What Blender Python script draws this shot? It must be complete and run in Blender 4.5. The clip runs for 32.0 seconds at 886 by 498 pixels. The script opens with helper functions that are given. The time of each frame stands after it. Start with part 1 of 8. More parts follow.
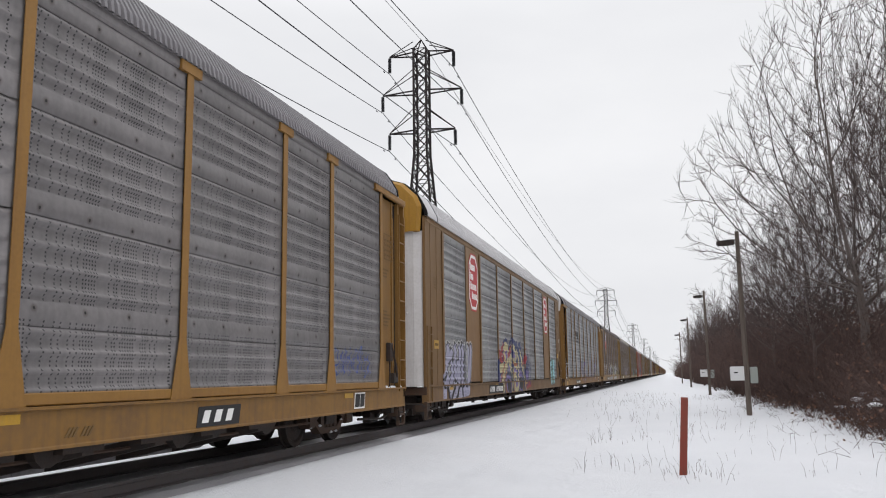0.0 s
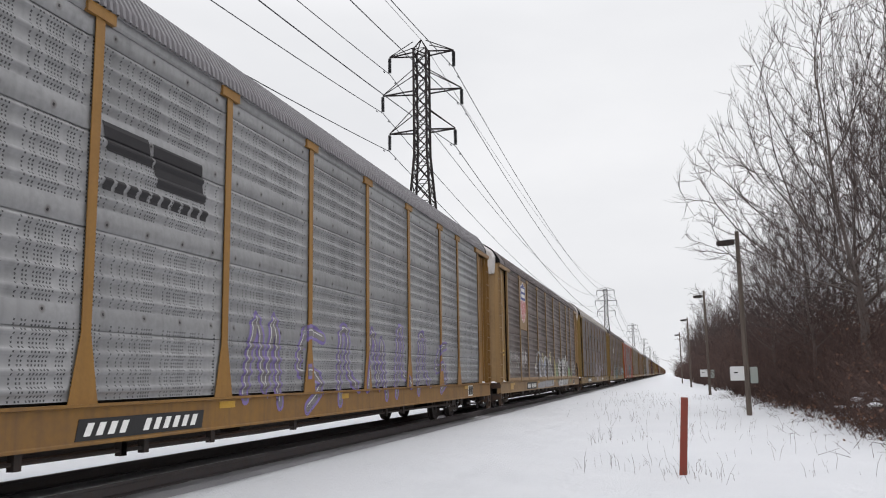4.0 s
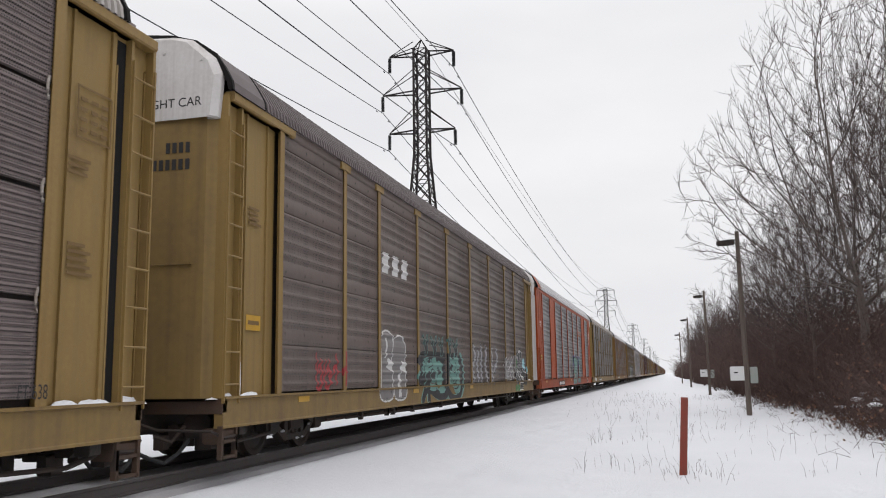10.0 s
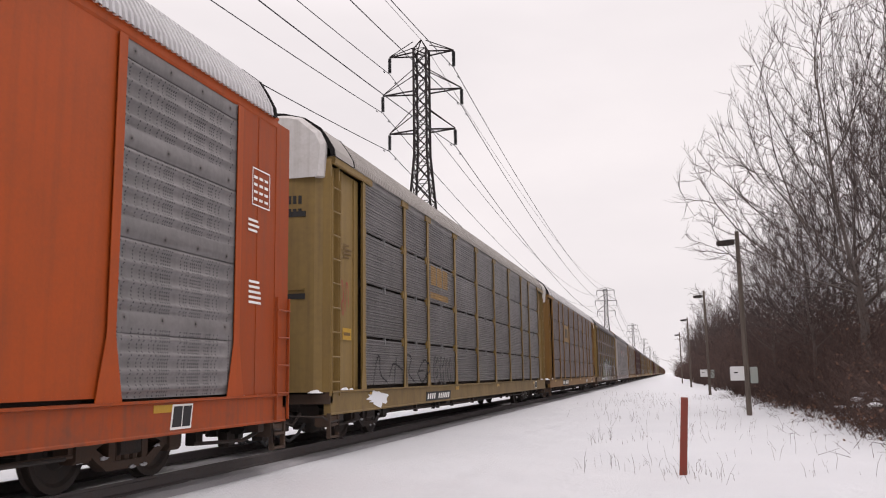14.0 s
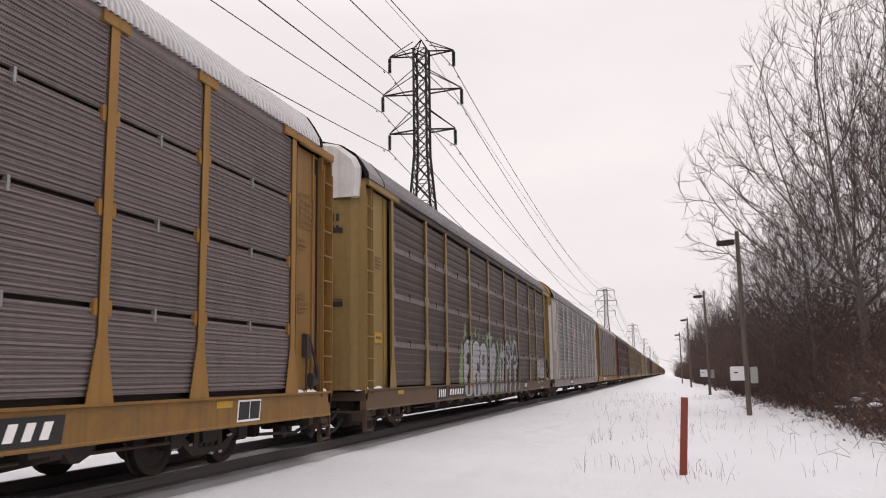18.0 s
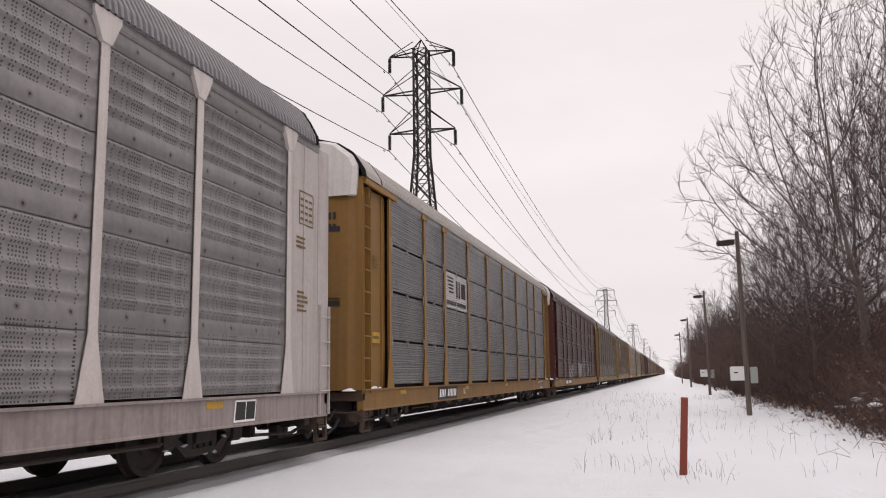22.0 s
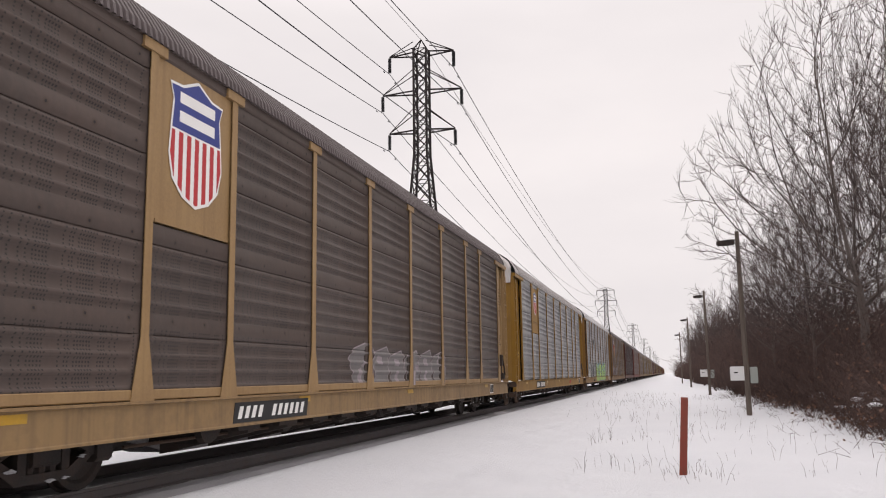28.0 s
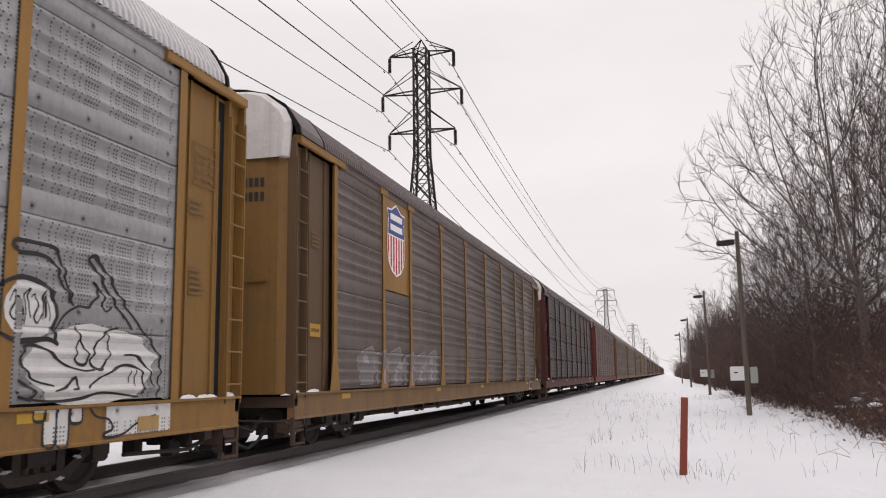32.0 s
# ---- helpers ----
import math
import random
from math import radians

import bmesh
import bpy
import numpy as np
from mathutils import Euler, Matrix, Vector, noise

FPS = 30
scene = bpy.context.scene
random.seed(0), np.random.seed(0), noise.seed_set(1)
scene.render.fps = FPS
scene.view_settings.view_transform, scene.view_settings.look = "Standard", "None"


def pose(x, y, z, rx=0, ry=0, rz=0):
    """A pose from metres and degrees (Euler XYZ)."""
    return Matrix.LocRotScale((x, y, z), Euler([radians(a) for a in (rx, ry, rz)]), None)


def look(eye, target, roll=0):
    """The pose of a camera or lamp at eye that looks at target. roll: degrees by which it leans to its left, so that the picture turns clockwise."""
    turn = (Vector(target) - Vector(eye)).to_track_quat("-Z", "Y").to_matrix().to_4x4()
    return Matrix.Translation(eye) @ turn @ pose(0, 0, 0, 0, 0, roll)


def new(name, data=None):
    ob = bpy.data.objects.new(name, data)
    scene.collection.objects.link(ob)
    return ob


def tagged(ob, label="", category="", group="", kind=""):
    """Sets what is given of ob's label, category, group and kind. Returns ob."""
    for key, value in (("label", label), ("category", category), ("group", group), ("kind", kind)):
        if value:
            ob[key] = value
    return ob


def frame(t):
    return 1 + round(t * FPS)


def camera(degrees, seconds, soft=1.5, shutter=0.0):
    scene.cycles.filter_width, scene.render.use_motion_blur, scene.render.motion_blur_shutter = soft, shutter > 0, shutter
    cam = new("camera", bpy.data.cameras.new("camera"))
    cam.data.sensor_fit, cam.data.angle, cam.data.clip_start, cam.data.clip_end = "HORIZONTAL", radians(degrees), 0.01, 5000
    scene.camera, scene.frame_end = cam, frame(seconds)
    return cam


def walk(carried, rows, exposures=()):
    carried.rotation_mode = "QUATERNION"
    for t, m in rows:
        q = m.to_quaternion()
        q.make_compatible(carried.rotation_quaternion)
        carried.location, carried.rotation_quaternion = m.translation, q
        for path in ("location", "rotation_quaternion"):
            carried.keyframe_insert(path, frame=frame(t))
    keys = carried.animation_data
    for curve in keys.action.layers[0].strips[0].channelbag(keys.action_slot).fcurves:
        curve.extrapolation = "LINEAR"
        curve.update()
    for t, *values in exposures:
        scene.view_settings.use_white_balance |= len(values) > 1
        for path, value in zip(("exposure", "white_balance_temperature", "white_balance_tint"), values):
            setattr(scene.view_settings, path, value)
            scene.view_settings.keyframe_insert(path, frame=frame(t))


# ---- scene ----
from mathutils import kdtree

# ---- camera: it stands still beside the track ----
EYE = Vector((0.0, 0.0, 1.52))
cam = camera(55.2, 32.0, soft=1.05, shutter=0.03)
STAND = look(EYE, EYE + Vector((-0.2508, 0.9566, 0.1483)), roll=-0.85)
walk(cam, [(0.0, STAND), (32.0, STAND)],
     exposures=[(0.0, 0.0, 6500, 10), (9.0, 0.0, 6500, 10), (14.0, 0.0, 6880, 18), (23.0, -0.02, 6960, 17.5), (32.0, -0.03, 6900, 16)])

# ---- overcast daylight ----
world = bpy.data.worlds.new("overcast")
scene.world = world
world.use_nodes = True
wn = world.node_tree.nodes
wl = world.node_tree.links
sky = wn.new("ShaderNodeTexSky")
sky.sky_type = "NISHITA"
sky.sun_disc = False
sky.sun_elevation = radians(35)
sky.sun_rotation = radians(200)
sky.air_density = 2.0
sky.dust_density = 5.0
flat = wn.new("ShaderNodeHueSaturation")
flat.inputs["Saturation"].default_value = 0.12
wl.new(sky.outputs[0], flat.inputs["Color"])
coord = wn.new("ShaderNodeTexCoord")
cloud = wn.new("ShaderNodeTexNoise")
cloud.inputs["Scale"].default_value = 2.2
cloud.inputs["Detail"].default_value = 5
squash = wn.new("ShaderNodeMapping")
squash.inputs["Scale"].default_value = (1, 1, 2.6)
wl.new(coord.outputs["Generated"], squash.inputs[0])
wl.new(squash.outputs[0], cloud.inputs["Vector"])
tone = wn.new("ShaderNodeValToRGB")
tone.color_ramp.elements[0].color = (0.785, 0.795, 0.825, 1)
tone.color_ramp.elements[1].color = (0.92, 0.925, 0.945, 1)
tone.color_ramp.elements[0].position = 0.3
tone.color_ramp.elements[1].position = 0.7
wl.new(cloud.outputs[0], tone.inputs[0])
bg_sky = wn["Background"]
bg_sky.inputs[1].default_value = 0.05
wl.new(flat.outputs[0], bg_sky.inputs[0])
bg_cloud = wn.new("ShaderNodeBackground")
height = wn.new("ShaderNodeSeparateXYZ")
wl.new(coord.outputs["Generated"], height.inputs[0])
zenith = wn.new("ShaderNodeMapRange")                       # an overcast sky is brighter overhead than at the horizon
zenith.inputs["From Min"].default_value = 0.40
zenith.inputs["From Max"].default_value = 1.0
zenith.inputs["To Min"].default_value = 1.06
zenith.inputs["To Max"].default_value = 2.25
wl.new(height.outputs["Z"], zenith.inputs["Value"])
wl.new(zenith.outputs[0], bg_cloud.inputs[1])
wl.new(tone.outputs[0], bg_cloud.inputs[0])
blend = wn.new("ShaderNodeMixShader")
blend.inputs[0].default_value = 0.93
wl.new(bg_sky.outputs[0], blend.inputs[1])
wl.new(bg_cloud.outputs[0], blend.inputs[2])
wl.new(blend.outputs[0], wn["World Output"].inputs[0])
sun = new("sun", bpy.data.lights.new("sun", "SUN"))
sun.data.energy = 0.5
sun.data.angle = radians(35)
sun.data.color = (1.0, 0.97, 0.93)
sun.matrix_world = look((20, -30, 60), (0, 20, 0))

# ---- materials ----
def shader(name):
    m = bpy.data.materials.new(name)
    m.use_nodes = True
    return m, m.node_tree.nodes, m.node_tree.links, m.node_tree.nodes["Principled BSDF"]


def math_node(nd, lk, op, a, b=None, c=None):
    n = nd.new("ShaderNodeMath")
    n.operation = op
    for i, v in enumerate((a, b, c)):
        if v is None:
            continue
        if isinstance(v, (int, float)):
            n.inputs[i].default_value = v
        else:
            lk.new(v, n.inputs[i])
    return n.outputs[0]


def mix_node(nd, lk, fac, a, b, kind="MIX"):
    n = nd.new("ShaderNodeMixRGB")
    n.blend_type = kind
    for i, v in enumerate((fac, a, b)):
        if isinstance(v, (int, float)):
            n.inputs[i].default_value = v
        elif isinstance(v, tuple):
            n.inputs[i].default_value = (*v, 1)
        else:
            lk.new(v, n.inputs[i])
    return n.outputs[0]


def surface(name, colour, rough=0.6, metal=0.0, vary=0.25, scale=1.5, grain=30.0, stain=None, stain_amount=0.5,
            bump=0.15, streak=0.0, per_piece=0.0, holes=0, stretch=(1, 1, 1), island=0.0):
    """Procedural surface: large stains, fine grain, streaks that run down, optional punched holes."""
    m, nd, lk, bsdf = shader(name)
    tc = nd.new("ShaderNodeTexCoord")
    info = nd.new("ShaderNodeObjectInfo")
    geo = nd.new("ShaderNodeNewGeometry")
    shift = nd.new("ShaderNodeVectorMath")
    shift.operation = "MULTIPLY_ADD"
    cmb = nd.new("ShaderNodeCombineXYZ")
    for i in range(3):
        lk.new(info.outputs["Random"], cmb.inputs[i])
    lk.new(cmb.outputs[0], shift.inputs[0])
    shift.inputs[1].default_value = (37, 53, 71)
    lk.new(tc.outputs["Object"], shift.inputs[2])
    mp = nd.new("ShaderNodeMapping")
    mp.inputs["Scale"].default_value = stretch
    lk.new(shift.outputs[0], mp.inputs[0])
    big = nd.new("ShaderNodeTexNoise")
    big.inputs["Scale"].default_value = scale
    big.inputs["Detail"].default_value = 6
    big.inputs["Roughness"].default_value = 0.65
    lk.new(mp.outputs[0], big.inputs["Vector"])
    fine = nd.new("ShaderNodeTexNoise")
    fine.inputs["Scale"].default_value = grain
    fine.inputs["Detail"].default_value = 4
    lk.new(mp.outputs[0], fine.inputs["Vector"])
    dark = tuple(c * (1 - vary) for c in colour)
    lite = tuple(min(1, c * (1 + vary)) for c in colour)
    col = mix_node(nd, lk, big.outputs[0], dark, lite)
    if stain:
        f = math_node(nd, lk, "MULTIPLY", math_node(nd, lk, "SUBTRACT", fine.outputs[0], 0.42), 2.2)
        f2 = math_node(nd, lk, "MULTIPLY", math_node(nd, lk, "SUBTRACT", big.outputs[0], 0.42), 3.0)
        f = math_node(nd, lk, "MULTIPLY_ADD", f, 0.5, f2)
        f = math_node(nd, lk, "MINIMUM", math_node(nd, lk, "MAXIMUM", math_node(nd, lk, "MULTIPLY", f, stain_amount), 0.0), 1.0)
        col = mix_node(nd, lk, f, col, stain)
    if streak:
        sm = nd.new("ShaderNodeMapping")
        sm.inputs["Scale"].default_value = (9, 9, 0.35)
        lk.new(shift.outputs[0], sm.inputs[0])
        sn = nd.new("ShaderNodeTexNoise")
        sn.inputs["Scale"].default_value = 1.0
        sn.inputs["Detail"].default_value = 3
        lk.new(sm.outputs[0], sn.inputs["Vector"])
        f = math_node(nd, lk, "MULTIPLY", math_node(nd, lk, "MAXIMUM", math_node(nd, lk, "SUBTRACT", sn.outputs[0], 0.47), 0.0), 5.0 * streak)
        f = math_node(nd, lk, "MINIMUM", f, 0.75)
        col = mix_node(nd, lk, f, col, stain or tuple(c * 0.4 for c in colour))
    if per_piece:
        g = math_node(nd, lk, "MULTIPLY_ADD", info.outputs["Random"], per_piece, 1 - per_piece / 2)
        gc = nd.new("ShaderNodeCombineXYZ")
        for i in range(3):
            lk.new(g, gc.inputs[i])
        col = mix_node(nd, lk, 1.0, col, gc.outputs[0], "MULTIPLY")
    if island:
        g = math_node(nd, lk, "MULTIPLY_ADD", geo.outputs["Random Per Island"], island, 1 - island / 2)
        gc = nd.new("ShaderNodeCombineXYZ")
        for i in range(3):
            lk.new(g, gc.inputs[i])
        col = mix_node(nd, lk, 1.0, col, gc.outputs[0], "MULTIPLY")
    if holes:
        sep = nd.new("ShaderNodeSeparateXYZ")
        lk.new(tc.outputs["Object"], sep.inputs[0])
        if holes == 1:
            py, pz, group = 0.047, 0.042, True
            hy, hz = 0.22, 0.25
        else:
            py, pz, group = 0.034, 0.043, False
            hy, hz = 0.27, 0.18
        fy = math_node(nd, lk, "ABSOLUTE", math_node(nd, lk, "SUBTRACT", math_node(nd, lk, "FRACT", math_node(nd, lk, "DIVIDE", sep.outputs[1], py)), 0.5))
        fz = math_node(nd, lk, "ABSOLUTE", math_node(nd, lk, "SUBTRACT", math_node(nd, lk, "FRACT", math_node(nd, lk, "DIVIDE", sep.outputs[2], pz)), 0.5))
        hole = math_node(nd, lk, "MULTIPLY", math_node(nd, lk, "LESS_THAN", fy, hy), math_node(nd, lk, "LESS_THAN", fz, hz))
        if group:
            column = nd.new("ShaderNodeTexWhiteNoise")                  # the holes stand in uneven columns
            column.noise_dimensions = "1D"
            lk.new(math_node(nd, lk, "FLOOR", math_node(nd, lk, "DIVIDE", sep.outputs[1], py)), column.inputs["W"])
            hole = math_node(nd, lk, "MULTIPLY", hole, math_node(nd, lk, "GREATER_THAN", column.outputs[0], 0.46))
            hole = math_node(nd, lk, "MULTIPLY", hole, math_node(nd, lk, "LESS_THAN", sep.outputs[2], 0.80))
            by_ = math_node(nd, lk, "MULTIPLY", math_node(nd, lk, "SUBTRACT", math_node(nd, lk, "FRACT", math_node(nd, lk, "DIVIDE", sep.outputs[1], 0.74)), 0.5), 0.74)
            bz_ = math_node(nd, lk, "SUBTRACT", sep.outputs[2], 0.90)
            rad = math_node(nd, lk, "SQRT", math_node(nd, lk, "ADD", math_node(nd, lk, "MULTIPLY", by_, by_), math_node(nd, lk, "MULTIPLY", bz_, bz_)))
            rust = math_node(nd, lk, "MULTIPLY", math_node(nd, lk, "MAXIMUM", math_node(nd, lk, "SUBTRACT", 1.0, math_node(nd, lk, "DIVIDE", rad, 0.055)), 0.0), math_node(nd, lk, "ADD", 0.25, fine.outputs[0]))
            col = mix_node(nd, lk, math_node(nd, lk, "MINIMUM", rust, 0.8), col, (0.055, 0.035, 0.026))
            hole = math_node(nd, lk, "MAXIMUM", hole, math_node(nd, lk, "LESS_THAN", rad, 0.016))
        col = mix_node(nd, lk, math_node(nd, lk, "MULTIPLY", hole, 0.85), col, (0.016, 0.016, 0.018))
    lk.new(col, bsdf.inputs["Base Color"])
    bsdf.inputs["Specular IOR Level"].default_value = 0.3
    bsdf.inputs["Metallic"].default_value = metal
    rr = math_node(nd, lk, "MULTIPLY_ADD", big.outputs[0], 0.25, rough - 0.12)
    lk.new(rr, bsdf.inputs["Roughness"])
    if bump:
        b = nd.new("ShaderNodeBump")
        b.inputs["Strength"].default_value = bump
        b.inputs["Distance"].default_value = 0.02
        lk.new(fine.outputs[0], b.inputs["Height"])
        lk.new(b.outputs[0], bsdf.inputs["Normal"])
    return m


RUST = (0.075, 0.032, 0.016)
GRIME = (0.07, 0.06, 0.055)
PAINTS = {
    "yellow": (0.265, 0.140, 0.031), "bright_yellow": (0.33, 0.175, 0.020), "olive": (0.225, 0.146, 0.049), "cream": (0.30, 0.19, 0.088),
    "tan": (0.225, 0.130, 0.048), "orange": (0.36, 0.058, 0.006), "white": (0.50, 0.455, 0.435), "maroon": (0.085, 0.018, 0.015),
    "red": (0.17, 0.033, 0.022), "dull_white": (0.31, 0.262, 0.25), "rusty": (0.13, 0.078, 0.036)}
PAINTS = {k: (c[0] * 0.93, c[1] * 0.91, c[2] * 0.98) if k not in ("white", "dull_white", "maroon", "red", "orange", "olive", "cream") else c for k, c in PAINTS.items()}
paint = {k: surface(k + "_paint", c, 0.5, 0.0, 0.16, 0.9, 24, RUST, 0.32, 0.05, 0.16) for k, c in PAINTS.items()}
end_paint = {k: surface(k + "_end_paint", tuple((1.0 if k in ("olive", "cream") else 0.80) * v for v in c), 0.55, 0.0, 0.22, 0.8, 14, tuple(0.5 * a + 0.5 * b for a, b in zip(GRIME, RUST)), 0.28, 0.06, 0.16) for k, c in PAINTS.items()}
# End doors: paint and stain darkened to carry the shade between cars.
shaded_door_paint = {k: surface(k + "_shaded_door_paint", tuple((0.9 if k in ("olive", "cream") else 0.74) * v for v in c), 0.65, 0.0, 0.3, 0.7, 10, tuple(0.4 * a + 0.3 * b for a, b in zip(GRIME, RUST)), 0.42, 0.06, 0.2) for k, c in PAINTS.items()}
sill_paint = {k: surface(k + "_sill_paint", tuple(0.88 * v for v in c), 0.6, 0.0, 0.22, 1.2, 12, tuple(0.5 * a + 0.5 * b for a, b in zip(GRIME, RUST)), 0.5, 0.08, 0.28) for k, c in PAINTS.items()}
PANELS = {"galvanised": (0.315, 0.312, 0.315), "pale": (0.335, 0.33, 0.335), "grey": (0.238, 0.222, 0.222), "umber": (0.068, 0.045, 0.038), "brown": (0.096, 0.070, 0.060), "dusty": (0.140, 0.108, 0.095),
          "slate": (0.20, 0.160, 0.154), "dark": (0.070, 0.062, 0.060), "silver": (0.275, 0.268, 0.272), "wine": (0.072, 0.044, 0.041)}
sheet = {}
for k, c in PANELS.items():
    for h in (1, 2):
        sheet[k, h] = surface(f"{k}_sheet_metal", c, 0.46 if k in ("galvanised", "pale", "grey", "silver") else 0.55, 0.6 if k in ("galvanised", "pale", "grey", "silver") else 0.3, 0.26, 0.9, 16, tuple(0.35 * v + 0.025 for v in c), 0.55, 0.1, 0.2, 0.14, holes=h)
ROOFS = {"grey_roof": (0.20, 0.19, 0.20), "brown_roof": (0.12, 0.098, 0.098), "white_roof": (0.52, 0.51, 0.52), "pale_roof": (0.37, 0.345, 0.34), "tan_roof": (0.34, 0.315, 0.295)}
roofing = {k: surface(k, c, 0.6, 0.1, 0.18, 0.8, 14, tuple(0.5 * v for v in c), 0.4, 0.08) for k, c in ROOFS.items()}
steel_dark = surface("grimy_dark_steel", (0.034, 0.029, 0.027), 0.75, 0.2, 0.5, 3, 30, RUST, 0.3, 0.3)
# Rusty running gear; on the end platforms this brown also paints shade.
steel_brown = surface("rusty_brown_steel_and_shade", (0.062, 0.042, 0.032), 0.8, 0.1, 0.4, 3, 26, RUST, 0.5, 0.3)
steel_worn = surface("worn_bare_steel", (0.30, 0.29, 0.28), 0.35, 0.9, 0.2, 6, 40, None, 0, 0.05)
steel_dusty = surface("dusty_grey_steel", (0.27, 0.255, 0.26), 0.85, 0.0, 0.35, 2, 20, (0.02, 0.018, 0.018), 0.6, 0.3)
strap_mat = surface("dull_pale_strap", (0.36, 0.33, 0.30), 0.7, 0.1, 0.4, 6, 30, RUST, 0.7, 0.1)
rail_side = surface("dark_rail_steel", (0.11, 0.10, 0.10), 0.7, 0.3, 0.4, 4, 30, RUST, 0.3, 0.2)
rubber = surface("black_rubber", (0.015, 0.015, 0.016), 0.7, 0, 0.3, 8, 40)
# For the black roof seams and for painted shade beside the rear doors.
seam_shade_black = surface("matte_black_seam_and_shade", (0.007, 0.006, 0.006), 0.95, 0, 0.3, 8, 40)
hood_white = surface("weathered_white_paint", (0.52, 0.50, 0.495), 0.6, 0, 0.12, 2, 20, (0.22, 0.19, 0.16), 0.35, 0.05, 0.25)
mark_white = surface("white_stencil_paint", (0.75, 0.74, 0.72), 0.6, 0, 0.08, 4, 30)
mark_black = surface("black_stencil_paint", (0.022, 0.021, 0.022), 0.6, 0, 0.3, 4, 30)
mark_brown = surface("faded_brown_stencil_paint", (0.14, 0.085, 0.035), 0.7, 0, 0.2, 4, 30)
mark_yellow = surface("yellow_reflector", (0.44, 0.25, 0.025), 0.4, 0, 0.12, 4, 30, GRIME, 0.3)
mark_red = surface("red_herald_paint", (0.45, 0.03, 0.035), 0.5, 0, 0.1, 3, 30, GRIME, 0.25)
mark_blue = surface("blue_herald_paint", (0.035, 0.05, 0.22), 0.5, 0, 0.1, 3, 30, GRIME, 0.2)
mark_lemon = surface("yellow_herald_paint", (0.35, 0.215, 0.085), 0.6, 0, 0.2, 2, 30, GRIME, 0.45, 0.05, 0.2)
snow_dirty = surface("grimy_frozen_snow", (0.42, 0.42, 0.44), 0.8, 0, 0.3, 8, 40, (0.06, 0.055, 0.05), 0.7, 0.5)
snow_lump = surface("packed_snow", (0.70, 0.715, 0.745), 0.75, 0, 0.04, 6, 40, None, 0, 0.5)


def ground_material():
    m, nd, lk, bsdf = shader("trodden_snow")
    tc = nd.new("ShaderNodeTexCoord")
    n1 = nd.new("ShaderNodeTexNoise")
    n1.inputs["Scale"].default_value = 0.35
    n1.inputs["Detail"].default_value = 6
    n2 = nd.new("ShaderNodeTexNoise")
    n2.inputs["Scale"].default_value = 9.0
    n2.inputs["Detail"].default_value = 8
    n2.inputs["Roughness"].default_value = 0.7
    for n in (n1, n2):
        lk.new(tc.outputs["Object"], n.inputs["Vector"])
    col = mix_node(nd, lk, n1.outputs[0], (0.62, 0.632, 0.662), (0.70, 0.707, 0.732))
    lk.new(col, bsdf.inputs["Base Color"])
    bsdf.inputs["Roughness"].default_value = 0.8
    bsdf.inputs["Specular IOR Level"].default_value = 0.25
    b = nd.new("ShaderNodeBump")
    b.inputs["Strength"].default_value = 0.85
    b.inputs["Distance"].default_value = 0.14
    h = mix_node(nd, lk, 0.5, n1.outputs[0], n2.outputs[0])
    lk.new(h, b.inputs["Height"])
    lk.new(b.outputs[0], bsdf.inputs["Normal"])
    return m


snow = ground_material()
ballast_mat = surface("snow_dusted_grey_ballast", (0.34, 0.33, 0.342), 0.9, 0, 0.3, 1.2, 34, (0.40, 0.40, 0.42), 0.32, 0.9)
tie_mat = surface("weathered_tie_wood", (0.30, 0.29, 0.296), 0.9, 0, 0.3, 3, 30, (0.5, 0.5, 0.52), 0.25, 0.4)
bark = surface("grey_brown_bark", (0.105, 0.085, 0.078), 0.9, 0, 0.3, 2, 20, (0.12, 0.11, 0.10), 0.4, 0.4)
twig_mat = surface("dark_twigs", (0.060, 0.044, 0.041), 0.9, 0, 0.3, 0.5, 8, island=0.9)
brush_mat = surface("brown_undergrowth", (0.070, 0.044, 0.038), 0.95, 0, 0.4, 0.4, 6, island=0.8)
leaf_mat = surface("dry_brown_leaf", (0.12, 0.062, 0.042), 0.9, 0, 0.4, 1.0, 12, island=1.0)
straw_mat = surface("dry_straw", (0.11, 0.085, 0.07), 0.9, 0, 0.3, 2, 20, island=1.0)
tower_mat = surface("dark_weathered_lattice_steel", (0.020, 0.015, 0.015), 0.7, 0.3, 0.3, 1, 12)
wire_mat = surface("dull_aluminium_cable", (0.05, 0.05, 0.055), 0.6, 0.3, 0.1, 1, 8)
insulator_mat = surface("black_glazed_porcelain", (0.012, 0.012, 0.014), 0.35, 0, 0.2, 4, 20)
pole_mat = surface("weathered_grey_pole_wood", (0.13, 0.105, 0.088), 0.85, 0, 0.25, 1.5, 26, (0.05, 0.04, 0.035), 0.4, 0.3, 0.3)
red_post_mat = surface("red_brown_painted_post", (0.20, 0.035, 0.022), 0.6, 0, 0.25, 3, 30, (0.10, 0.05, 0.035), 0.5, 0.1, 0.2)
meter_mat = surface("pale_green_grey_box", (0.27, 0.29, 0.27), 0.6, 0, 0.12, 3, 20)
box_mat = surface("pale_painted_box", (0.62, 0.62, 0.62), 0.6, 0, 0.1, 3, 20)

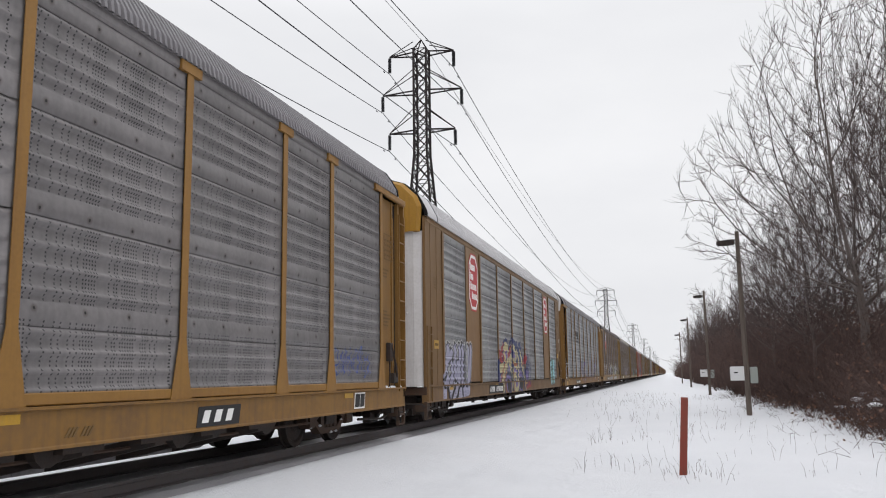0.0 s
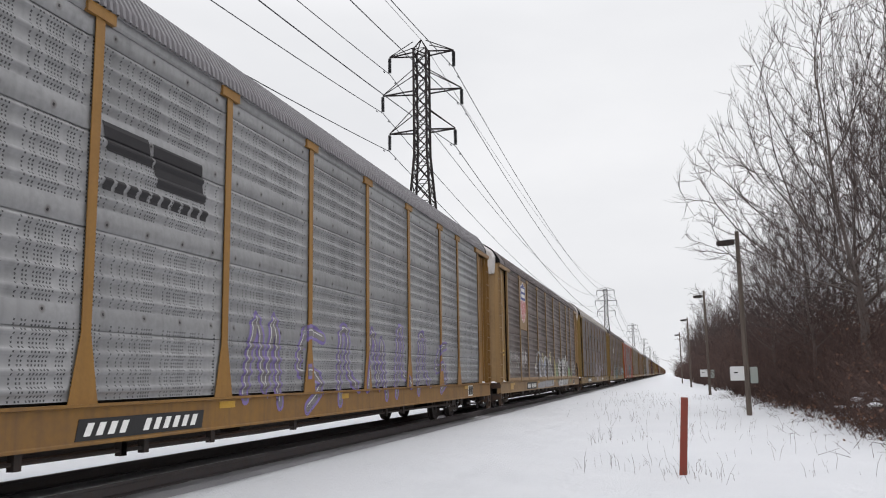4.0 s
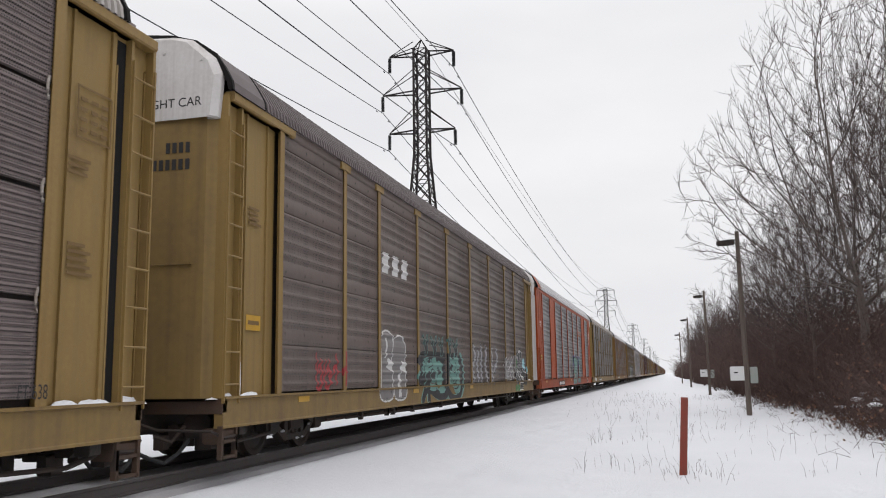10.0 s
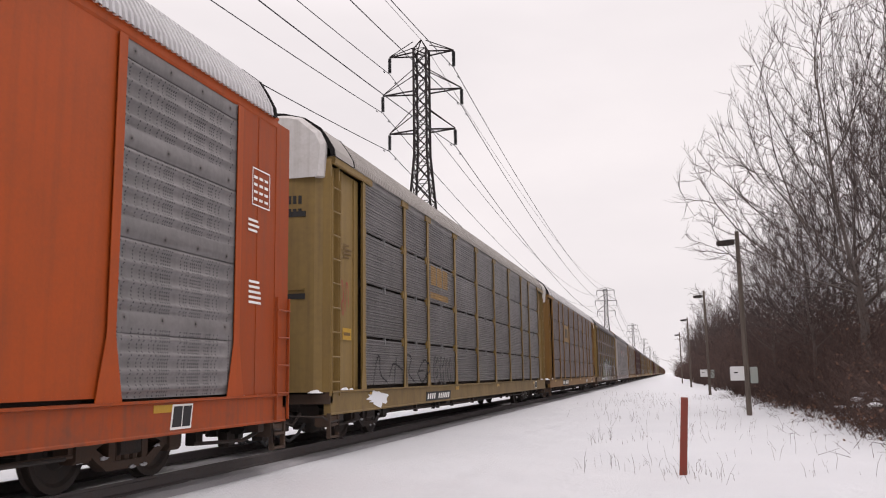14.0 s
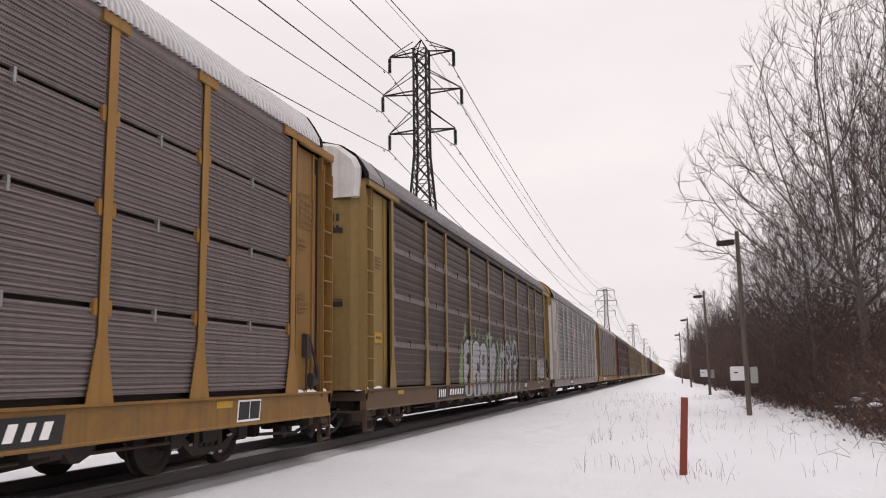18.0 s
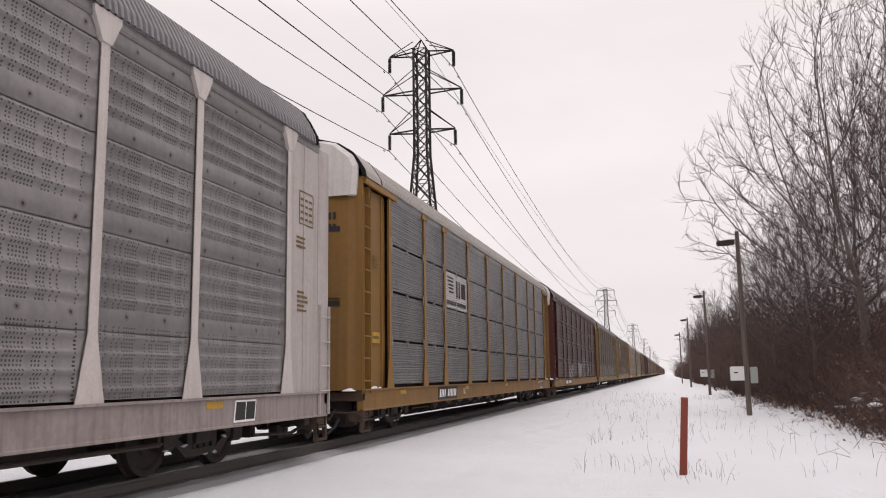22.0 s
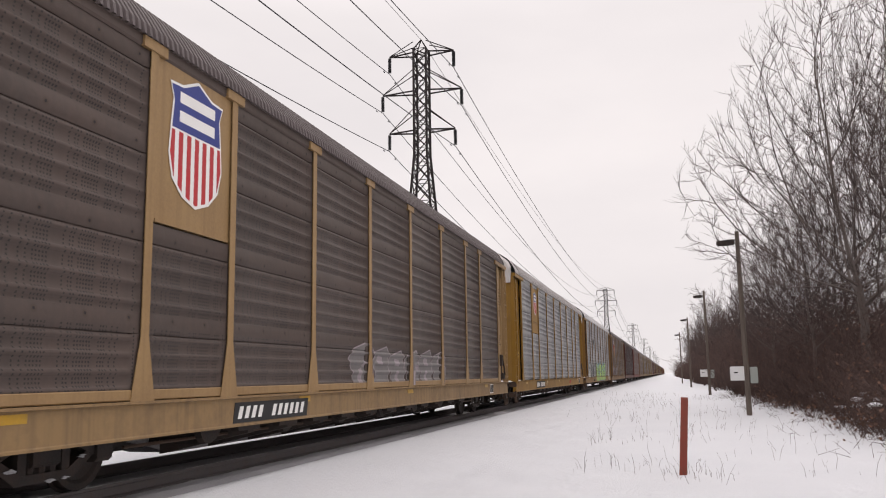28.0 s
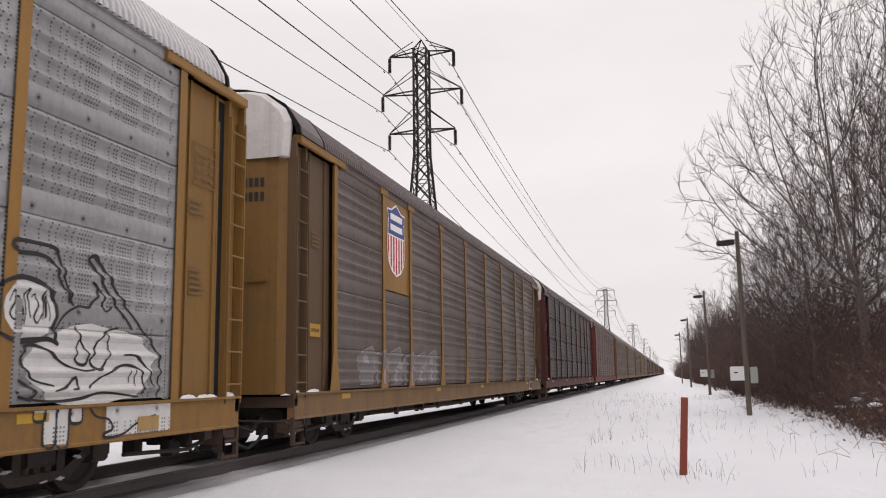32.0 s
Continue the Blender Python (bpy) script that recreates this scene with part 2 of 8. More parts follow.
# ---- mesh helpers ----
class Geo:
    """Collects vertices and faces for one mesh."""
    def __init__(self):
        self.v, self.f = [], []

    def add(self, vs, fs):
        n = len(self.v)
        self.v.extend(vs)
        self.f.extend(tuple(i + n for i in q) for q in fs)
        return self

    def box(self, x0, x1, y0, y1, z0, z1, c=0.0):
        """A box, its long edges chamfered by c."""
        if c <= 0:
            vs = [(x, y, z) for x in (x0, x1) for y in (y0, y1) for z in (z0, z1)]
            return self.add(vs, [(0, 1, 3, 2), (4, 6, 7, 5), (0, 4, 5, 1), (2, 3, 7, 6), (0, 2, 6, 4), (1, 5, 7, 3)])
        ring = [(x0 + c, z0), (x1 - c, z0), (x1, z0 + c), (x1, z1 - c), (x1 - c, z1), (x0 + c, z1), (x0, z1 - c), (x0, z0 + c)]
        return self.extrude(ring, y0, y1)

    def extrude(self, ring, y0, y1, cap=True):
        """A ring of (x, z), counter-clockwise seen from -y, drawn from y0 to y1."""
        n = len(ring)
        vs = [(x, y0, z) for x, z in ring] + [(x, y1, z) for x, z in ring]
        fs = [(i, (i + 1) % n, n + (i + 1) % n, n + i) for i in range(n)]
        if cap:
            fs += [tuple(reversed(range(n))), tuple(range(n, 2 * n))]
        return self.add(vs, fs)

    def slab(self, outline, x0, x1):
        """An outline of (y, z), counter-clockwise seen from +x, between two planes of x."""
        n = len(outline)
        vs = [(x0, y, z) for y, z in outline] + [(x1, y, z) for y, z in outline]
        fs = [(i, (i + 1) % n, n + (i + 1) % n, n + i) for i in range(n)]
        fs += [tuple(reversed(range(n))), tuple(range(n, 2 * n))]
        return self.add(vs, fs)

    def rise(self, outline, z0, z1):
        """An outline of (x, y), counter-clockwise seen from above, between two heights."""
        n = len(outline)
        vs = [(x, y, z0) for x, y in outline] + [(x, y, z1) for x, y in outline]
        fs = [(i, (i + 1) % n, n + (i + 1) % n, n + i) for i in range(n)]
        fs += [tuple(reversed(range(n))), tuple(range(n, 2 * n))]
        return self.add(vs, fs)

    def tube(self, pts, radii, sides=6, cap=True):
        pts = [Vector(p) for p in pts]
        if isinstance(radii, (int, float)):
            radii = [radii] * len(pts)
        base = len(self.v)
        for i, p in enumerate(pts):
            d = (pts[min(i + 1, len(pts) - 1)] - pts[max(i - 1, 0)]).normalized()
            a = d.orthogonal().normalized() if abs(d.z) > 0.9 else d.cross(Vector((0, 0, 1))).normalized()
            b = d.cross(a)
            for k in range(sides):
                w = 2 * math.pi * k / sides
                self.v.append(tuple(p + radii[i] * (math.cos(w) * a + math.sin(w) * b)))
        for i in range(len(pts) - 1):
            for k in range(sides):
                k2 = (k + 1) % sides
                self.f.append((base + i * sides + k, base + i * sides + k2, base + (i + 1) * sides + k2, base + (i + 1) * sides + k))
        if cap:
            self.f.append(tuple(base + k for k in reversed(range(sides))))
            self.f.append(tuple(base + (len(pts) - 1) * sides + k for k in range(sides)))
        return self

    def lathe(self, profile, axis="x", n=20):
        """A profile of (radius, along) turned about an axis through the origin."""
        base = len(self.v)
        for r, a in profile:
            for k in range(n):
                w = 2 * math.pi * k / n
                c, s = r * math.cos(w), r * math.sin(w)
                self.v.append((a, c, s) if axis == "x" else (c, s, a))
        for i in range(len(profile) - 1):
            for k in range(n):
                k2 = (k + 1) % n
                self.f.append((base + i * n + k, base + i * n + k2, base + (i + 1) * n + k2, base + (i + 1) * n + k))
        self.f.append(tuple(base + k for k in range(n)))
        self.f.append(tuple(base + (len(profile) - 1) * n + k for k in range(n)))
        return self

    def mesh(self, name="mesh", smooth=False):
        me = bpy.data.meshes.new(name)
        me.from_pydata(self.v, [], self.f)
        me.update()
        bm = bmesh.new()
        bm.from_mesh(me)
        if len(bm.faces) < 4000:
            bmesh.ops.remove_doubles(bm, verts=bm.verts[:], dist=1e-5)
            bmesh.ops.recalc_face_normals(bm, faces=bm.faces)
        bm.to_mesh(me)
        bm.free()
        if smooth:
            me.polygons.foreach_set("use_smooth", [True] * len(me.polygons))
        return me


def part(name, geo, material, parent=None, label="", at=None):
    """One mesh object under a thing or under a part. geo: a Geo, or a mesh that several pieces share."""
    me = geo.mesh(name) if isinstance(geo, Geo) else geo
    if not me.materials:
        me.materials.append(material)
    ob = new(name, me)
    if me.materials[0] is not material:
        ob.material_slots[0].link = "OBJECT"
        ob.material_slots[0].material = material
    if parent is not None:
        ob.parent = parent
    if at is not None:
        ob.location = at
    if label:
        tagged(ob, label)
    return ob


# ---- ground, track bed ----
TRACK_X = -7.33
RAIL_TOP = 0.30


def graded(stops):
    out = []
    for a, b, n in stops:
        out += [a + (b - a) * i / n for i in range(n)]
    return out + [stops[-1][1]]


def ground_height(x, y):
    h = 0.030 * noise.noise((x * 2.1, y * 1.3, 5.5)) + 0.014 * noise.noise((x * 4.5, y * 2.6, 9.1)) + 0.05 * (noise.noise((x * 0.35, y * 0.22, 3.1)) + 0.5 * noise.noise((x * 1.1, y * 0.8, 7.7)))
    h *= max(0.0, min(1.0, (x + 6.3) / 1.5)) if x > TRACK_X else max(0.0, min(1.0, (-9.9 - x) / 1.5))
    if x > TRACK_X:                   # snow banked up to the ballast, then a cut that holds the bed
        h += 0.11 * max(0.0, min(1.0, (-3.2 - x) / 2.6))
        if x < TRACK_X + 1.2:
            h -= 0.35 * min(1.0, (TRACK_X + 1.2 - x) / 0.25)
    elif x > TRACK_X - 1.15:
        h -= 0.30 * min(1.0, (x - TRACK_X + 1.15) / 0.25)
    if x > 2.0:                       # the bank rises a little under the wood
        h += 0.10 * min(1.0, (x - 2.0) / 3.0) + 0.06 * noise.noise((x * 0.9, y * 0.6, 1.5))
    return h


gx = graded([(-2500, -300, 4), (-300, -60, 6), (-60, -14, 12), (-14, -4.5, 40), (-4.5, 8, 84), (8, 40, 20), (40, 300, 6), (300, 2500, 4)])
gy = graded([(-800, -60, 5), (-60, 0, 10), (0, 12, 24), (12, 50, 150), (50, 120, 40), (120, 500, 24), (500, 3500, 8)])
gv = [(x, y, ground_height(x, y) if -60 < x < 60 and y < 500 else 0.0) for y in gy for x in gx]
nx = len(gx)
gf = [(j * nx + i, j * nx + i + 1, (j + 1) * nx + i + 1, (j + 1) * nx + i) for j in range(len(gy) - 1) for i in range(nx - 1)]
gme = bpy.data.meshes.new("ground")
gme.from_pydata(gv, [], gf)
gme.polygons.foreach_set("use_smooth", [True] * len(gme.polygons))
gme.materials.append(snow)
ground = tagged(new("ground", gme), "flat ground under fresh trodden snow beside the railway", "ground", kind="structure")

# the ballast bed, swept dark by the passing train
bed = Geo()
by = graded([(-120, 0, 30), (0, 60, 160), (60, 200, 100), (200, 1500, 60)])
prof = [(-1.25, -0.10), (-1.12, 0.06), (-1.0, 0.115), (-0.9, 0.13), (-0.3, 0.11), (0.3, 0.11), (0.9, 0.13), (1.05, 0.12), (1.2, 0.06), (1.3, -0.1)]
for yv in by:
    for px, pz in prof:
        bed.v.append((TRACK_X + px + (0.10 * noise.noise((px * 3, yv * 1.3, 0.3)) if abs(px) > 0.8 else 0), yv, pz + 0.02 * noise.noise((px * 5, yv * 4, 2))))
np_ = len(prof)
bed.f = [(j * np_ + i, j * np_ + i + 1, (j + 1) * np_ + i + 1, (j + 1) * np_ + i) for j in range(len(by) - 1) for i in range(np_ - 1)]
ballast = tagged(part("ballast", bed, ballast_mat), "dark wet ballast bed dusted with snow", "ballast", kind="structure")

RAIL = [(-0.07, -0.17), (0.07, -0.17), (0.07, -0.155), (0.012, -0.14), (0.012, -0.045), (0.036, -0.035), (0.036, -0.006), (0.028, 0.0),
        (-0.028, 0.0), (-0.036, -0.006), (-0.036, -0.035), (-0.012, -0.045), (-0.012, -0.14), (-0.07, -0.155)]
railway = tagged(new("railway_track"), "steel rails on dark wooden ties in snowy ballast", "railway track", kind="structure")
for sx in (-0.755, 0.755):
    r = part("rail", Geo().extrude([(TRACK_X + sx + x, RAIL_TOP + z) for x, z in RAIL], -120, 1500), rail_side, railway)
    part("rail_head", Geo().box(TRACK_X + sx - 0.022, TRACK_X + sx + 0.022, -120, 1500, RAIL_TOP - 0.004, RAIL_TOP + 0.001), steel_worn, railway, "bright worn running band")
tie_me = Geo().box(-1.08, 1.08, -0.11, 0.11, 0.0, 0.16, 0.015).mesh("tie")
for i in range(90):
    part("tie", tie_me, tie_mat, railway, at=(TRACK_X, -4 + i * 0.55, -0.062))

# ---- the train ----
PITCH = 28.7
HALF = PITCH / 2
POSTS = [2.5625]
for w in (2.74, 1.965, 2.833, 2.833, 2.833, 2.833, 2.833, 1.965, 2.74):
    POSTS.append(POSTS[-1] + w)
SIDE = 1.57
INSET = SIDE - 0.070                                        # plane of the sheets behind the posts
Z_SILL0, Z_SILL1, Z_EAVE = 0.57, 0.99, 5.27
Z_ROWS = [1.02, 1.99, 3.06, 4.10, 5.14]
store = {}


def rib_profile(style, z0, z1):
    """(z, x) of one corrugated sheet, x outward from the backing plane."""
    pts = []
    if style == "punched":                                  # four beads, then a smooth bowed lap at the top
        flat_end = z1 - z0 - 0.25
        pts = [(z0, 0.010), (z0 + 0.015, 0.002)]
        for i in range(4):
            c = z0 + 0.11 + (flat_end - 0.16) * i / 3
            pts += [(c + f, d) for f, d in ((-0.058, 0.0), (-0.035, 0.018), (-0.010, 0.037), (0.010, 0.038), (0.029, 0.022), (0.051, 0.001))]
        pts += [(z0 + flat_end, 0.002), (z0 + flat_end + 0.012, 0.018), (z0 + flat_end + 0.12, 0.036), (z1 - 0.03, 0.024), (z1, 0.014)]
    elif style == "waved":                                  # broad soft ribs
        n = 5
        p = (z1 - z0 - 0.07) / n
        pts = [(z0 + 0.045, 0.0), (z0 + 0.05, 0.024)]
        for i in range(n):
            for f, d in ((0.14, 0.028), (0.32, 0.030), (0.46, 0.018), (0.60, 0.006), (0.84, 0.010)):
                pts.append((z0 + 0.05 + p * (i + f), d))
        pts += [(z1 - 0.018, 0.030), (z1 - 0.014, 0.0)]
    elif style == "slotted":
        z = z0 + 0.05
        pts = [(z0 + 0.042, 0.0), (z, 0.028)]
        while z + 0.062 < z1 - 0.014:
            pts += [(z + 0.026, 0.030), (z + 0.036, 0.012), (z + 0.052, 0.012), (z + 0.062, 0.030)]
            z += 0.062
        pts += [(z1 - 0.012, 0.030), (z1 - 0.008, 0.0)]
    else:                                                   # banded: ribs with a wide smooth cover strip on top
        z = z0 + 0.01
        pts = [(z0, 0.0), (z, 0.022)]
        while z + 0.2 < z1 - 0.15:
            pts += [(z + 0.09, 0.024), (z + 0.12, 0.006), (z + 0.16, 0.006), (z + 0.2, 0.022)]
            z += 0.2
        pts += [(z1 - 0.14, 0.022)]
    return pts


def panel_mesh(style, width, row):
    key = ("panel", style, round(width, 3), row)
    if key not in store:
        z0, z1 = Z_ROWS[row], Z_ROWS[row + 1]
        pr = rib_profile(style, 0.0, z1 - z0)
        h = width / 2
        top = max(x for z, x in pr)
        cols = [(-h, 1.0), (-h + 0.035, 0.85), (-h + 0.07, 0.0), (h - 0.07, 0.0), (h - 0.035, 0.85), (h, 1.0)]     # the ribs run out flat at both ends
        if row == 0 and style == "punched":                  # flat under the spread feet of the posts
            cols = [(-h, 1.0), (-h + 0.15, 1.0), (-h + 0.19, 0.0), (h - 0.19, 0.0), (h - 0.15, 1.0), (h, 1.0)]
        n = len(cols)
        vs, fs = [], []
        for i, (z, x) in enumerate(pr):
            edge_row = style in ("slotted", "waved") and i in (0, len(pr) - 1)
            for y, f in cols:
                vs.append((x if edge_row else x + (top - x) * f, y, z))
        for i in range(len(pr) - 1):
            for k in range(n - 1):
                fs.append((n * i + k, n * i + k + 1, n * (i + 1) + k + 1, n * (i + 1) + k))
        m = len(vs)
        vs += [(-0.012, -h, pr[0][0]), (-0.012, h, pr[0][0]), (-0.012, -h, pr[-1][0]), (-0.012, h, pr[-1][0])]
        fs += [(m + 1, m, m + 2, m + 3)]
        g = Geo().add(vs, fs)
        store[key] = g.mesh("panel", smooth=style in ("punched", "waved"))
    return store[key]


def far_bay_geo(style, width):
    """All four sheets of a bay for the cars that stay far off."""
    g = Geo()
    for r in range(4):
        pr = rib_profile(style, Z_ROWS[r], Z_ROWS[r + 1])
        for (za, xa), (zb, xb) in zip(pr, pr[1:]):
            g.add([(xa, -width / 2, za), (xa, width / 2, za), (xb, width / 2, zb), (xb, -width / 2, zb)], [(0, 1, 2, 3)])
    return g


def post_mesh(kind):
    key = ("post", kind)
    if key not in store:
        g = Geo()
        b = 0.075
        top = Z_EAVE - 0.16
        if kind == "plain":
            out = [(-b, 0.97), (b, 0.97), (b, top), (-b, top)]
        elif kind == "short":
            out = [(-0.15, 0.97), (0.15, 0.97), (b, 1.45), (b, top), (-b, top), (-b, 1.45)]
        else:
            out = [(-0.24, 0.97), (0.24, 0.97), (0.215, 1.05), (b + 0.02, 1.62), (b, 1.72), (b, top), (-b, top), (-b, 1.72), (-b - 0.02, 1.62), (-0.215, 1.05)]
        g.slab(out, -0.009, 0.0)
        g.slab([(-0.018, 0.98), (0.018, 0.98), (0.018, top), (-0.018, top)], -0.07, -0.009)
        store[key] = g.mesh("post")
    return store[key]


def cap_mesh(kind):
    key = ("cap", kind)
    if key not in store:
        if kind == "gusset":
            out = [(-0.08, -0.30), (0.08, -0.30), (0.24, 0.0), (0.24, 0.06), (-0.24, 0.06), (-0.24, 0.0)]
        else:
            out = [(-0.24, -0.06), (0.24, -0.06), (0.24, 0.07), (-0.24, 0.07)]
        store[key] = Geo().slab(out, -0.10, 0.018).mesh("post_cap")
    return store[key]


LADDER_U = 0.88                                             # where the ladder channel begins
ROOF_FRONT, ROOF_REAR = 0.86, 1.55
ROOF_PROFILE = [(1.575, -0.03), (1.555, 0.08), (1.43, 0.28), (1.29, 0.465), (1.0, 0.655), (0.6, 0.76), (0.0, 0.82)]


def roof_line(rise_, grow_=0.0):
    """Cross-section of the roof from the near eave to the far one, pushed out by grow_."""
    near_half = [(x + grow_ * min(1.0, x / 1.3), Z_EAVE + z * (rise_ if z > 0 else 1.0) + grow_ * (0.35 + 0.65 * (1 - x / 1.57)) * (1 if z > 0 else 0)) for x, z in ROOF_PROFILE]
    return near_half + [(-x, z) for x, z in reversed(near_half[:-1])]


def roof_mesh(fold=0.115, rise_=1.0):
    key = ("roof", fold, rise_)
    if key not in store:
        low, high = roof_line(rise_), roof_line(rise_, 0.045)
        g = Geo()
        y, rows = -HALF + ROOF_FRONT, []
        while y < HALF - ROOF_REAR:
            for f, ring in ((0.0, low), (0.36, low), (0.46, high), (0.90, high)):
                rows.append([(x, y + f * fold + 0.05 * (1.57 - abs(x)), z) for x, z in ring])
            y += fold
        n = len(low)
        g.v = [v for row in rows for v in row]
        g.f = [(j * n + i, j * n + i + 1, (j + 1) * n + i + 1, (j + 1) * n + i) for j in range(len(rows) - 1) for i in range(n - 1)]
        me = bpy.data.meshes.new("roof")
        me.from_pydata(g.v, [], [tuple(reversed(q)) for q in g.f])
        me.update()
        store[key] = me
    return store[key]


def arch_geo(u, width, rise_, lift):
    """A thin band bent over the roof from eave to eave."""
    out, inn = roof_line(rise_, lift), roof_line(rise_, -0.02)
    n = len(out)
    vs = [(x, u - HALF, z) for x, z in out] + [(x, u - HALF, z) for x, z in inn]
    vs += [(x, y + width, z) for x, y, z in vs]
    fs = []
    for i in range(n - 1):
        fs += [(i, i + 1, n + i + 1, n + i), (2 * n + i + 1, 2 * n + i, 3 * n + i, 3 * n + i + 1), (i + 1, i, 2 * n + i, 2 * n + i + 1)]
    return Geo().add(vs, fs)


def shared(key, build):
    if key not in store:
        store[key] = build().mesh(key)
    return store[key]


def sill_geo():
    a, b = -HALF + 0.92, HALF - 0.92
    ring = [(SIDE - 0.16, Z_SILL0), (SIDE - 0.018, Z_SILL0), (SIDE - 0.018, Z_SILL0 + 0.025), (SIDE - 0.03, Z_SILL0 + 0.04), (SIDE - 0.03, Z_SILL1 - 0.04),
            (SIDE + 0.015, Z_SILL1 - 0.03), (SIDE + 0.015, Z_SILL1), (SIDE - 0.16, Z_SILL1)]
    return Geo().extrude(ring, a, b)


def eave_geo():
    ring = [(SIDE - 0.14, Z_EAVE - 0.16), (SIDE - 0.035, Z_EAVE - 0.16), (SIDE - 0.015, Z_EAVE - 0.13), (SIDE - 0.015, Z_EAVE - 0.03), (SIDE + 0.005, Z_EAVE - 0.02),
            (SIDE + 0.005, Z_EAVE + 0.012), (SIDE - 0.14, Z_EAVE + 0.012)]
    return Geo().extrude(ring, -HALF + 1.0, HALF - 1.35)


def sheet_wall_geo():
    """Far side: sheets and posts in relief, in one plane turned away from the camera."""
    g = Geo().box(-SIDE, -SIDE + 0.05, -HALF + 1.2, HALF - 1.2, Z_SILL0, Z_EAVE)
    for u in POSTS:
        g.box(-SIDE - 0.06, -SIDE, u - HALF - 0.075, u - HALF + 0.075, Z_SILL1, Z_EAVE - 0.1)
    return g


def deck_geo():
    g = Geo().box(-1.45, 1.44, -HALF + 0.9, HALF - 0.9, Z_SILL1 - 0.06, Z_SILL1 - 0.01)
    g.box(-1.42, 1.42, -HALF + 1.3, HALF - 1.3, 2.95, 3.02).box(-1.42, 1.42, -HALF + 1.3, HALF - 1.3, Z_EAVE - 0.06, Z_EAVE - 0.01)
    return g


def backing_geo():
    """Dark sheet added behind the side sheets for the shade of the interior."""
    return Geo().box(1.33, 1.40, -HALF + 1.35, HALF - 1.35, Z_SILL1 - 0.01, Z_EAVE - 0.08)


def centre_sill_geo():
    g = Geo().box(-0.33, 0.33, -HALF + 0.75, HALF - 0.75, 0.50, 0.92, 0.02).box(-0.30, 0.30, -HALF + 5.6, HALF - 5.6, 0.31, 0.52, 0.03)
    g.box(0.36, 0.72, -2.2, -0.4, 0.40, 0.80, 0.04).box(0.36, 0.66, 1.2, 2.0, 0.42, 0.82, 0.05)
    return g


def belly_geo():
    """Deep fish-belly centre sill between the trucks."""
    out = [(-HALF + 6.2, 0.52), (-HALF + 7.6, 0.20), (HALF - 7.6, 0.20), (HALF - 6.2, 0.52)]
    g = Geo().slab(out, -0.30, 0.36)
    for i in range(12):
        y = -6.4 + 12.8 * i / 11
        g.box(0.36, 0.375, y - 0.03, y + 0.03, 0.22, 0.50)
    return g


def strut_geo():
    """A slanting cross bearer that runs from the belly out to the side sill."""
    g = Geo()
    g.add([(0.36, -0.10, 0.20), (0.36, 0.02, 0.20), (0.36, 0.02, 0.34), (0.36, -0.10, 0.34), (1.45, 0.42, 0.46), (1.45, 0.60, 0.46), (1.45, 0.60, 0.60), (1.45, 0.42, 0.60)],
          [(3, 2, 1, 0), (4, 5, 6, 7), (0, 1, 5, 4), (1, 2, 6, 5), (2, 3, 7, 6), (3, 0, 4, 7)])
    g.box(1.36, 1.47, 0.1, 0.75, 0.50, 0.60)
    return g


def bearer_geo():
    """A cross bearer with a rounded drop end."""
    out = [(-0.30, 0.0), (0.26, 0.0), (0.22, -0.05), (0.10, -0.15), (-0.06, -0.21), (-0.18, -0.20), (-0.27, -0.13), (-0.31, -0.05)]
    out = list(reversed(out))
    g = Geo().slab(out, -0.10, 0.0)
    g.box(-1.2, -0.1, -0.06, 0.06, -0.22, 0.12)
    return g


def rod_geo():
    return Geo().tube([(1.18, -9.0, 0.46), (1.18, 9.0, 0.44)], 0.022, 6)


def end_platform_geo():
    """Platform and end sill at the leading end; the other end takes it turned round."""
    g = Geo().box(-1.45, SIDE - 0.03, -HALF + 0.90, -HALF + 1.02, 0.76, 0.97, 0.02)
    g.box(-1.45, SIDE - 0.06, -HALF + 1.02, -HALF + 1.6, 0.84, 0.95)
    g.box(SIDE - 0.34, SIDE - 0.06, -HALF + 0.94, -HALF + 1.35, 0.36, 0.57, 0.03)
    return g


def end_door_geo():
    """Radial end door: a shallow bow of vertical sheets."""
    xs = [1.455, 1.26, 0.95, 0.5, 0.0, -0.5, -0.95, -1.26, -1.455]
    ys = [0.92, 0.80, 0.755, 0.735, 0.725, 0.735, 0.755, 0.80, 0.92]
    g = Geo()
    z0, z1 = 0.97, Z_EAVE - 0.40
    for (xa, ya), (xb, yb) in zip(zip(xs, ys), zip(xs[1:], ys[1:])):
        y0, y1 = ya - HALF, yb - HALF
        g.add([(xa, y0, z0), (xb, y1, z0), (xb, y1, z1), (xa, y0, z1), (xa, y0 + 0.06, z0), (xb, y1 + 0.06, z0), (xb, y1 + 0.06, z1), (xa, y0 + 0.06, z1)],
              [(0, 1, 2, 3), (5, 4, 7, 6), (3, 2, 6, 7), (4, 5, 1, 0)])
    g.box(-1.1, 1.1, -HALF + 0.715, -HALF + 0.80, 2.78, 2.81)
    return g


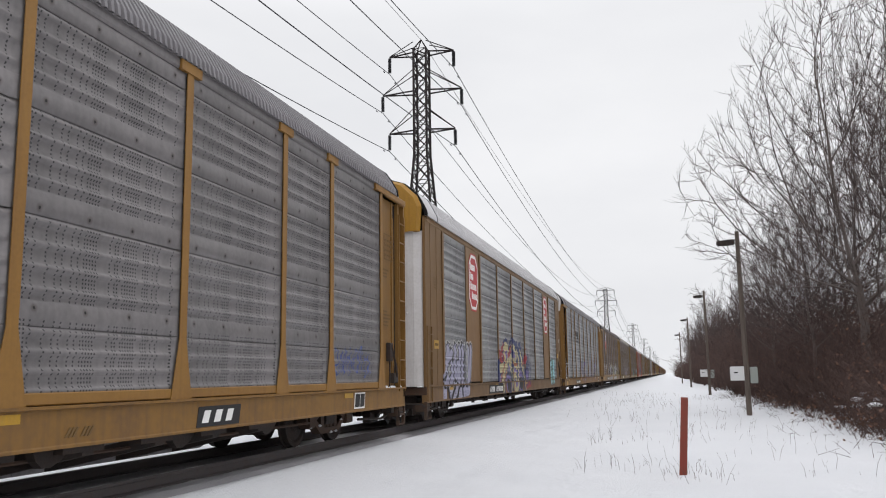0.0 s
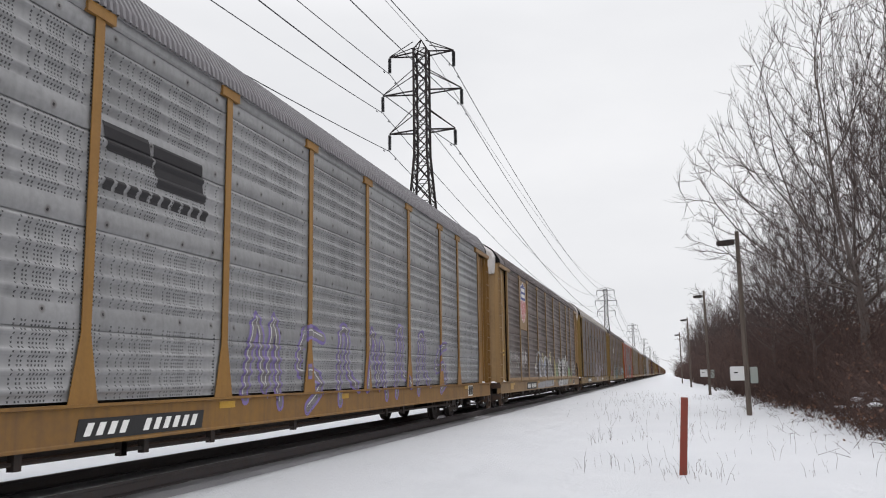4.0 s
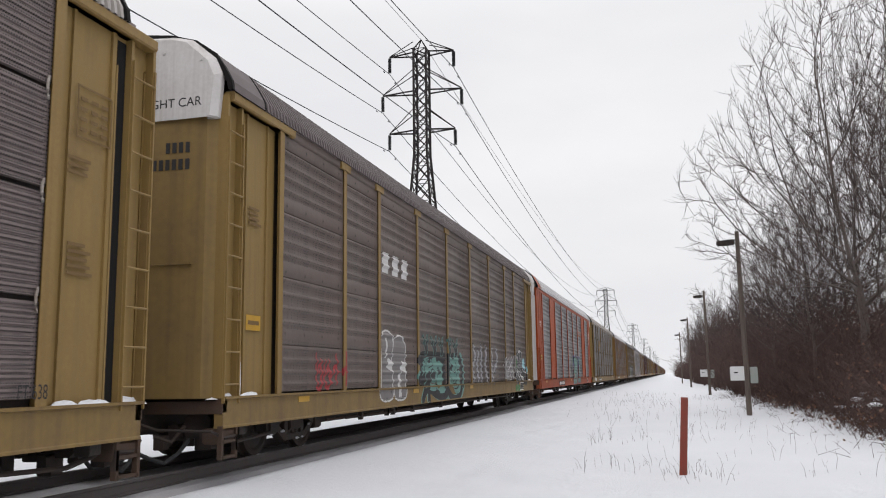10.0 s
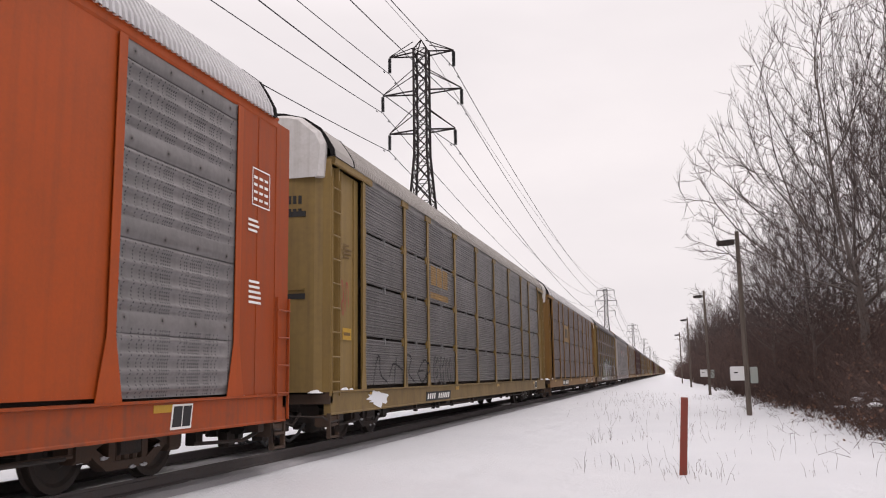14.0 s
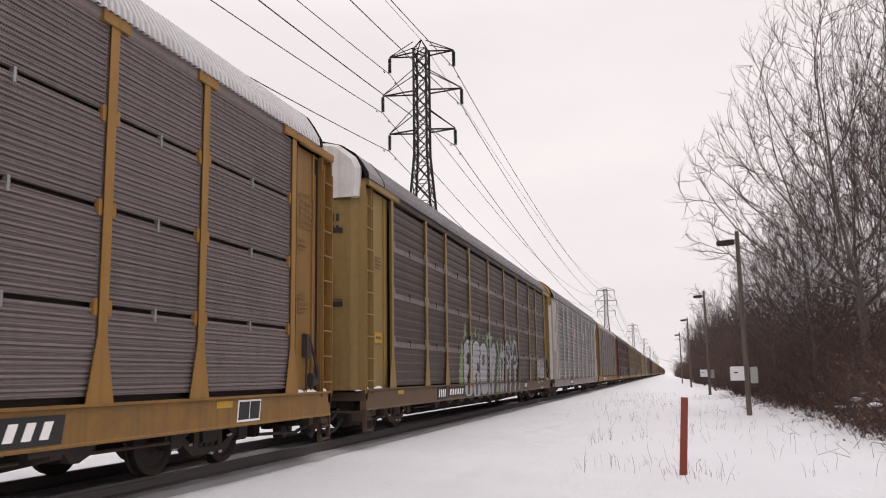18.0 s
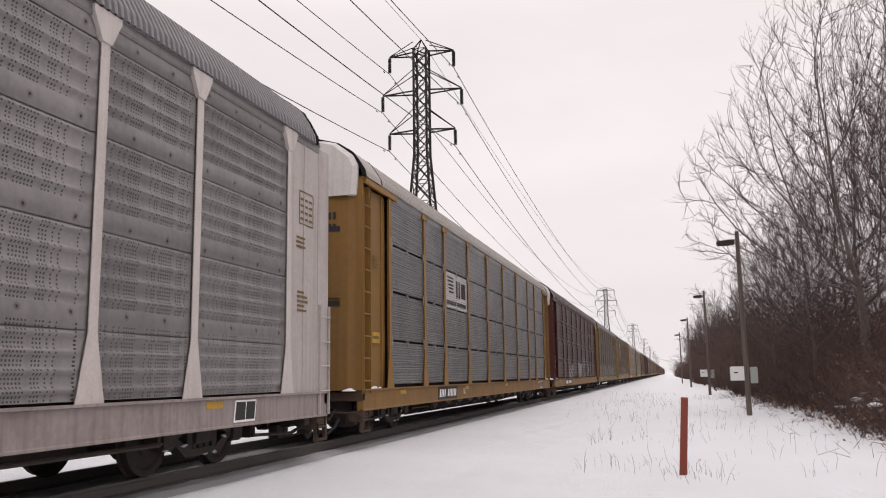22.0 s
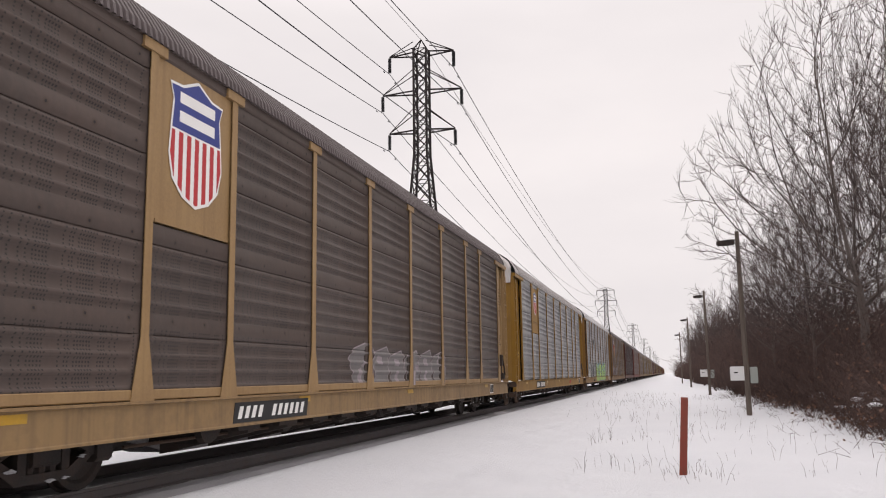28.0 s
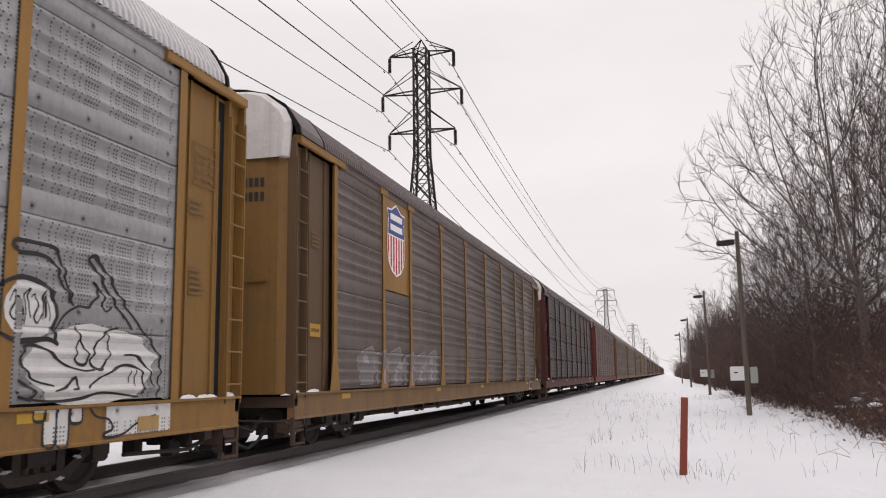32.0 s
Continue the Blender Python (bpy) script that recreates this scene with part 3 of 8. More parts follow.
def hood_geo(rise_=1.08):
    """Hood above the end door: upright flanks, a bevel and a flat crown, its front set forward of the roof."""
    half_ = [(1.36, -0.44), (1.42, -0.42), (1.46, 0.0), (1.47, 0.20), (1.36, 0.42), (1.00, 0.70), (0.75, 0.76), (0.0, 0.82)]
    half_ = [(x, Z_EAVE + z * (rise_ * 0.97 if z > 0 else 1.0)) for x, z in half_]
    prof = half_ + [(-x, z) for x, z in reversed(half_[:-1])]
    slim = [(x * 0.95, z - (0.06 if z > Z_EAVE else 0.0)) for x, z in prof]
    n = len(prof)
    g = Geo().extrude(list(reversed(prof)), -HALF + 0.80, -HALF + ROOF_FRONT + 0.02)
    vs = [(x, -HALF + 0.70, z) for x, z in slim] + [(x, -HALF + 0.80, z) for x, z in prof]
    g.add(vs, [(i, i + 1, n + i + 1, n + i) for i in range(n - 1)] + [tuple(range(n))])
    for x in (-1.2, -0.6, 0.0, 0.6, 1.2):                    # bolts along the bevel
        z = Z_EAVE + rise_ * (0.76 - 0.22 * abs(x)) - 0.14
        g.box(x - 0.02, x + 0.02, -HALF + 0.685, -HALF + 0.71, z - 0.02, z + 0.02)
    return g


def rear_hood_geo():
    """The trailing hood, which stays under the roof's end."""
    g = hood_geo(0.7)
    g.v = [(x * 0.97, y + 0.72, z - (0.06 if z > Z_EAVE else 0.0)) for x, y, z in g.v]
    return g


def corner_geo():
    """Corner channel that carries the ladder: one bent plate."""
    o = [(-0.28, 0.0), (-0.03, 0.0), (-0.03, 0.05), (-0.13, 0.05), (-0.13, 0.41), (-0.04, 0.41), (-0.04, 0.46), (-0.28, 0.46), (-0.28, 0.41), (-0.17, 0.41), (-0.17, 0.05), (-0.28, 0.05)]
    o = [(x, LADDER_U + y) for x, y in o]
    return Geo().rise([(SIDE + x, y - HALF) for x, y in o], 0.97, Z_EAVE - 0.08)


def ribbed_plate(back, front, y0, y1, ribs, rise_):
    """Outline of a plate with standing seams: (x, y)."""
    o = [(back, y0), (front, y0)]
    for u, w in ribs:
        o += [(front, u - w), (front + rise_, u - w), (front + rise_, u + w), (front, u + w)]
    return [(SIDE + x, y - HALF) for x, y in o + [(front, y1), (back, y1)]]


def end_panel_geo():
    """Recessed steel sheet between the corner channel and the first post."""
    g = Geo()
    for z in (1.35, 2.15, 2.45, 3.3, 4.1, 4.55):             # hinge tabs across the gap
        g.box(SIDE - 0.25, SIDE - 0.21, 1.30 - HALF, 1.47 - HALF, z, z + 0.09)
    return g.rise(ribbed_plate(-0.17, -0.12, 1.35, POSTS[0] - 0.05, ((1.58, 0.03), (2.24, 0.02)), 0.03), 0.97, Z_EAVE - 0.08)


def wide_panel_geo():
    return Geo().rise(ribbed_plate(-0.10, -0.03, 0.89, POSTS[0] - 0.05, ((1.35, 0.02), (1.95, 0.02)), 0.009), 0.97, Z_EAVE - 0.05)


def header_geo():
    return Geo().box(SIDE - 0.14, SIDE + 0.03, -HALF + LADDER_U + 0.06, POSTS[0] - HALF + 0.42, Z_EAVE - 0.16, Z_EAVE - 0.02, 0.02)


def rung_geo():
    return Geo().tube([(SIDE - 0.05, -0.205, 0), (SIDE - 0.01, -0.20, 0), (SIDE - 0.01, 0.20, 0), (SIDE - 0.05, 0.205, 0)], 0.014, 5)


def coupler_geo():
    g = Geo().box(-0.13, 0.13, -HALF + 0.30, -HALF + 0.95, 0.58, 0.84, 0.03)
    out = [(-HALF - 0.01, 0.55), (-HALF + 0.34, 0.55), (-HALF + 0.34, 0.87), (-HALF - 0.01, 0.87)]
    g.slab(out, -0.20, 0.16)
    return g


def hose_geo(seed):
    pts = [(0.42, -HALF + 0.62, 0.50), (0.45, -HALF + 0.45, 0.30), (0.44, -HALF + 0.28, 0.17), (0.40, -HALF + 0.10, 0.16), (0.36, -HALF, 0.22)]
    if seed:
        pts = [(1.05, -HALF + 0.9, 0.42), (1.02, -HALF + 0.7, 0.26), (0.98, -HALF + 0.45, 0.16), (0.92, -HALF + 0.2, 0.24), (0.85, -HALF + 0.05, 0.32)]
    return Geo().tube(pts, 0.028, 6)


def stirrup_geo():
    """Sill step: two hangers and two rungs under the ladder."""
    g = Geo()
    for u in (LADDER_U + 0.05, LADDER_U + 0.43):
        g.box(SIDE - 0.10, SIDE - 0.03, u - HALF - 0.025, u - HALF + 0.025, 0.16, 0.60)
    for z in (0.17, 0.38):
        g.box(SIDE - 0.10, SIDE - 0.03, LADDER_U + 0.05 - HALF, LADDER_U + 0.43 - HALF, z, z + 0.035)
    return g


def uncoupling_geo():
    """Lever that runs from the corner to the coupler, with its handle."""
    pts = [(SIDE - 0.05, -HALF + 1.30, 0.46), (SIDE - 0.06, -HALF + 1.02, 0.44), (SIDE - 0.12, -HALF + 0.78, 0.54), (0.7, -HALF + 0.70, 0.56), (0.25, -HALF + 0.55, 0.72)]
    return Geo().tube(pts, 0.022, 6).box(SIDE - 0.09, SIDE - 0.03, -HALF + 1.28, -HALF + 1.34, 0.26, 0.48)


def draft_gear_geo():
    """Dark castings, pipes and brackets round the coupler pocket."""
    rnd = random.Random(77)
    g = Geo().box(-0.35, 0.35, -HALF + 0.86, -HALF + 1.8, 0.48, 0.90, 0.05).box(0.8, 1.2, -HALF + 1.2, -HALF + 1.6, 0.42, 0.74, 0.05)
    for _ in range(9):
        x, y, z = rnd.uniform(0.5, 1.4), rnd.uniform(0.75, 1.9) - HALF, rnd.uniform(0.30, 0.62)
        w = rnd.uniform(0.04, 0.10)
        g.box(x - w, x + w, y - w, y + w, z - w, z + w * 1.6, 0.015)
    g.tube([(1.3, -HALF + 1.0, 0.50), (1.28, -HALF + 1.8, 0.34), (1.2, -HALF + 3.0, 0.38)], 0.028, 6)
    g.tube([(0.95, -HALF + 0.95, 0.60), (0.9, -HALF + 0.72, 0.40), (0.7, -HALF + 0.62, 0.48)], 0.03, 6)
    return g


def brake_pipe_geo():
    """Air pipe and small brackets under the side sill, between the trucks."""
    g = Geo().tube([(1.40, -8.6, 0.47), (1.42, -3.0, 0.44), (1.40, 2.5, 0.47), (1.41, 8.6, 0.45)], 0.024, 6)
    rnd = random.Random(31)
    for _ in range(8):
        y = rnd.uniform(-8, 8)
        g.box(1.37, 1.45, y - 0.05, y + 0.05, 0.40, 0.58)
    return g


WHEEL_R = 0.457


def wheelset_geo():
    g = Geo()
    for s in (1, -1):
        prof = [(0.10, 0.80), (0.17, 0.80), (0.20, 0.77), (0.34, 0.765), (0.38, 0.80), (0.452, 0.80), (0.457, 0.78), (0.457, 0.70), (0.485, 0.68), (0.485, 0.665), (0.38, 0.665), (0.34, 0.70), (0.18, 0.71), (0.10, 0.68)]
        g.lathe([(r, s * a) for r, a in prof], "x", 28)
    g.lathe([(0.08, -0.98), (0.08, 0.98)], "x", 10)
    for k in range(3):                                       # cap bolts, which show the turning
        w = 2 * math.pi * k / 3
        g.box(0.98, 1.0, 0.045 * math.cos(w) - 0.012, 0.045 * math.cos(w) + 0.012, 0.045 * math.sin(w) - 0.012, 0.045 * math.sin(w) + 0.012)
    return g


def sideframe_geo(sx):
    """Cast truck side: an arch bar with an open window and two pedestals."""
    y = lambda pts: [(a, b) for a, b in pts]
    g = Geo()
    top = [(-1.10, 0.40), (-1.10, 0.52), (-0.80, 0.62), (-0.35, 0.76), (0.35, 0.76), (0.80, 0.62), (1.10, 0.52), (1.10, 0.40), (0.74, 0.42), (0.30, 0.60), (-0.30, 0.60), (-0.74, 0.42)]
    g.slab(list(reversed(y(top))), sx - 0.09, sx + 0.09)
    low = [(-0.78, 0.44), (-0.42, 0.20), (0.42, 0.20), (0.78, 0.44), (0.62, 0.46), (0.34, 0.30), (-0.34, 0.30), (-0.62, 0.46)]
    g.slab(y(low), sx - 0.08, sx + 0.08)
    for yy in (-0.38, 0.26):
        g.box(sx - 0.07, sx + 0.07, yy, yy + 0.12, 0.28, 0.62)
    for yy in (-0.16, 0.0, 0.16):
        g.tube([(sx, yy, 0.30), (sx, yy, 0.56)], 0.065, 8)
    for yy in (-0.89, 0.89):
        g.box(sx - 0.1, sx + 0.13, yy - 0.13, yy + 0.13, 0.33, 0.58, 0.04)
    return g


def crust_geo(seed):
    rnd = random.Random(seed)
    g = Geo()
    for cy, cz in ((0.55, 0.42), (0.28, 0.22), (-0.50, 0.36), (0.86, 0.60), (-0.9, 0.34), (0.05, 0.21)):
        n = 9
        ring = [(cy + rnd.uniform(0.02, 0.10) * math.cos(6.283 * k / n), cz + rnd.uniform(0.008, 0.03) * math.sin(6.283 * k / n)) for k in range(n)]
        g.slab(ring, 1.085, 1.10)
    return g


def bolster_geo():
    return Geo().box(-1.1, 1.1, -0.2, 0.2, 0.36, 0.60, 0.03).box(-1.0, 1.0, -0.7, -0.62, 0.30, 0.40).box(-1.0, 1.0, 0.62, 0.7, 0.30, 0.40)


def snow_geo(seed):
    rnd = random.Random(seed)
    g = Geo()
    for i in range(6):
        wide_ = i < 3
        cx, r = (rnd.uniform(1.2, 1.42), rnd.uniform(0.10, 0.22)) if wide_ else (1.505, rnd.uniform(0.07, 0.13))
        cy = (rnd.uniform(0.95, 1.3) if wide_ else rnd.uniform(1.5, 2.35)) - HALF
        z0 = 0.955 if wide_ else 0.985
        n = 9
        flat_ = 0.7 if wide_ else 0.36
        ring = [(cx + r * flat_ * math.cos(k * 6.283 / n) * rnd.uniform(0.8, 1.1), cy + r * 1.7 * math.sin(k * 6.283 / n) * rnd.uniform(0.8, 1.2), z0) for k in range(n)]
        upper = [(cx + (x - cx) * 0.6, cy + (y - cy) * 0.62 + 0.02, z0 + r * rnd.uniform(0.15, 0.42)) for x, y, _ in ring]
        g.add(ring + upper + [(cx + 0.02, cy + 0.3 * r, z0 + r * 0.5)], [(k, (k + 1) % n, n + (k + 1) % n, n + k) for k in range(n)] + [(n + k, n + (k + 1) % n, 2 * n) for k in range(n)])
    return g


def brake_geo():
    """Hand brake with its lever and chain box on the trailing end panel."""
    g = Geo().box(SIDE - 0.12, SIDE - 0.02, HALF - 1.95, HALF - 1.78, 1.55, 1.95, 0.02)
    g.tube([(SIDE - 0.03, HALF - 1.86, 1.90), (SIDE + 0.0, HALF - 1.62, 1.45), (SIDE + 0.0, HALF - 1.55, 1.22)], 0.028, 6)
    g.box(SIDE - 0.13, SIDE - 0.01, HALF - 1.72, HALF - 1.45, 1.08, 1.30, 0.03)
    g.tube([(SIDE - 0.06, HALF - 1.88, 1.55), (SIDE - 0.06, HALF - 1.90, 0.98)], 0.018, 5)
    return g


def mirrored(key, build):
    """The same mesh for the trailing end: mirrored along the car."""
    if key + "_rear" not in store:
        g = build()
        g.v = [(x, -y, z) for x, y, z in g.v]
        g.f = [tuple(reversed(q)) for q in g.f]
        store[key + "_rear"] = g.mesh(key)
    return store[key + "_rear"]


cars = []
wheelsets = []


def autorack(index, look_of):
    """One closed car carrier. look_of: colours and details of this car."""
    c = look_of
    near = index <= 18
    car = new("autorack_car")
    tagged(car, c["label"], "railway car", "cars of the freight train")
    pm, sm = paint[c["paint"]], sill_paint[c.get("sill", c["paint"])]
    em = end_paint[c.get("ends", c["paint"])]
    part("side_sill", shared("side_sill", sill_geo), sm, car)
    part("top_rail", shared("top_rail", eave_geo), pm if c.get("cap") == "none" and not c.get("dull_rail") else sheet[c["panel"], 1], car)
    rise_ = c.get("rise", 1.08)
    part("roof", roof_mesh(0.115 if near else 0.46, rise_), roofing[c["roof"]], car)
    if near:
        part("roof_seam", shared(f"seam_front_{rise_}", lambda: arch_geo(ROOF_FRONT - 0.03, 0.06, rise_, 0.055)), seam_shade_black, car, "black seam at the roof's end")
        part("roof_seam", shared(f"seam_rear_{rise_}", lambda: arch_geo(PITCH - ROOF_REAR - 0.03, 0.06, rise_, 0.055)), seam_shade_black, car, "black seam at the roof's end")
        part("roof_cap", shared(f"cap_front_{rise_}", lambda: arch_geo(ROOF_FRONT + 0.03, 0.95, rise_, 0.047)), paint[c["arch"]] if c.get("arch") else roofing[c["roof"]], car, "smooth end sheet of the roof")
        part("roof_seam", shared(f"cap_seam_{rise_}", lambda: arch_geo(ROOF_FRONT + 0.98, 0.035, rise_, 0.056)), seam_shade_black, car, "thin dark joint across the roof")
    part("far_wall", shared("far_wall", sheet_wall_geo), sheet[c["panel"], 1], car)
    if near and c["style"] == "punched":
        # Solid dark strip that draws the shade line under the rail.
        part("eave_gap", shared("eave_gap", lambda: Geo().box(SIDE - 0.09, SIDE - 0.028, POSTS[0] - HALF, POSTS[-1] - HALF, 5.128, 5.165)), steel_dark, car, "dark strip standing for the shaded gap under the top rail")
    part("deck", shared("deck", deck_geo), steel_dark, car)
    # Added dark backing, so that gaps between sheets look unlit.
    part("inner_wall", shared("inner_wall", backing_geo), steel_dark, car)
    part("centre_sill", shared("centre_sill", centre_sill_geo), steel_dark, car)
    # posts and sheets
    lines_ = [u + c.get("shift", 0.0) for u in POSTS[:-1]] + POSTS[-1:]
    for u in lines_:
        part("post", post_mesh(c["post"]), pm, car, at=(SIDE if near else SIDE - 0.022, u - HALF, 0))
        if near and c.get("cap", "tee") != "none":
            part("post_cap", cap_mesh(c.get("cap", "tee")), pm, car, at=(SIDE, u - HALF, Z_EAVE - 0.10))
    style = c["style"]
    pmat = sheet[c["panel"], 2 if style == "slotted" else 1]
    solid = c.get("solid", {})
    for b in range(9):
        u0, u1 = lines_[b], lines_[b + 1]
        width = u1 - u0 - 0.10
        rows = range(4)
        if b in solid:
            low = solid[b]
            part("painted_panel", shared(f"painted_{b}_{low}", lambda: Geo().box(-0.05, 0.012, -width / 2, width / 2, Z_ROWS[low] + 0.02, Z_EAVE - 0.1, 0.006)
                                         .box(0.0, 0.02, -width / 2 + 0.1, width / 2 - 0.1, Z_ROWS[low] + 0.02, Z_ROWS[low] + 0.06)), pm, car, "plain painted steel panel", at=(SIDE - 0.05, (u0 + u1) / 2 - HALF, 0))
            rows = range(low)
        if index > 21:
            part("panel", shared(f"far_bay_{style}_{width:.2f}", lambda: far_bay_geo(style, width)), pmat, car, at=(INSET, (u0 + u1) / 2 - HALF, 0))
            rows = ()
        for r in rows:
            part("panel", panel_mesh(style, width, r), pmat, car, at=(INSET, (u0 + u1) / 2 - HALF, Z_ROWS[r]))
        if c.get("ledge"):
            part("bottom_ledge", shared(f"ledge_{width:.2f}", lambda: Geo().box(-0.06, 0.0, -width / 2 + 0.10, width / 2 - 0.10, 0.0, 0.12, 0.012)), pm, car, "painted ledge under the sheets", at=(SIDE - 0.012, (u0 + u1) / 2 - HALF, Z_SILL1 + 0.008))
        if style == "banded":
            for r in (0, 1, 2):
                part("cover_strip", shared(f"strip_{width:.2f}", lambda: Geo().box(-0.02, 0.036, -width / 2, width / 2, -0.13, 0.0, 0.008)), sheet["slate", 1], car,
                     "pale smooth cover strip", at=(INSET, (u0 + u1) / 2 - HALF, Z_ROWS[r + 1]))
        if style in ("slotted", "waved", "banded") and near:
            for r in (1, 2, 3):
                part("clip", shared("clip", lambda: Geo().box(-0.01, 0.045, -0.02, 0.02, -0.10, 0.06, 0.008)), steel_dark if style == "banded" else sheet["galvanised", 1], car,
                     at=(INSET, (u0 + u1) / 2 - HALF, Z_ROWS[r]))
                if c.get("plates", True):
                    for yy in (u0 + 0.12, u1 - 0.12):
                        if c.get("pale_brackets"):           # a bowed rod that hugs the post
                            way = 1 if yy < (u0 + u1) / 2 else -1
                            part("bracket", shared(f"bow_{way}", lambda: Geo().tube([(0.03, -0.045 * way, -0.11), (0.055, -0.01 * way, -0.09), (0.062, 0.012 * way, -0.03), (0.062, 0.012 * way, 0.04), (0.055, -0.01 * way, 0.10), (0.03, -0.045 * way, 0.12)], 0.015, 6)), strap_mat, car, at=(INSET, yy - HALF, Z_ROWS[r]))
                            continue
                        part("bracket", shared("bracket", lambda: Geo().slab([(-0.022, -0.09), (0.022, -0.09), (0.03, -0.04), (0.03, 0.04), (0.022, 0.09), (-0.022, 0.09), (-0.03, 0.04), (-0.03, -0.04)], 0.0, 0.058)), pm, car,
                             at=(INSET, yy - HALF, Z_ROWS[r]))
    # ends
    for rear in (False, True):
        def pick(key, build):
            return mirrored(key, build) if rear else shared(key, build)
        # Dark brown instead of car paint: the recess's shade put into the colour.
        part("end_platform", pick("end_platform", end_platform_geo), steel_brown, car)
        # The door colour includes the shade of the gap between cars.
        part("end_door", pick("end_door", end_door_geo), hood_white if c.get("door") else shaded_door_paint[c["paint"]], car, "white end door" if c.get("door") else "")
        if near and c["style"] != "punched":
            for z in (2.62, 4.12):
                part("door_slot", pick(f"door_slot_{z}", lambda: Geo().box(0.38, 1.10, -HALF + 0.745, -HALF + 0.84, z, z + 0.10)), mark_black, car, "black slot in the end door")
        part("roof_hood", pick(f"roof_hood_{rise_}", lambda: hood_geo(rise_)) if not rear else mirrored("rear_hood", rear_hood_geo), hood_white if not c.get("hood") else paint[c["hood"]], car, "white curved hood over the end door" if not c.get("hood") else "")
        part("coupler", pick("coupler", coupler_geo), steel_brown, car)
        if c.get("wide_ends"):
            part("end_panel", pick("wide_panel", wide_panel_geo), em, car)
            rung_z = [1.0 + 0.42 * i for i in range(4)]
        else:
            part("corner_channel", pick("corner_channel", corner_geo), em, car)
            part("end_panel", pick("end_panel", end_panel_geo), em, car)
            # Added dark plate that gives the slot its shade.
            part("door_gap", pick("door_gap", lambda: Geo().box(SIDE - 0.34, SIDE - 0.31, -HALF + 1.2, -HALF + 1.6, 0.97, Z_EAVE - 0.08)), steel_dark, car, "dark plate standing for shade in the gap beside the corner channel")
            if rear:
                # Added black strip: stands for the unlit depth beside the rear door.
                part("door_seal", pick("door_seal", lambda: Geo().box(SIDE - 0.30, SIDE - 0.115, -HALF + 1.345, -HALF + 1.50, 0.97, Z_EAVE - 0.20, 0.01)), seam_shade_black, car, "black strip standing in for shade beside the end door")
                part("lock_rod", pick("lock_rod", lambda: Geo().tube([(SIDE - 0.10, -HALF + 1.52, 1.0), (SIDE - 0.10, -HALF + 1.52, 4.75)], 0.018, 6)), em, car)
            part("header_beam", pick("header_beam", header_geo), pm, car)
            rung_z = [1.15 + 0.44 * i for i in range(9)]
        s = -1 if rear else 1
        if near:
            lad = part("ladder", pick("stile", lambda: Geo().box(SIDE - 0.045, SIDE - 0.005, -HALF + LADDER_U + 0.015, -HALF + LADDER_U + 0.04, 0.90, rung_z[-1] + 0.2).box(SIDE - 0.045, SIDE - 0.005, -HALF + LADDER_U + 0.42, -HALF + LADDER_U + 0.445, 0.90, rung_z[-1] + 0.2))
                       if not c.get("wide_ends") else pick("short_stile", lambda: Geo().box(SIDE - 0.02, SIDE + 0.02, -HALF + LADDER_U + 0.015, -HALF + LADDER_U + 0.04, 0.60, rung_z[-1] + 0.2).box(SIDE - 0.02, SIDE + 0.02, -HALF + LADDER_U + 0.42, -HALF + LADDER_U + 0.445, 0.60, rung_z[-1] + 0.2)), em, car)
            for z in rung_z:
                part("rung", shared("rung", rung_geo), em, lad, at=(0.03 if c.get("wide_ends") else 0.0, s * (-HALF + LADDER_U + 0.23), z))
            part("air_hose", pick("air_hose", lambda: hose_geo(0)), rubber, car)
            part("sill_step", pick("sill_step", stirrup_geo), steel_brown, car)
            part("uncoupling_lever", pick("uncoupling_lever", uncoupling_geo), steel_dark, car)
            part("draft_gear", pick("draft_gear", draft_gear_geo), steel_dark, car)
            part("air_hose", pick("side_hose", lambda: hose_geo(1)), rubber, car)
            tagged(part("snow_patch", pick(f"snow_patch_{index % 4}", lambda: snow_geo(5 + index % 4)), snow_lump, car), "lumps of snow on the end platform", kind="stuff")
            if c.get("streak") and not rear:
                part("snow_streak", shared("snow_streak", lambda: Geo().slab([(1.40 - HALF, 1.0), (1.47 - HALF, 1.0), (1.475 - HALF, 1.2), (1.445 - HALF, 1.75), (1.42 - HALF, 1.75), (1.415 - HALF, 1.25)], SIDE - 0.10, SIDE - 0.075)), snow_lump, car, "frozen snow streak down the seam")
    # underframe and trucks
    if near:
        part("brake_rod", shared("brake_rod", rod_geo), steel_brown, car)
        if not c.get("belly"):
            part("air_pipe", shared("air_pipe", brake_pipe_geo), steel_dark, car)
        if index in (0, 1, 3, 8, 9, 14, 15, 17):
            part("hand_brake", shared("hand_brake", brake_geo), steel_dark, car, "dark hand brake lever and box")
        if c.get("belly"):
            part("belly_sill", shared("belly_sill", belly_geo), steel_dusty, car, "deep dusty grey centre sill")
            for i in range(11):
                part("cross_bearer", shared("strut", strut_geo), steel_dark, car, at=(0, -6.9 + 1.3 * i, 0))
        if c.get("belly") != "plain":
            for i in range(0 if not c.get("belly") else 7):
                part("drop_bracket", shared("drop_bracket", bearer_geo), steel_dark, car, at=(1.30, -7.2 + 2.4 * i, Z_SILL0 + 0.01))
    for s in (-1, 1):
        truck = part("truck", shared("bolster", bolster_geo), steel_dark, car, at=(0, s * (HALF - 4.2), 0))
        for sx in (1.0, -1.0):
            part("sideframe", shared(f"sideframe_{sx}", lambda: sideframe_geo(sx)), steel_dark if index % 3 else steel_brown, truck)
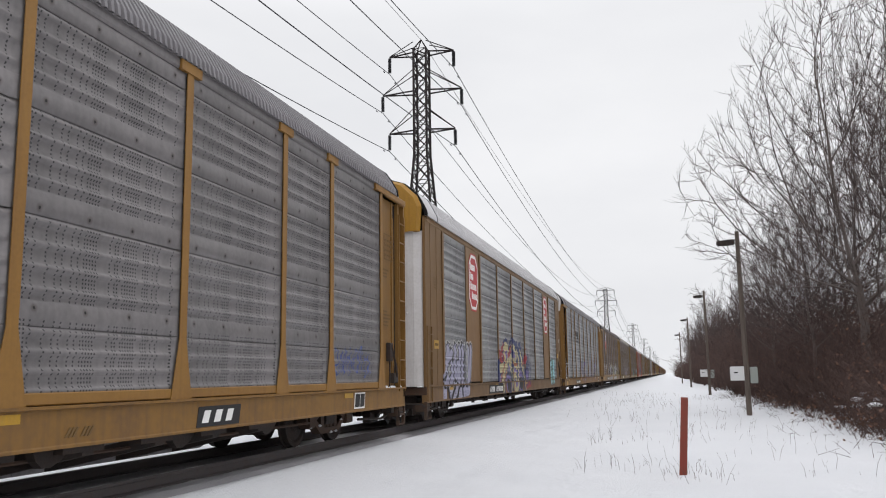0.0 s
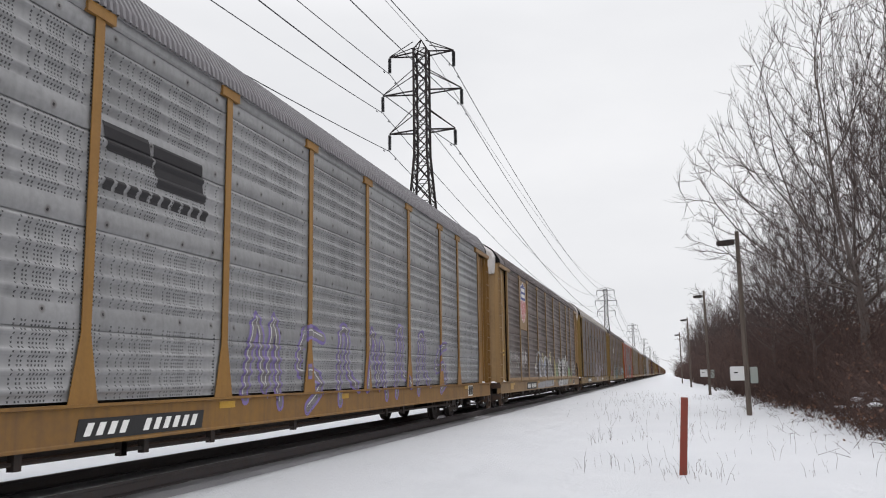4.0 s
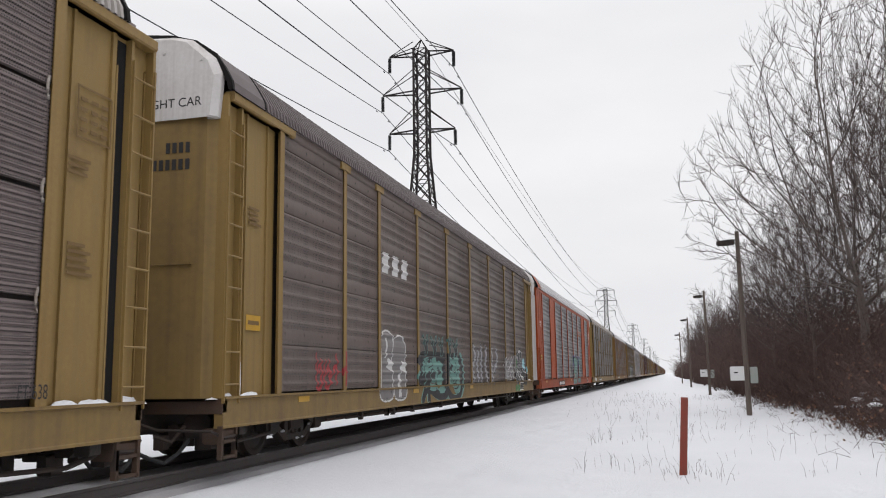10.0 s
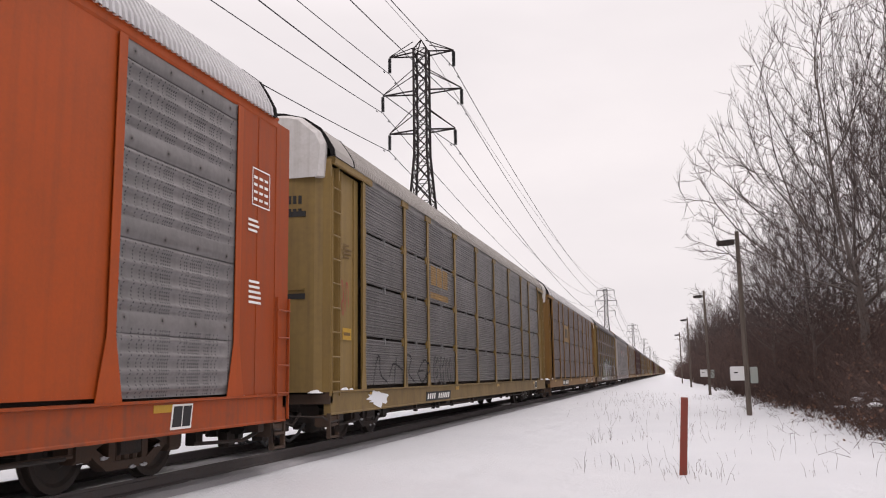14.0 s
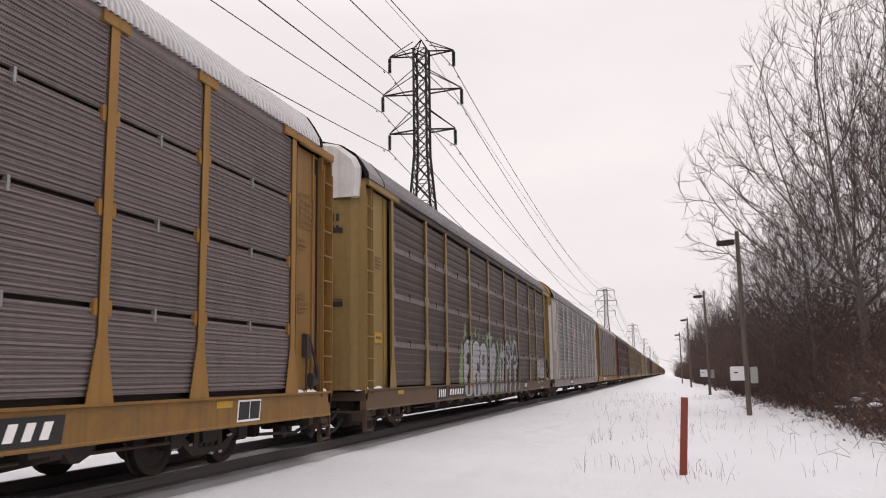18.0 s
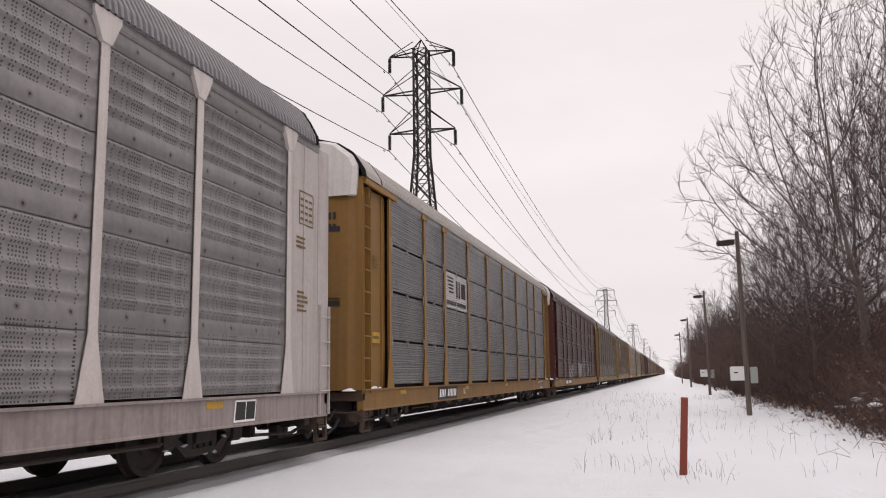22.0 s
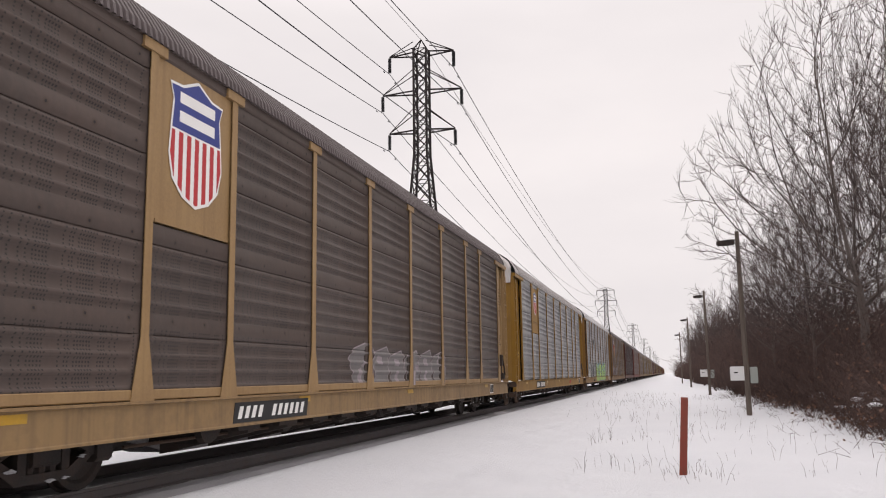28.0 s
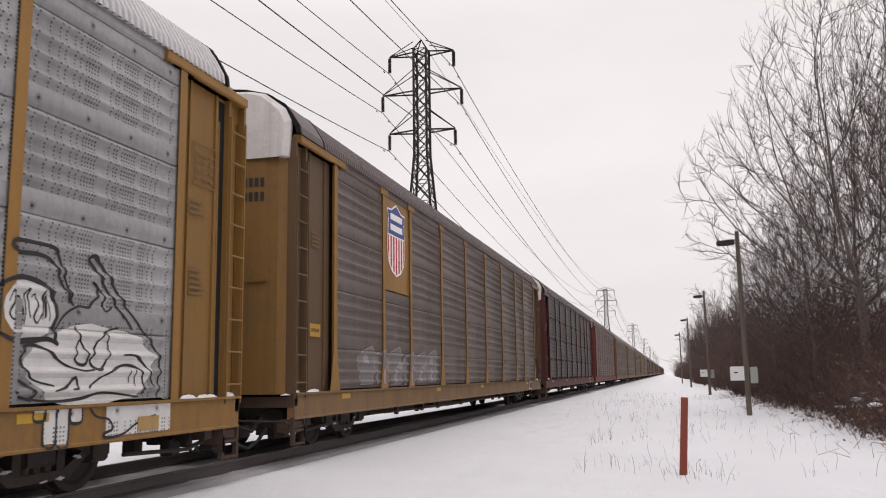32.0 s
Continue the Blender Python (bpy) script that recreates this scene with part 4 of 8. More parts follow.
        if near:
            tagged(part("snow_crust", shared(f"snow_crust_{index % 3}_{s}", lambda: crust_geo(index % 3 + 3 * s)), snow_dirty, truck), "ragged snow frozen to the truck side", kind="stuff")
        for d in (-0.89, 0.89):
            w = part("wheelset", shared("wheelset", wheelset_geo), steel_dark, truck, at=(0, d, WHEEL_R))
            if near:
                wheelsets.append((w, d, index))
    cars.append((index, car))
    return car


def spec(label, paint_, panel, style, post, roof, **more):
    return dict(label=label, paint=paint_, panel=panel, style=style, post=post, roof=roof, **more)


CARS = [
    spec("yellow autorack car with punched grey side sheets", "yellow", "grey", "punched", "flare", "grey_roof", belly="deep", ledge=True),
    spec("tan autorack car with red octagon heralds and purple graffiti", "tan", "galvanised", "punched", "plain", "white_roof", wide_ends=True, solid={1: 0, 7: 0}, cap="none", door=True, hood="bright_yellow"),
    spec("yellow autorack car with bright galvanised side sheets", "yellow", "galvanised", "punched", "flare", "grey_roof", streak=True),
    spec("buff autorack car with dusty brown sheets and a striped shield herald", "cream", "dusty", "punched", "short", "brown_roof", solid={1: 2}, belly="deep", ledge=True),
    spec("olive yellow autorack car with slotted grey sheets and pink graffiti", "olive", "slate", "slotted", "plain", "tan_roof", cap="none", pale_brackets=True, belly="deep", dull_rail=True),
    spec("olive yellow autorack car with dusty sheets and green graffiti", "olive", "dusty", "punched", "plain", "brown_roof", streak=True),
    spec("orange autorack car with pale grey sheets and teal graffiti", "orange", "grey", "punched", "flare", "white_roof", arch="orange", wide_ends=True, solid={1: 0, 7: 0}, cap="none", door=True),
    spec("olive yellow autorack car with slotted grey sheets and black graffiti", "olive", "grey", "slotted", "short", "tan_roof"),
    spec("yellow autorack car with slotted grey sheets and a yellow herald board", "yellow", "slate", "slotted", "flare", "white_roof", belly="deep"),
    spec("olive yellow autorack car with brown banded sheets and silver graffiti", "olive", "umber", "banded", "flare", "grey_roof", sill="rusty", cap="none", pale_brackets=True, belly="deep", dull_rail=True),
    spec("white autorack car with bare galvanised sheets and small red heralds", "white", "grey", "punched", "flare", "grey_roof", sill="dull_white", wide_ends=True, cap="gusset", hood="bright_yellow", door=True),
    spec("yellow autorack car with slotted grey sheets and a white herald board", "yellow", "silver", "slotted", "flare", "tan_roof", pale_brackets=True, belly="deep"),
    spec("maroon autorack car with dark ribbed sheets on a yellow sill", "maroon", "wine", "waved", "flare", "brown_roof", sill="yellow", pale_brackets=True, belly="plain"),
    spec("olive yellow autorack car with slotted grey sheets", "olive", "dusty", "slotted", "flare", "grey_roof", pale_brackets=True),
    spec("buff autorack car with dark sheets and a striped shield herald", "cream", "brown", "punched", "flare", "brown_roof", solid={1: 2}, shift=-0.18, belly="deep", ledge=True),
    spec("bright yellow autorack car with clean pale sheets and a shield herald", "bright_yellow", "pale", "punched", "flare", "pale_roof", solid={1: 2}, belly="plain"),
    spec("yellow autorack car with pale sheets and blue and green graffiti", "yellow", "pale", "punched", "plain", "white_roof"),
    spec("yellow autorack car with dusty brown sheets and a shield herald", "yellow", "dusty", "punched", "flare", "brown_roof", solid={1: 2}, ends="rusty", sill="tan"),
    spec("maroon autorack car with dark ribbed sheets", "maroon", "dark", "waved", "flare", "brown_roof"),
    spec("red autorack car with dark sheets", "red", "dusty", "punched", "plain", "brown_roof"),
]
FAR = [("tan", "slate", "slotted"), ("olive", "dusty", "punched"), ("maroon", "brown", "slotted"), ("tan", "dusty", "punched"), ("maroon", "dusty", "punched"),
       ("olive", "slate", "slotted"), ("red", "dusty", "punched"), ("tan", "dusty", "slotted")]
rng = random.Random(4)
while len(CARS) < 50:
    p, s, st = rng.choice(FAR)
    CARS.append(spec(f"distant {p.replace('_', ' ')} autorack car of the freight train", p, s, st, "plain", rng.choice(("brown_roof", "grey_roof")), cap="none", plates=False))
RISES = [1.08, 1.22, 1.09, 0.97, 1.15, 1.1, 1.18, 1.06, 1.1, 1.0, 1.18, 1.0, 1.11, 1.09, 0.97, 1.06, 1.11, 1.02, 1.09, 1.09]
for i, one in enumerate(CARS):
    one["rise"] = RISES[i] if i < len(RISES) else 1.08
    autorack(i, one)
autorack(-1, CARS[13])


# ---- painted marks, heralds and graffiti on the cars ----
near_car = dict(cars)
def tint(name, colour, holes=1, rough=0.55):
    return surface(name, colour, rough, 0, 0.14, 2.5, 18, tuple(0.45 * c + 0.02 for c in colour), 0.35, 0.05, 0.1, holes=holes)


SPRAY = {"silver": (0.32, 0.315, 0.33), "white": (0.56, 0.55, 0.54), "black": (0.020, 0.018, 0.020), "teal": (0.14, 0.28, 0.245), "green": (0.19, 0.26, 0.12), "lime": (0.34, 0.52, 0.10),
         "leaf": (0.05, 0.20, 0.05), "purple": (0.20, 0.15, 0.36), "cream": (0.50, 0.44, 0.24), "red": (0.32, 0.035, 0.04), "blue": (0.06, 0.10, 0.34), "navy": (0.035, 0.045, 0.14),
         "sky": (0.30, 0.56, 0.62), "pink": (0.32, 0.27, 0.285), "ghost": (0.175, 0.16, 0.158), "lilac": (0.36, 0.35, 0.46), "steel": (0.34, 0.36, 0.44), "rust": (0.34, 0.12, 0.05)}
spray = {(k, h): tint(f"{k}_spray_paint", c, h) for k, c in SPRAY.items() for h in (0, 1)}


def rib_table(style):
    zs, xs = [], []
    for r in range(4):
        for z, x in rib_profile(style, 0.0, Z_ROWS[r + 1] - Z_ROWS[r]):
            zs.append(Z_ROWS[r] + z + 1e-5 * len(zs))
            xs.append(x)
        if style == "banded":
            zs += [Z_ROWS[r + 1] - 0.13, Z_ROWS[r + 1] - 0.005]
            xs += [0.036, 0.036]
    return zs, xs


RIBS = {s: rib_table(s) for s in ("punched", "slotted", "waved", "banded")}


def drape(pieces, style, solid):
    """Lays flat outlines of (u, z, lift) on the car's side: over sheets, posts and sill."""
    bm = bmesh.new()
    lo, hi, ua, ub = 9, 0, 99, 0
    for pts in pieces:
        pts = [(p[0], max(p[1], Z_SILL0 + 0.006), p[2]) for p in pts]
        vs = [bm.verts.new((p[2], p[0], p[1])) for p in pts]
        bm.faces.new(vs)
        for p in pts:
            lo, hi, ua, ub = min(lo, p[1]), max(hi, p[1]), min(ua, p[0]), max(ub, p[0])
    zs, xs = RIBS[style]
    cuts = [((0, 0, z), (0, 0, 1)) for z in zs + [Z_SILL1 + 0.005] if lo < z < hi]
    for u in POSTS:
        cuts += [((0, e, 0), (0, 1, 0)) for e in (u - 0.076, u + 0.076) if ua < e < ub]
    for co, no in cuts:
        bmesh.ops.bisect_plane(bm, geom=bm.verts[:] + bm.edges[:] + bm.faces[:], plane_co=co, plane_no=no, dist=1e-4)
    g = Geo()
    spot = {}
    bm.verts.index_update()
    bm.faces.index_update()
    for f in bm.faces:
        c = f.calc_center_median()
        if c.z < Z_SILL1 + 0.005:
            fx = lambda z: SIDE - 0.03 if Z_SILL0 + 0.04 < c.z < Z_SILL1 - 0.04 else SIDE - 0.018
        elif any(abs(c.y - u) < 0.077 for u in POSTS):
            fx = lambda z: SIDE
        elif c.y < POSTS[0] or c.y > POSTS[-1]:
            fx = lambda z: SIDE - 0.088
        elif any(POSTS[b] < c.y < POSTS[b + 1] and c.z > Z_ROWS[solid[b]] for b in solid):
            fx = lambda z: SIDE - 0.03
        else:
            fx = lambda z: INSET + max(0.0, float(np.interp(z, zs, xs)))
        vs = [(fx(v.co.z) + v.co.x, v.co.y - HALF, v.co.z) for v in f.verts]
        spot[f.index] = {v.index: p for v, p in zip(f.verts, vs)}
        g.add(vs, [tuple(range(len(vs)))])
    for e in bm.edges:                                       # the paint also covers the steps at posts and sill
        if len(e.link_faces) == 2:
            fa, fb = (spot[f.index] for f in e.link_faces)
            i, j = e.verts[0].index, e.verts[1].index
            if abs(fa[i][0] - fb[i][0]) > 2e-5 or abs(fa[j][0] - fb[j][0]) > 2e-5:
                g.add([fa[i], fa[j], fb[j], fb[i]], [(0, 1, 2, 3)])
    bm.free()
    me = bpy.data.meshes.new("mark")
    me.from_pydata(g.v, [], g.f)
    bm = bmesh.new()
    bm.from_mesh(me)
    bmesh.ops.remove_doubles(bm, verts=bm.verts[:], dist=1e-5)
    bm.to_mesh(me)
    bm.free()
    me.update()
    flip = sum(p.normal.x for p in me.polygons) < 0
    if flip:
        me.flip_normals()
    return me


def smooth_line(pts, closed=False, n=5):
    """Catmull-Rom through the points."""
    if len(pts) < 3:
        return pts
    out = []
    m = len(pts)
    for i in range(m if closed else m - 1):
        p0, p1, p2, p3 = (pts[(i + k) % m] if closed else pts[max(0, min(m - 1, i + k))] for k in (-1, 0, 1, 2))
        for k in range(n):
            t = k / n
            out.append(tuple(0.5 * (2 * b + (c - a) * t + (2 * a - 5 * b + 4 * c - d) * t * t + (3 * b - a - 3 * c + d) * t ** 3) for a, b, c, d in zip(p0, p1, p2, p3)))
    out.append(pts[0] if closed else pts[-1])
    return out


def ribbon(pts, w, lift, taper=False):
    """Quads along a line in (u, z)."""
    left, right = [], []
    m = len(pts)
    for i, p in enumerate(pts):
        a, b = pts[max(0, i - 1)], pts[min(m - 1, i + 1)]
        d = math.hypot(b[0] - a[0], b[1] - a[1]) or 1
        nx_, nz_ = -(b[1] - a[1]) / d, (b[0] - a[0]) / d
        k = w / 2 * (1 - 0.5 * abs(2 * i / (m - 1) - 1) if taper else 1)
        left.append((p[0] + nx_ * k, p[1] + nz_ * k, lift))
        right.append((p[0] - nx_ * k, p[1] - nz_ * k, lift))
    quads = [[left[i], left[i + 1], right[i + 1], right[i]] for i in range(m - 1)]
    if not taper and w > 0.1:                                # round ends
        for p, q in ((pts[0], pts[1]), (pts[-1], pts[-2])):
            a = math.atan2(p[1] - q[1], p[0] - q[0])
            quads.append([(p[0] + w / 2 * math.cos(a + f), p[1] + w / 2 * math.sin(a + f), lift) for f in (-1.571, -1.05, -0.52, 0.0, 0.52, 1.05, 1.571)])
    return quads


STROKES = [                                                  # loops, hooks and zigzags of illegible tags
    [[(0.1, 0), (0.2, 0.9), (0.55, 1.0), (0.5, 0.4), (0.9, 0.1)]], [[(0.0, 0.7), (0.4, 1.0), (0.7, 0.6), (0.2, 0.3), (0.6, 0.0), (1.0, 0.4)]],
    [[(0.2, 1.0), (0.1, 0.2), (0.5, 0.0), (0.8, 0.5), (0.5, 0.8), (0.3, 0.5)], [(0.7, 0.9), (0.95, 0.1)]], [[(0.0, 0.1), (0.3, 1.0), (0.5, 0.15), (0.75, 0.95), (1.0, 0.0)]],
    [[(0.05, 0.4), (0.5, 0.95), (0.95, 0.5), (0.5, 0.05), (0.15, 0.5), (0.6, 0.6)]], [[(0.1, 0.95), (0.25, 0.0)], [(0.1, 0.5), (0.6, 0.7), (0.9, 1.0), (0.8, 0.2), (1.0, 0.0)]],
    [[(0.9, 0.9), (0.3, 0.85), (0.1, 0.4), (0.6, 0.45), (0.9, 0.2), (0.4, 0.0)]], [[(0.5, 1.05), (0.45, -0.05)], [(0.0, 0.3), (0.4, 0.6), (1.0, 0.35)]]]


def lettering(n, u0, u1, z0, z1, seed, jitter=0.06, slant=0.0, gap=0.12, curl=0.0):
    """Skeleton lines of n illegible hand-painted signs in a box."""
    rnd = random.Random(seed)
    cw = (u1 - u0) / n
    lines = []
    for i in range(n):
        dz = rnd.uniform(-0.06, 0.06) * (z1 - z0)
        letter = []
        for st in rnd.choice(STROKES):
            pts = []
            for x, y in st:
                x2, y2 = x + rnd.uniform(-jitter, jitter), y + rnd.uniform(-jitter, jitter)
                pts.append((u0 + cw * (i + gap / 2 + (1 - gap) * x2) + slant * y2 * (z1 - z0), z0 + dz + (z1 - z0) * y2))
            if len(pts) == 2 and curl:
                mid = ((pts[0][0] + pts[1][0]) / 2 + rnd.uniform(-curl, curl), (pts[0][1] + pts[1][1]) / 2)
                pts = [pts[0], mid, pts[1]]
            letter.append(smooth_line(pts))
        lines.append(letter)
    return lines


def paint_lines(car, c, lines, width, colour, lift, name="graffiti", label="", taper=False):
    h = 1 if c["style"] == "punched" else 0
    if lines and isinstance(lines[0][0], tuple):
        lines = [lines]
    k = 0
    for letter in lines:
        pieces = []
        for ln in letter:
            pieces += ribbon(ln, width, lift + 0.00008 * k, taper)
            k += 1
        part(name, drape(pieces, c["style"], c.get("solid", {})), spray[colour, h], car, label)


def paint_patch(car, c, outlines, colour, lift, name="graffiti", label="", material=None, step=1):
    h = 1 if c["style"] == "punched" else 0
    ob = None
    for g in range(0, len(outlines), step):
        pieces = [[(u, z, lift + 0.0003 * (g // step)) for u, z in o] for o in outlines[g:g + step]]
        ob = part(name, drape(pieces, c["style"], c.get("solid", {})), material or spray[colour, h], car, label)
    return ob


def blob(cu, cz, ru, rz, seed, n=18, rough=0.2):
    rnd = random.Random(seed)
    return [(cu + ru * math.cos(6.283 * k / n) * rnd.uniform(1 - rough, 1 + rough), cz + rz * math.sin(6.283 * k / n) * rnd.uniform(1 - rough, 1 + rough)) for k in range(n)]


def fans(outline):
    """Splits a star-shaped outline into triangles round its middle."""
    cu, cz = sum(p[0] for p in outline) / len(outline), sum(p[1] for p in outline) / len(outline)
    return [[(cu, cz), outline[k], outline[(k + 1) % len(outline)]] for k in range(len(outline))]


def throw_up(k, n, u0, u1, z0, z1, fill, line, weight, seed, label, shine="", halo="", rim=0.11, **more):
    """A piece: halo behind, heavy outline, fill, thin highlights."""
    car, c = near_car[k], CARS[k]
    lines = lettering(n, u0 + weight / 2, u1 - weight / 2, z0 + weight / 2, z1 - weight / 2, seed, **more)
    if halo:
        rnd = random.Random(seed + 1)
        outs = []
        for i in range(n):
            cu = u0 + (u1 - u0) * (i + 0.5) / n
            o = blob(cu, (z0 + z1) / 2 + 0.05, (u1 - u0) / n * 0.62, (z1 - z0) * rnd.uniform(0.40, 0.55), seed + i, 14, 0.34)
            outs += [[(u, max(0.6, z)) for u, z in t] for t in fans(o)]
        paint_patch(car, c, outs, halo, 0.002, label=f"{halo} spray-painted cloud behind letters", step=14)
    paint_lines(car, c, lines, weight + rim, line, 0.005, label=f"{line} outline of sprayed letters")
    paint_lines(car, c, lines, weight, fill, 0.009, label=label)
    if shine:
        paint_lines(car, c, [[[(u - weight * 0.28, z + weight * 0.2) for u, z in ln] for ln in letter] for letter in lines], 0.022, shine, 0.013, label=f"thin {shine} highlight lines")


def grown(outline, d):
    """The outline pushed out by d from its middle."""
    n = len(outline)
    out = []
    for i in range(n):
        (ax, az), (bx, bz), (cx, cz) = outline[i - 1], outline[i], outline[(i + 1) % n]
        tx, tz = cx - ax, cz - az
        ln = math.hypot(tx, tz) or 1
        out.append((bx + tz / ln * d, bz - tx / ln * d))
    return out


def piece(k, u0, u1, z0, z1, n, fill, line, seed, label, edge_colour="", shine="", top="round", rim=0.07, flames="", dots=""):
    """Fat letters that stand side by side: rim, outline, fill, dark counters and a bright inner line."""
    car, c = near_car[k], CARS[k]
    rnd = random.Random(seed)
    w = (u1 - u0) / n
    if flames:
        spikes = []
        for i in range(n * 3):
            cu = u0 - 0.3 + (u1 - u0 + 0.6) * (i + rnd.uniform(0.2, 0.8)) / (n * 3)
            h = z1 + rnd.uniform(-0.35, 0.4)
            ww = rnd.uniform(0.22, 0.42)
            spikes.append([(cu - ww, z0 + 0.05), (cu + ww, z0 + 0.05), (cu + ww * 0.8, z0 + 0.5 * (h - z0)), (cu + 0.35 * ww, z0 + 0.85 * (h - z0)), (cu + 0.05, h), (cu - 0.4 * ww, z0 + 0.8 * (h - z0)), (cu - ww * 0.9, z0 + 0.45 * (h - z0))])
        paint_patch(car, c, spikes, flames, 0.001, label=f"{flames} sprayed flames behind the letters")
    for i in range(n):
        a, b = u0 + w * i + 0.02 * w, u0 + w * (i + 1) - 0.02 * w
        h0, h1 = z0 + rnd.uniform(0.0, 0.06), z1 - rnd.uniform(0.0, 0.16) * (z1 - z0)
        lean = rnd.uniform(-0.06, 0.12) * w
        mid, hh = (a + b) / 2, h1 - h0
        if top == "round":
            o = [(a + 0.1 * w, h0), (b - 0.08 * w, h0), (b, h0 + 0.3 * hh), (b + lean, h0 + 0.78 * hh), (b - 0.12 * w + lean, h0 + 0.94 * hh), (mid + lean, h1), (a + 0.14 * w + lean, h0 + 0.93 * hh), (a + lean, h0 + 0.74 * hh), (a + 0.02 * w, h0 + 0.3 * hh)]
            o = smooth_line(o, True, 3)[:-1]
        else:
            o = [(a + 0.16 * w, h0), (b - 0.05 * w, h0), (b + 0.05 * w, h0 + 0.4 * hh), (b - 0.1 * w + lean, h0 + 0.72 * hh), (b + lean, h0 + 0.8 * hh), (mid + 0.25 * w + lean, h1), (a + 0.1 * w + lean, h0 + 0.84 * hh), (a - 0.04 * w, h0 + 0.6 * hh), (a + 0.12 * w, h0 + 0.35 * hh)]
        up = 0.0007 * i
        if edge_colour:
            paint_patch(car, c, [grown(o, rim + 0.035)], edge_colour, 0.003 + up * 0.3, label=f"{edge_colour} rim of the sprayed letters")
        paint_patch(car, c, [grown(o, rim)], line, 0.005 + up, label=f"{line} outline of sprayed letters")
        letter = paint_patch(car, c, [o], fill, 0.0054 + up, label=label)
        dark = []
        kind = rnd.choice((0, 1, 2, 3))
        if kind in (0, 2):                                   # an eye in the upper half
            dark.append([(mid - 0.16 * w, h0 + 0.56 * hh), (mid + 0.14 * w, h0 + 0.54 * hh), (mid + 0.18 * w, h0 + 0.74 * hh), (mid - 0.1 * w, h0 + 0.78 * hh)])
        if kind in (1, 2):                                   # a notch from below
            dark.append([(mid - 0.13 * w, h0), (mid + 0.08 * w, h0), (mid + 0.1 * w, h0 + 0.42 * hh), (mid - 0.08 * w, h0 + 0.38 * hh)])
        if kind in (1, 3):                                   # a notch from one side
            dark.append([(b - 0.42 * w, h0 + 0.46 * hh), (b, h0 + 0.38 * hh), (b, h0 + 0.56 * hh), (b - 0.3 * w, h0 + 0.6 * hh)])
        if kind == 3:
            dark.append([(mid - 0.05 * w, h0 + 0.6 * hh), (mid + 0.05 * w, h0 + 0.6 * hh), (mid + 0.1 * w, h0 + 0.9 * hh), (mid, h0 + 0.9 * hh)])
        paint_patch(car, c, dark, line, 0.006 + up, label=f"{line} counters of sprayed letters")
        if shine:
            ln = grown(o, -0.05)
            m = len(ln)
            paint_lines(car, c, [[ln[(j + m // 3) % m] for j in range(m // 2)]], 0.025, shine, 0.0062 + up, label=f"thin {shine} highlight line")
        if dots:
            paint_patch(car, c, [blob(mid + rnd.uniform(-0.25, 0.25) * w, h0 + rnd.uniform(0.2, 0.8) * hh, 0.06 * w + 0.03, 0.05, seed + i * 7 + j, 8, 0.15) for j in range(3)], dots, 0.0064 + up, label=f"{dots} sprayed spots", step=1)


def strokes(k, colour, width, lift, label, *lines):
    """Fat smooth brush strokes, one part for each."""
    paint_lines(near_car[k], CARS[k], [[smooth_line(list(ln))] for ln in lines], width, colour, lift, label=label)


def lettered(k, fill, line, rim, width, label, *lines, edge_colour="", lift=0.005):
    """Letters out of fat strokes: an outer rim, a dark outline and the fill."""
    if edge_colour:
        strokes(k, edge_colour, width + 2 * rim + 0.07, lift - 0.002, f"{edge_colour} rim of the sprayed letters", *lines)
    strokes(k, line, width + 2 * rim, lift, f"{line} outline of sprayed letters", *lines)
    strokes(k, fill, width, lift + 0.0018, label, *lines)


def spots(k, colour, lift, label, *ovals):
    """Round sprayed patches: (u, z, half width, half height)."""
    for n_, (u, z, a, b) in enumerate(ovals):
        paint_patch(near_car[k], CARS[k], [blob(u, z, a, b, 900 + n_, 14, 0.06)], colour, lift + 0.0002 * n_, label=label)


def scribble(k, n, u0, u1, z0, z1, colour, width, seed, label, **more):
    car, c = near_car[k], CARS[k]
    paint_lines(car, c, lettering(n, u0, u1, z0, z1, seed, jitter=0.13, gap=0.05, curl=0.05, **more), width, colour, 0.004, label=label, taper=True)


def box_pts(u0, u1, z0, z1, slant=0.0):
    return [(u0, z0), (u1, z0), (u1 + slant, z1), (u0 + slant, z1)]


def number_plate_bars(k, u0, u1, z0, z1, groups, ground=mark_black, ink=mark_white):
    """A reporting-mark board: a plain patch with one bar for each character."""
    car, c = near_car[k], CARS[k]
    z0, z1 = max(z0, Z_SILL0 + 0.05), min(z1, Z_SILL1 - 0.05)
    plate = None
    if ground:
        plate = part("reporting_board", Geo().slab(box_pts(u0 - HALF, u1 - HALF, z0, z1, 0.05), SIDE - 0.034, SIDE - 0.022), ground, car, "black painted board with white marks")
    n = sum(groups) + 1.2 * (len(groups) - 1)
    cw = (u1 - u0 - 0.2) / n
    x = u0 + 0.12
    for gi in groups:
        for _ in range(gi):
            zz0, zz1 = z0 + (z1 - z0) * 0.2, z1 - (z1 - z0) * 0.2
            part("character_bar", Geo().slab([(a - HALF, b) for a, b in box_pts(x, x + cw * 0.52, zz0, zz1, 0.07)], SIDE - 0.03, SIDE - 0.0175), ink, plate or car)
            x += cw
        x += cw * 1.2


def flat_patch(k, name, outline, mat_, lift, label=""):
    """A patch on a smooth surface: outline in (u, z), at its own distance out."""
    return part(name, Geo().slab([(u - HALF, z) for u, z in outline], lift - 0.004, lift), mat_, near_car[k], label)


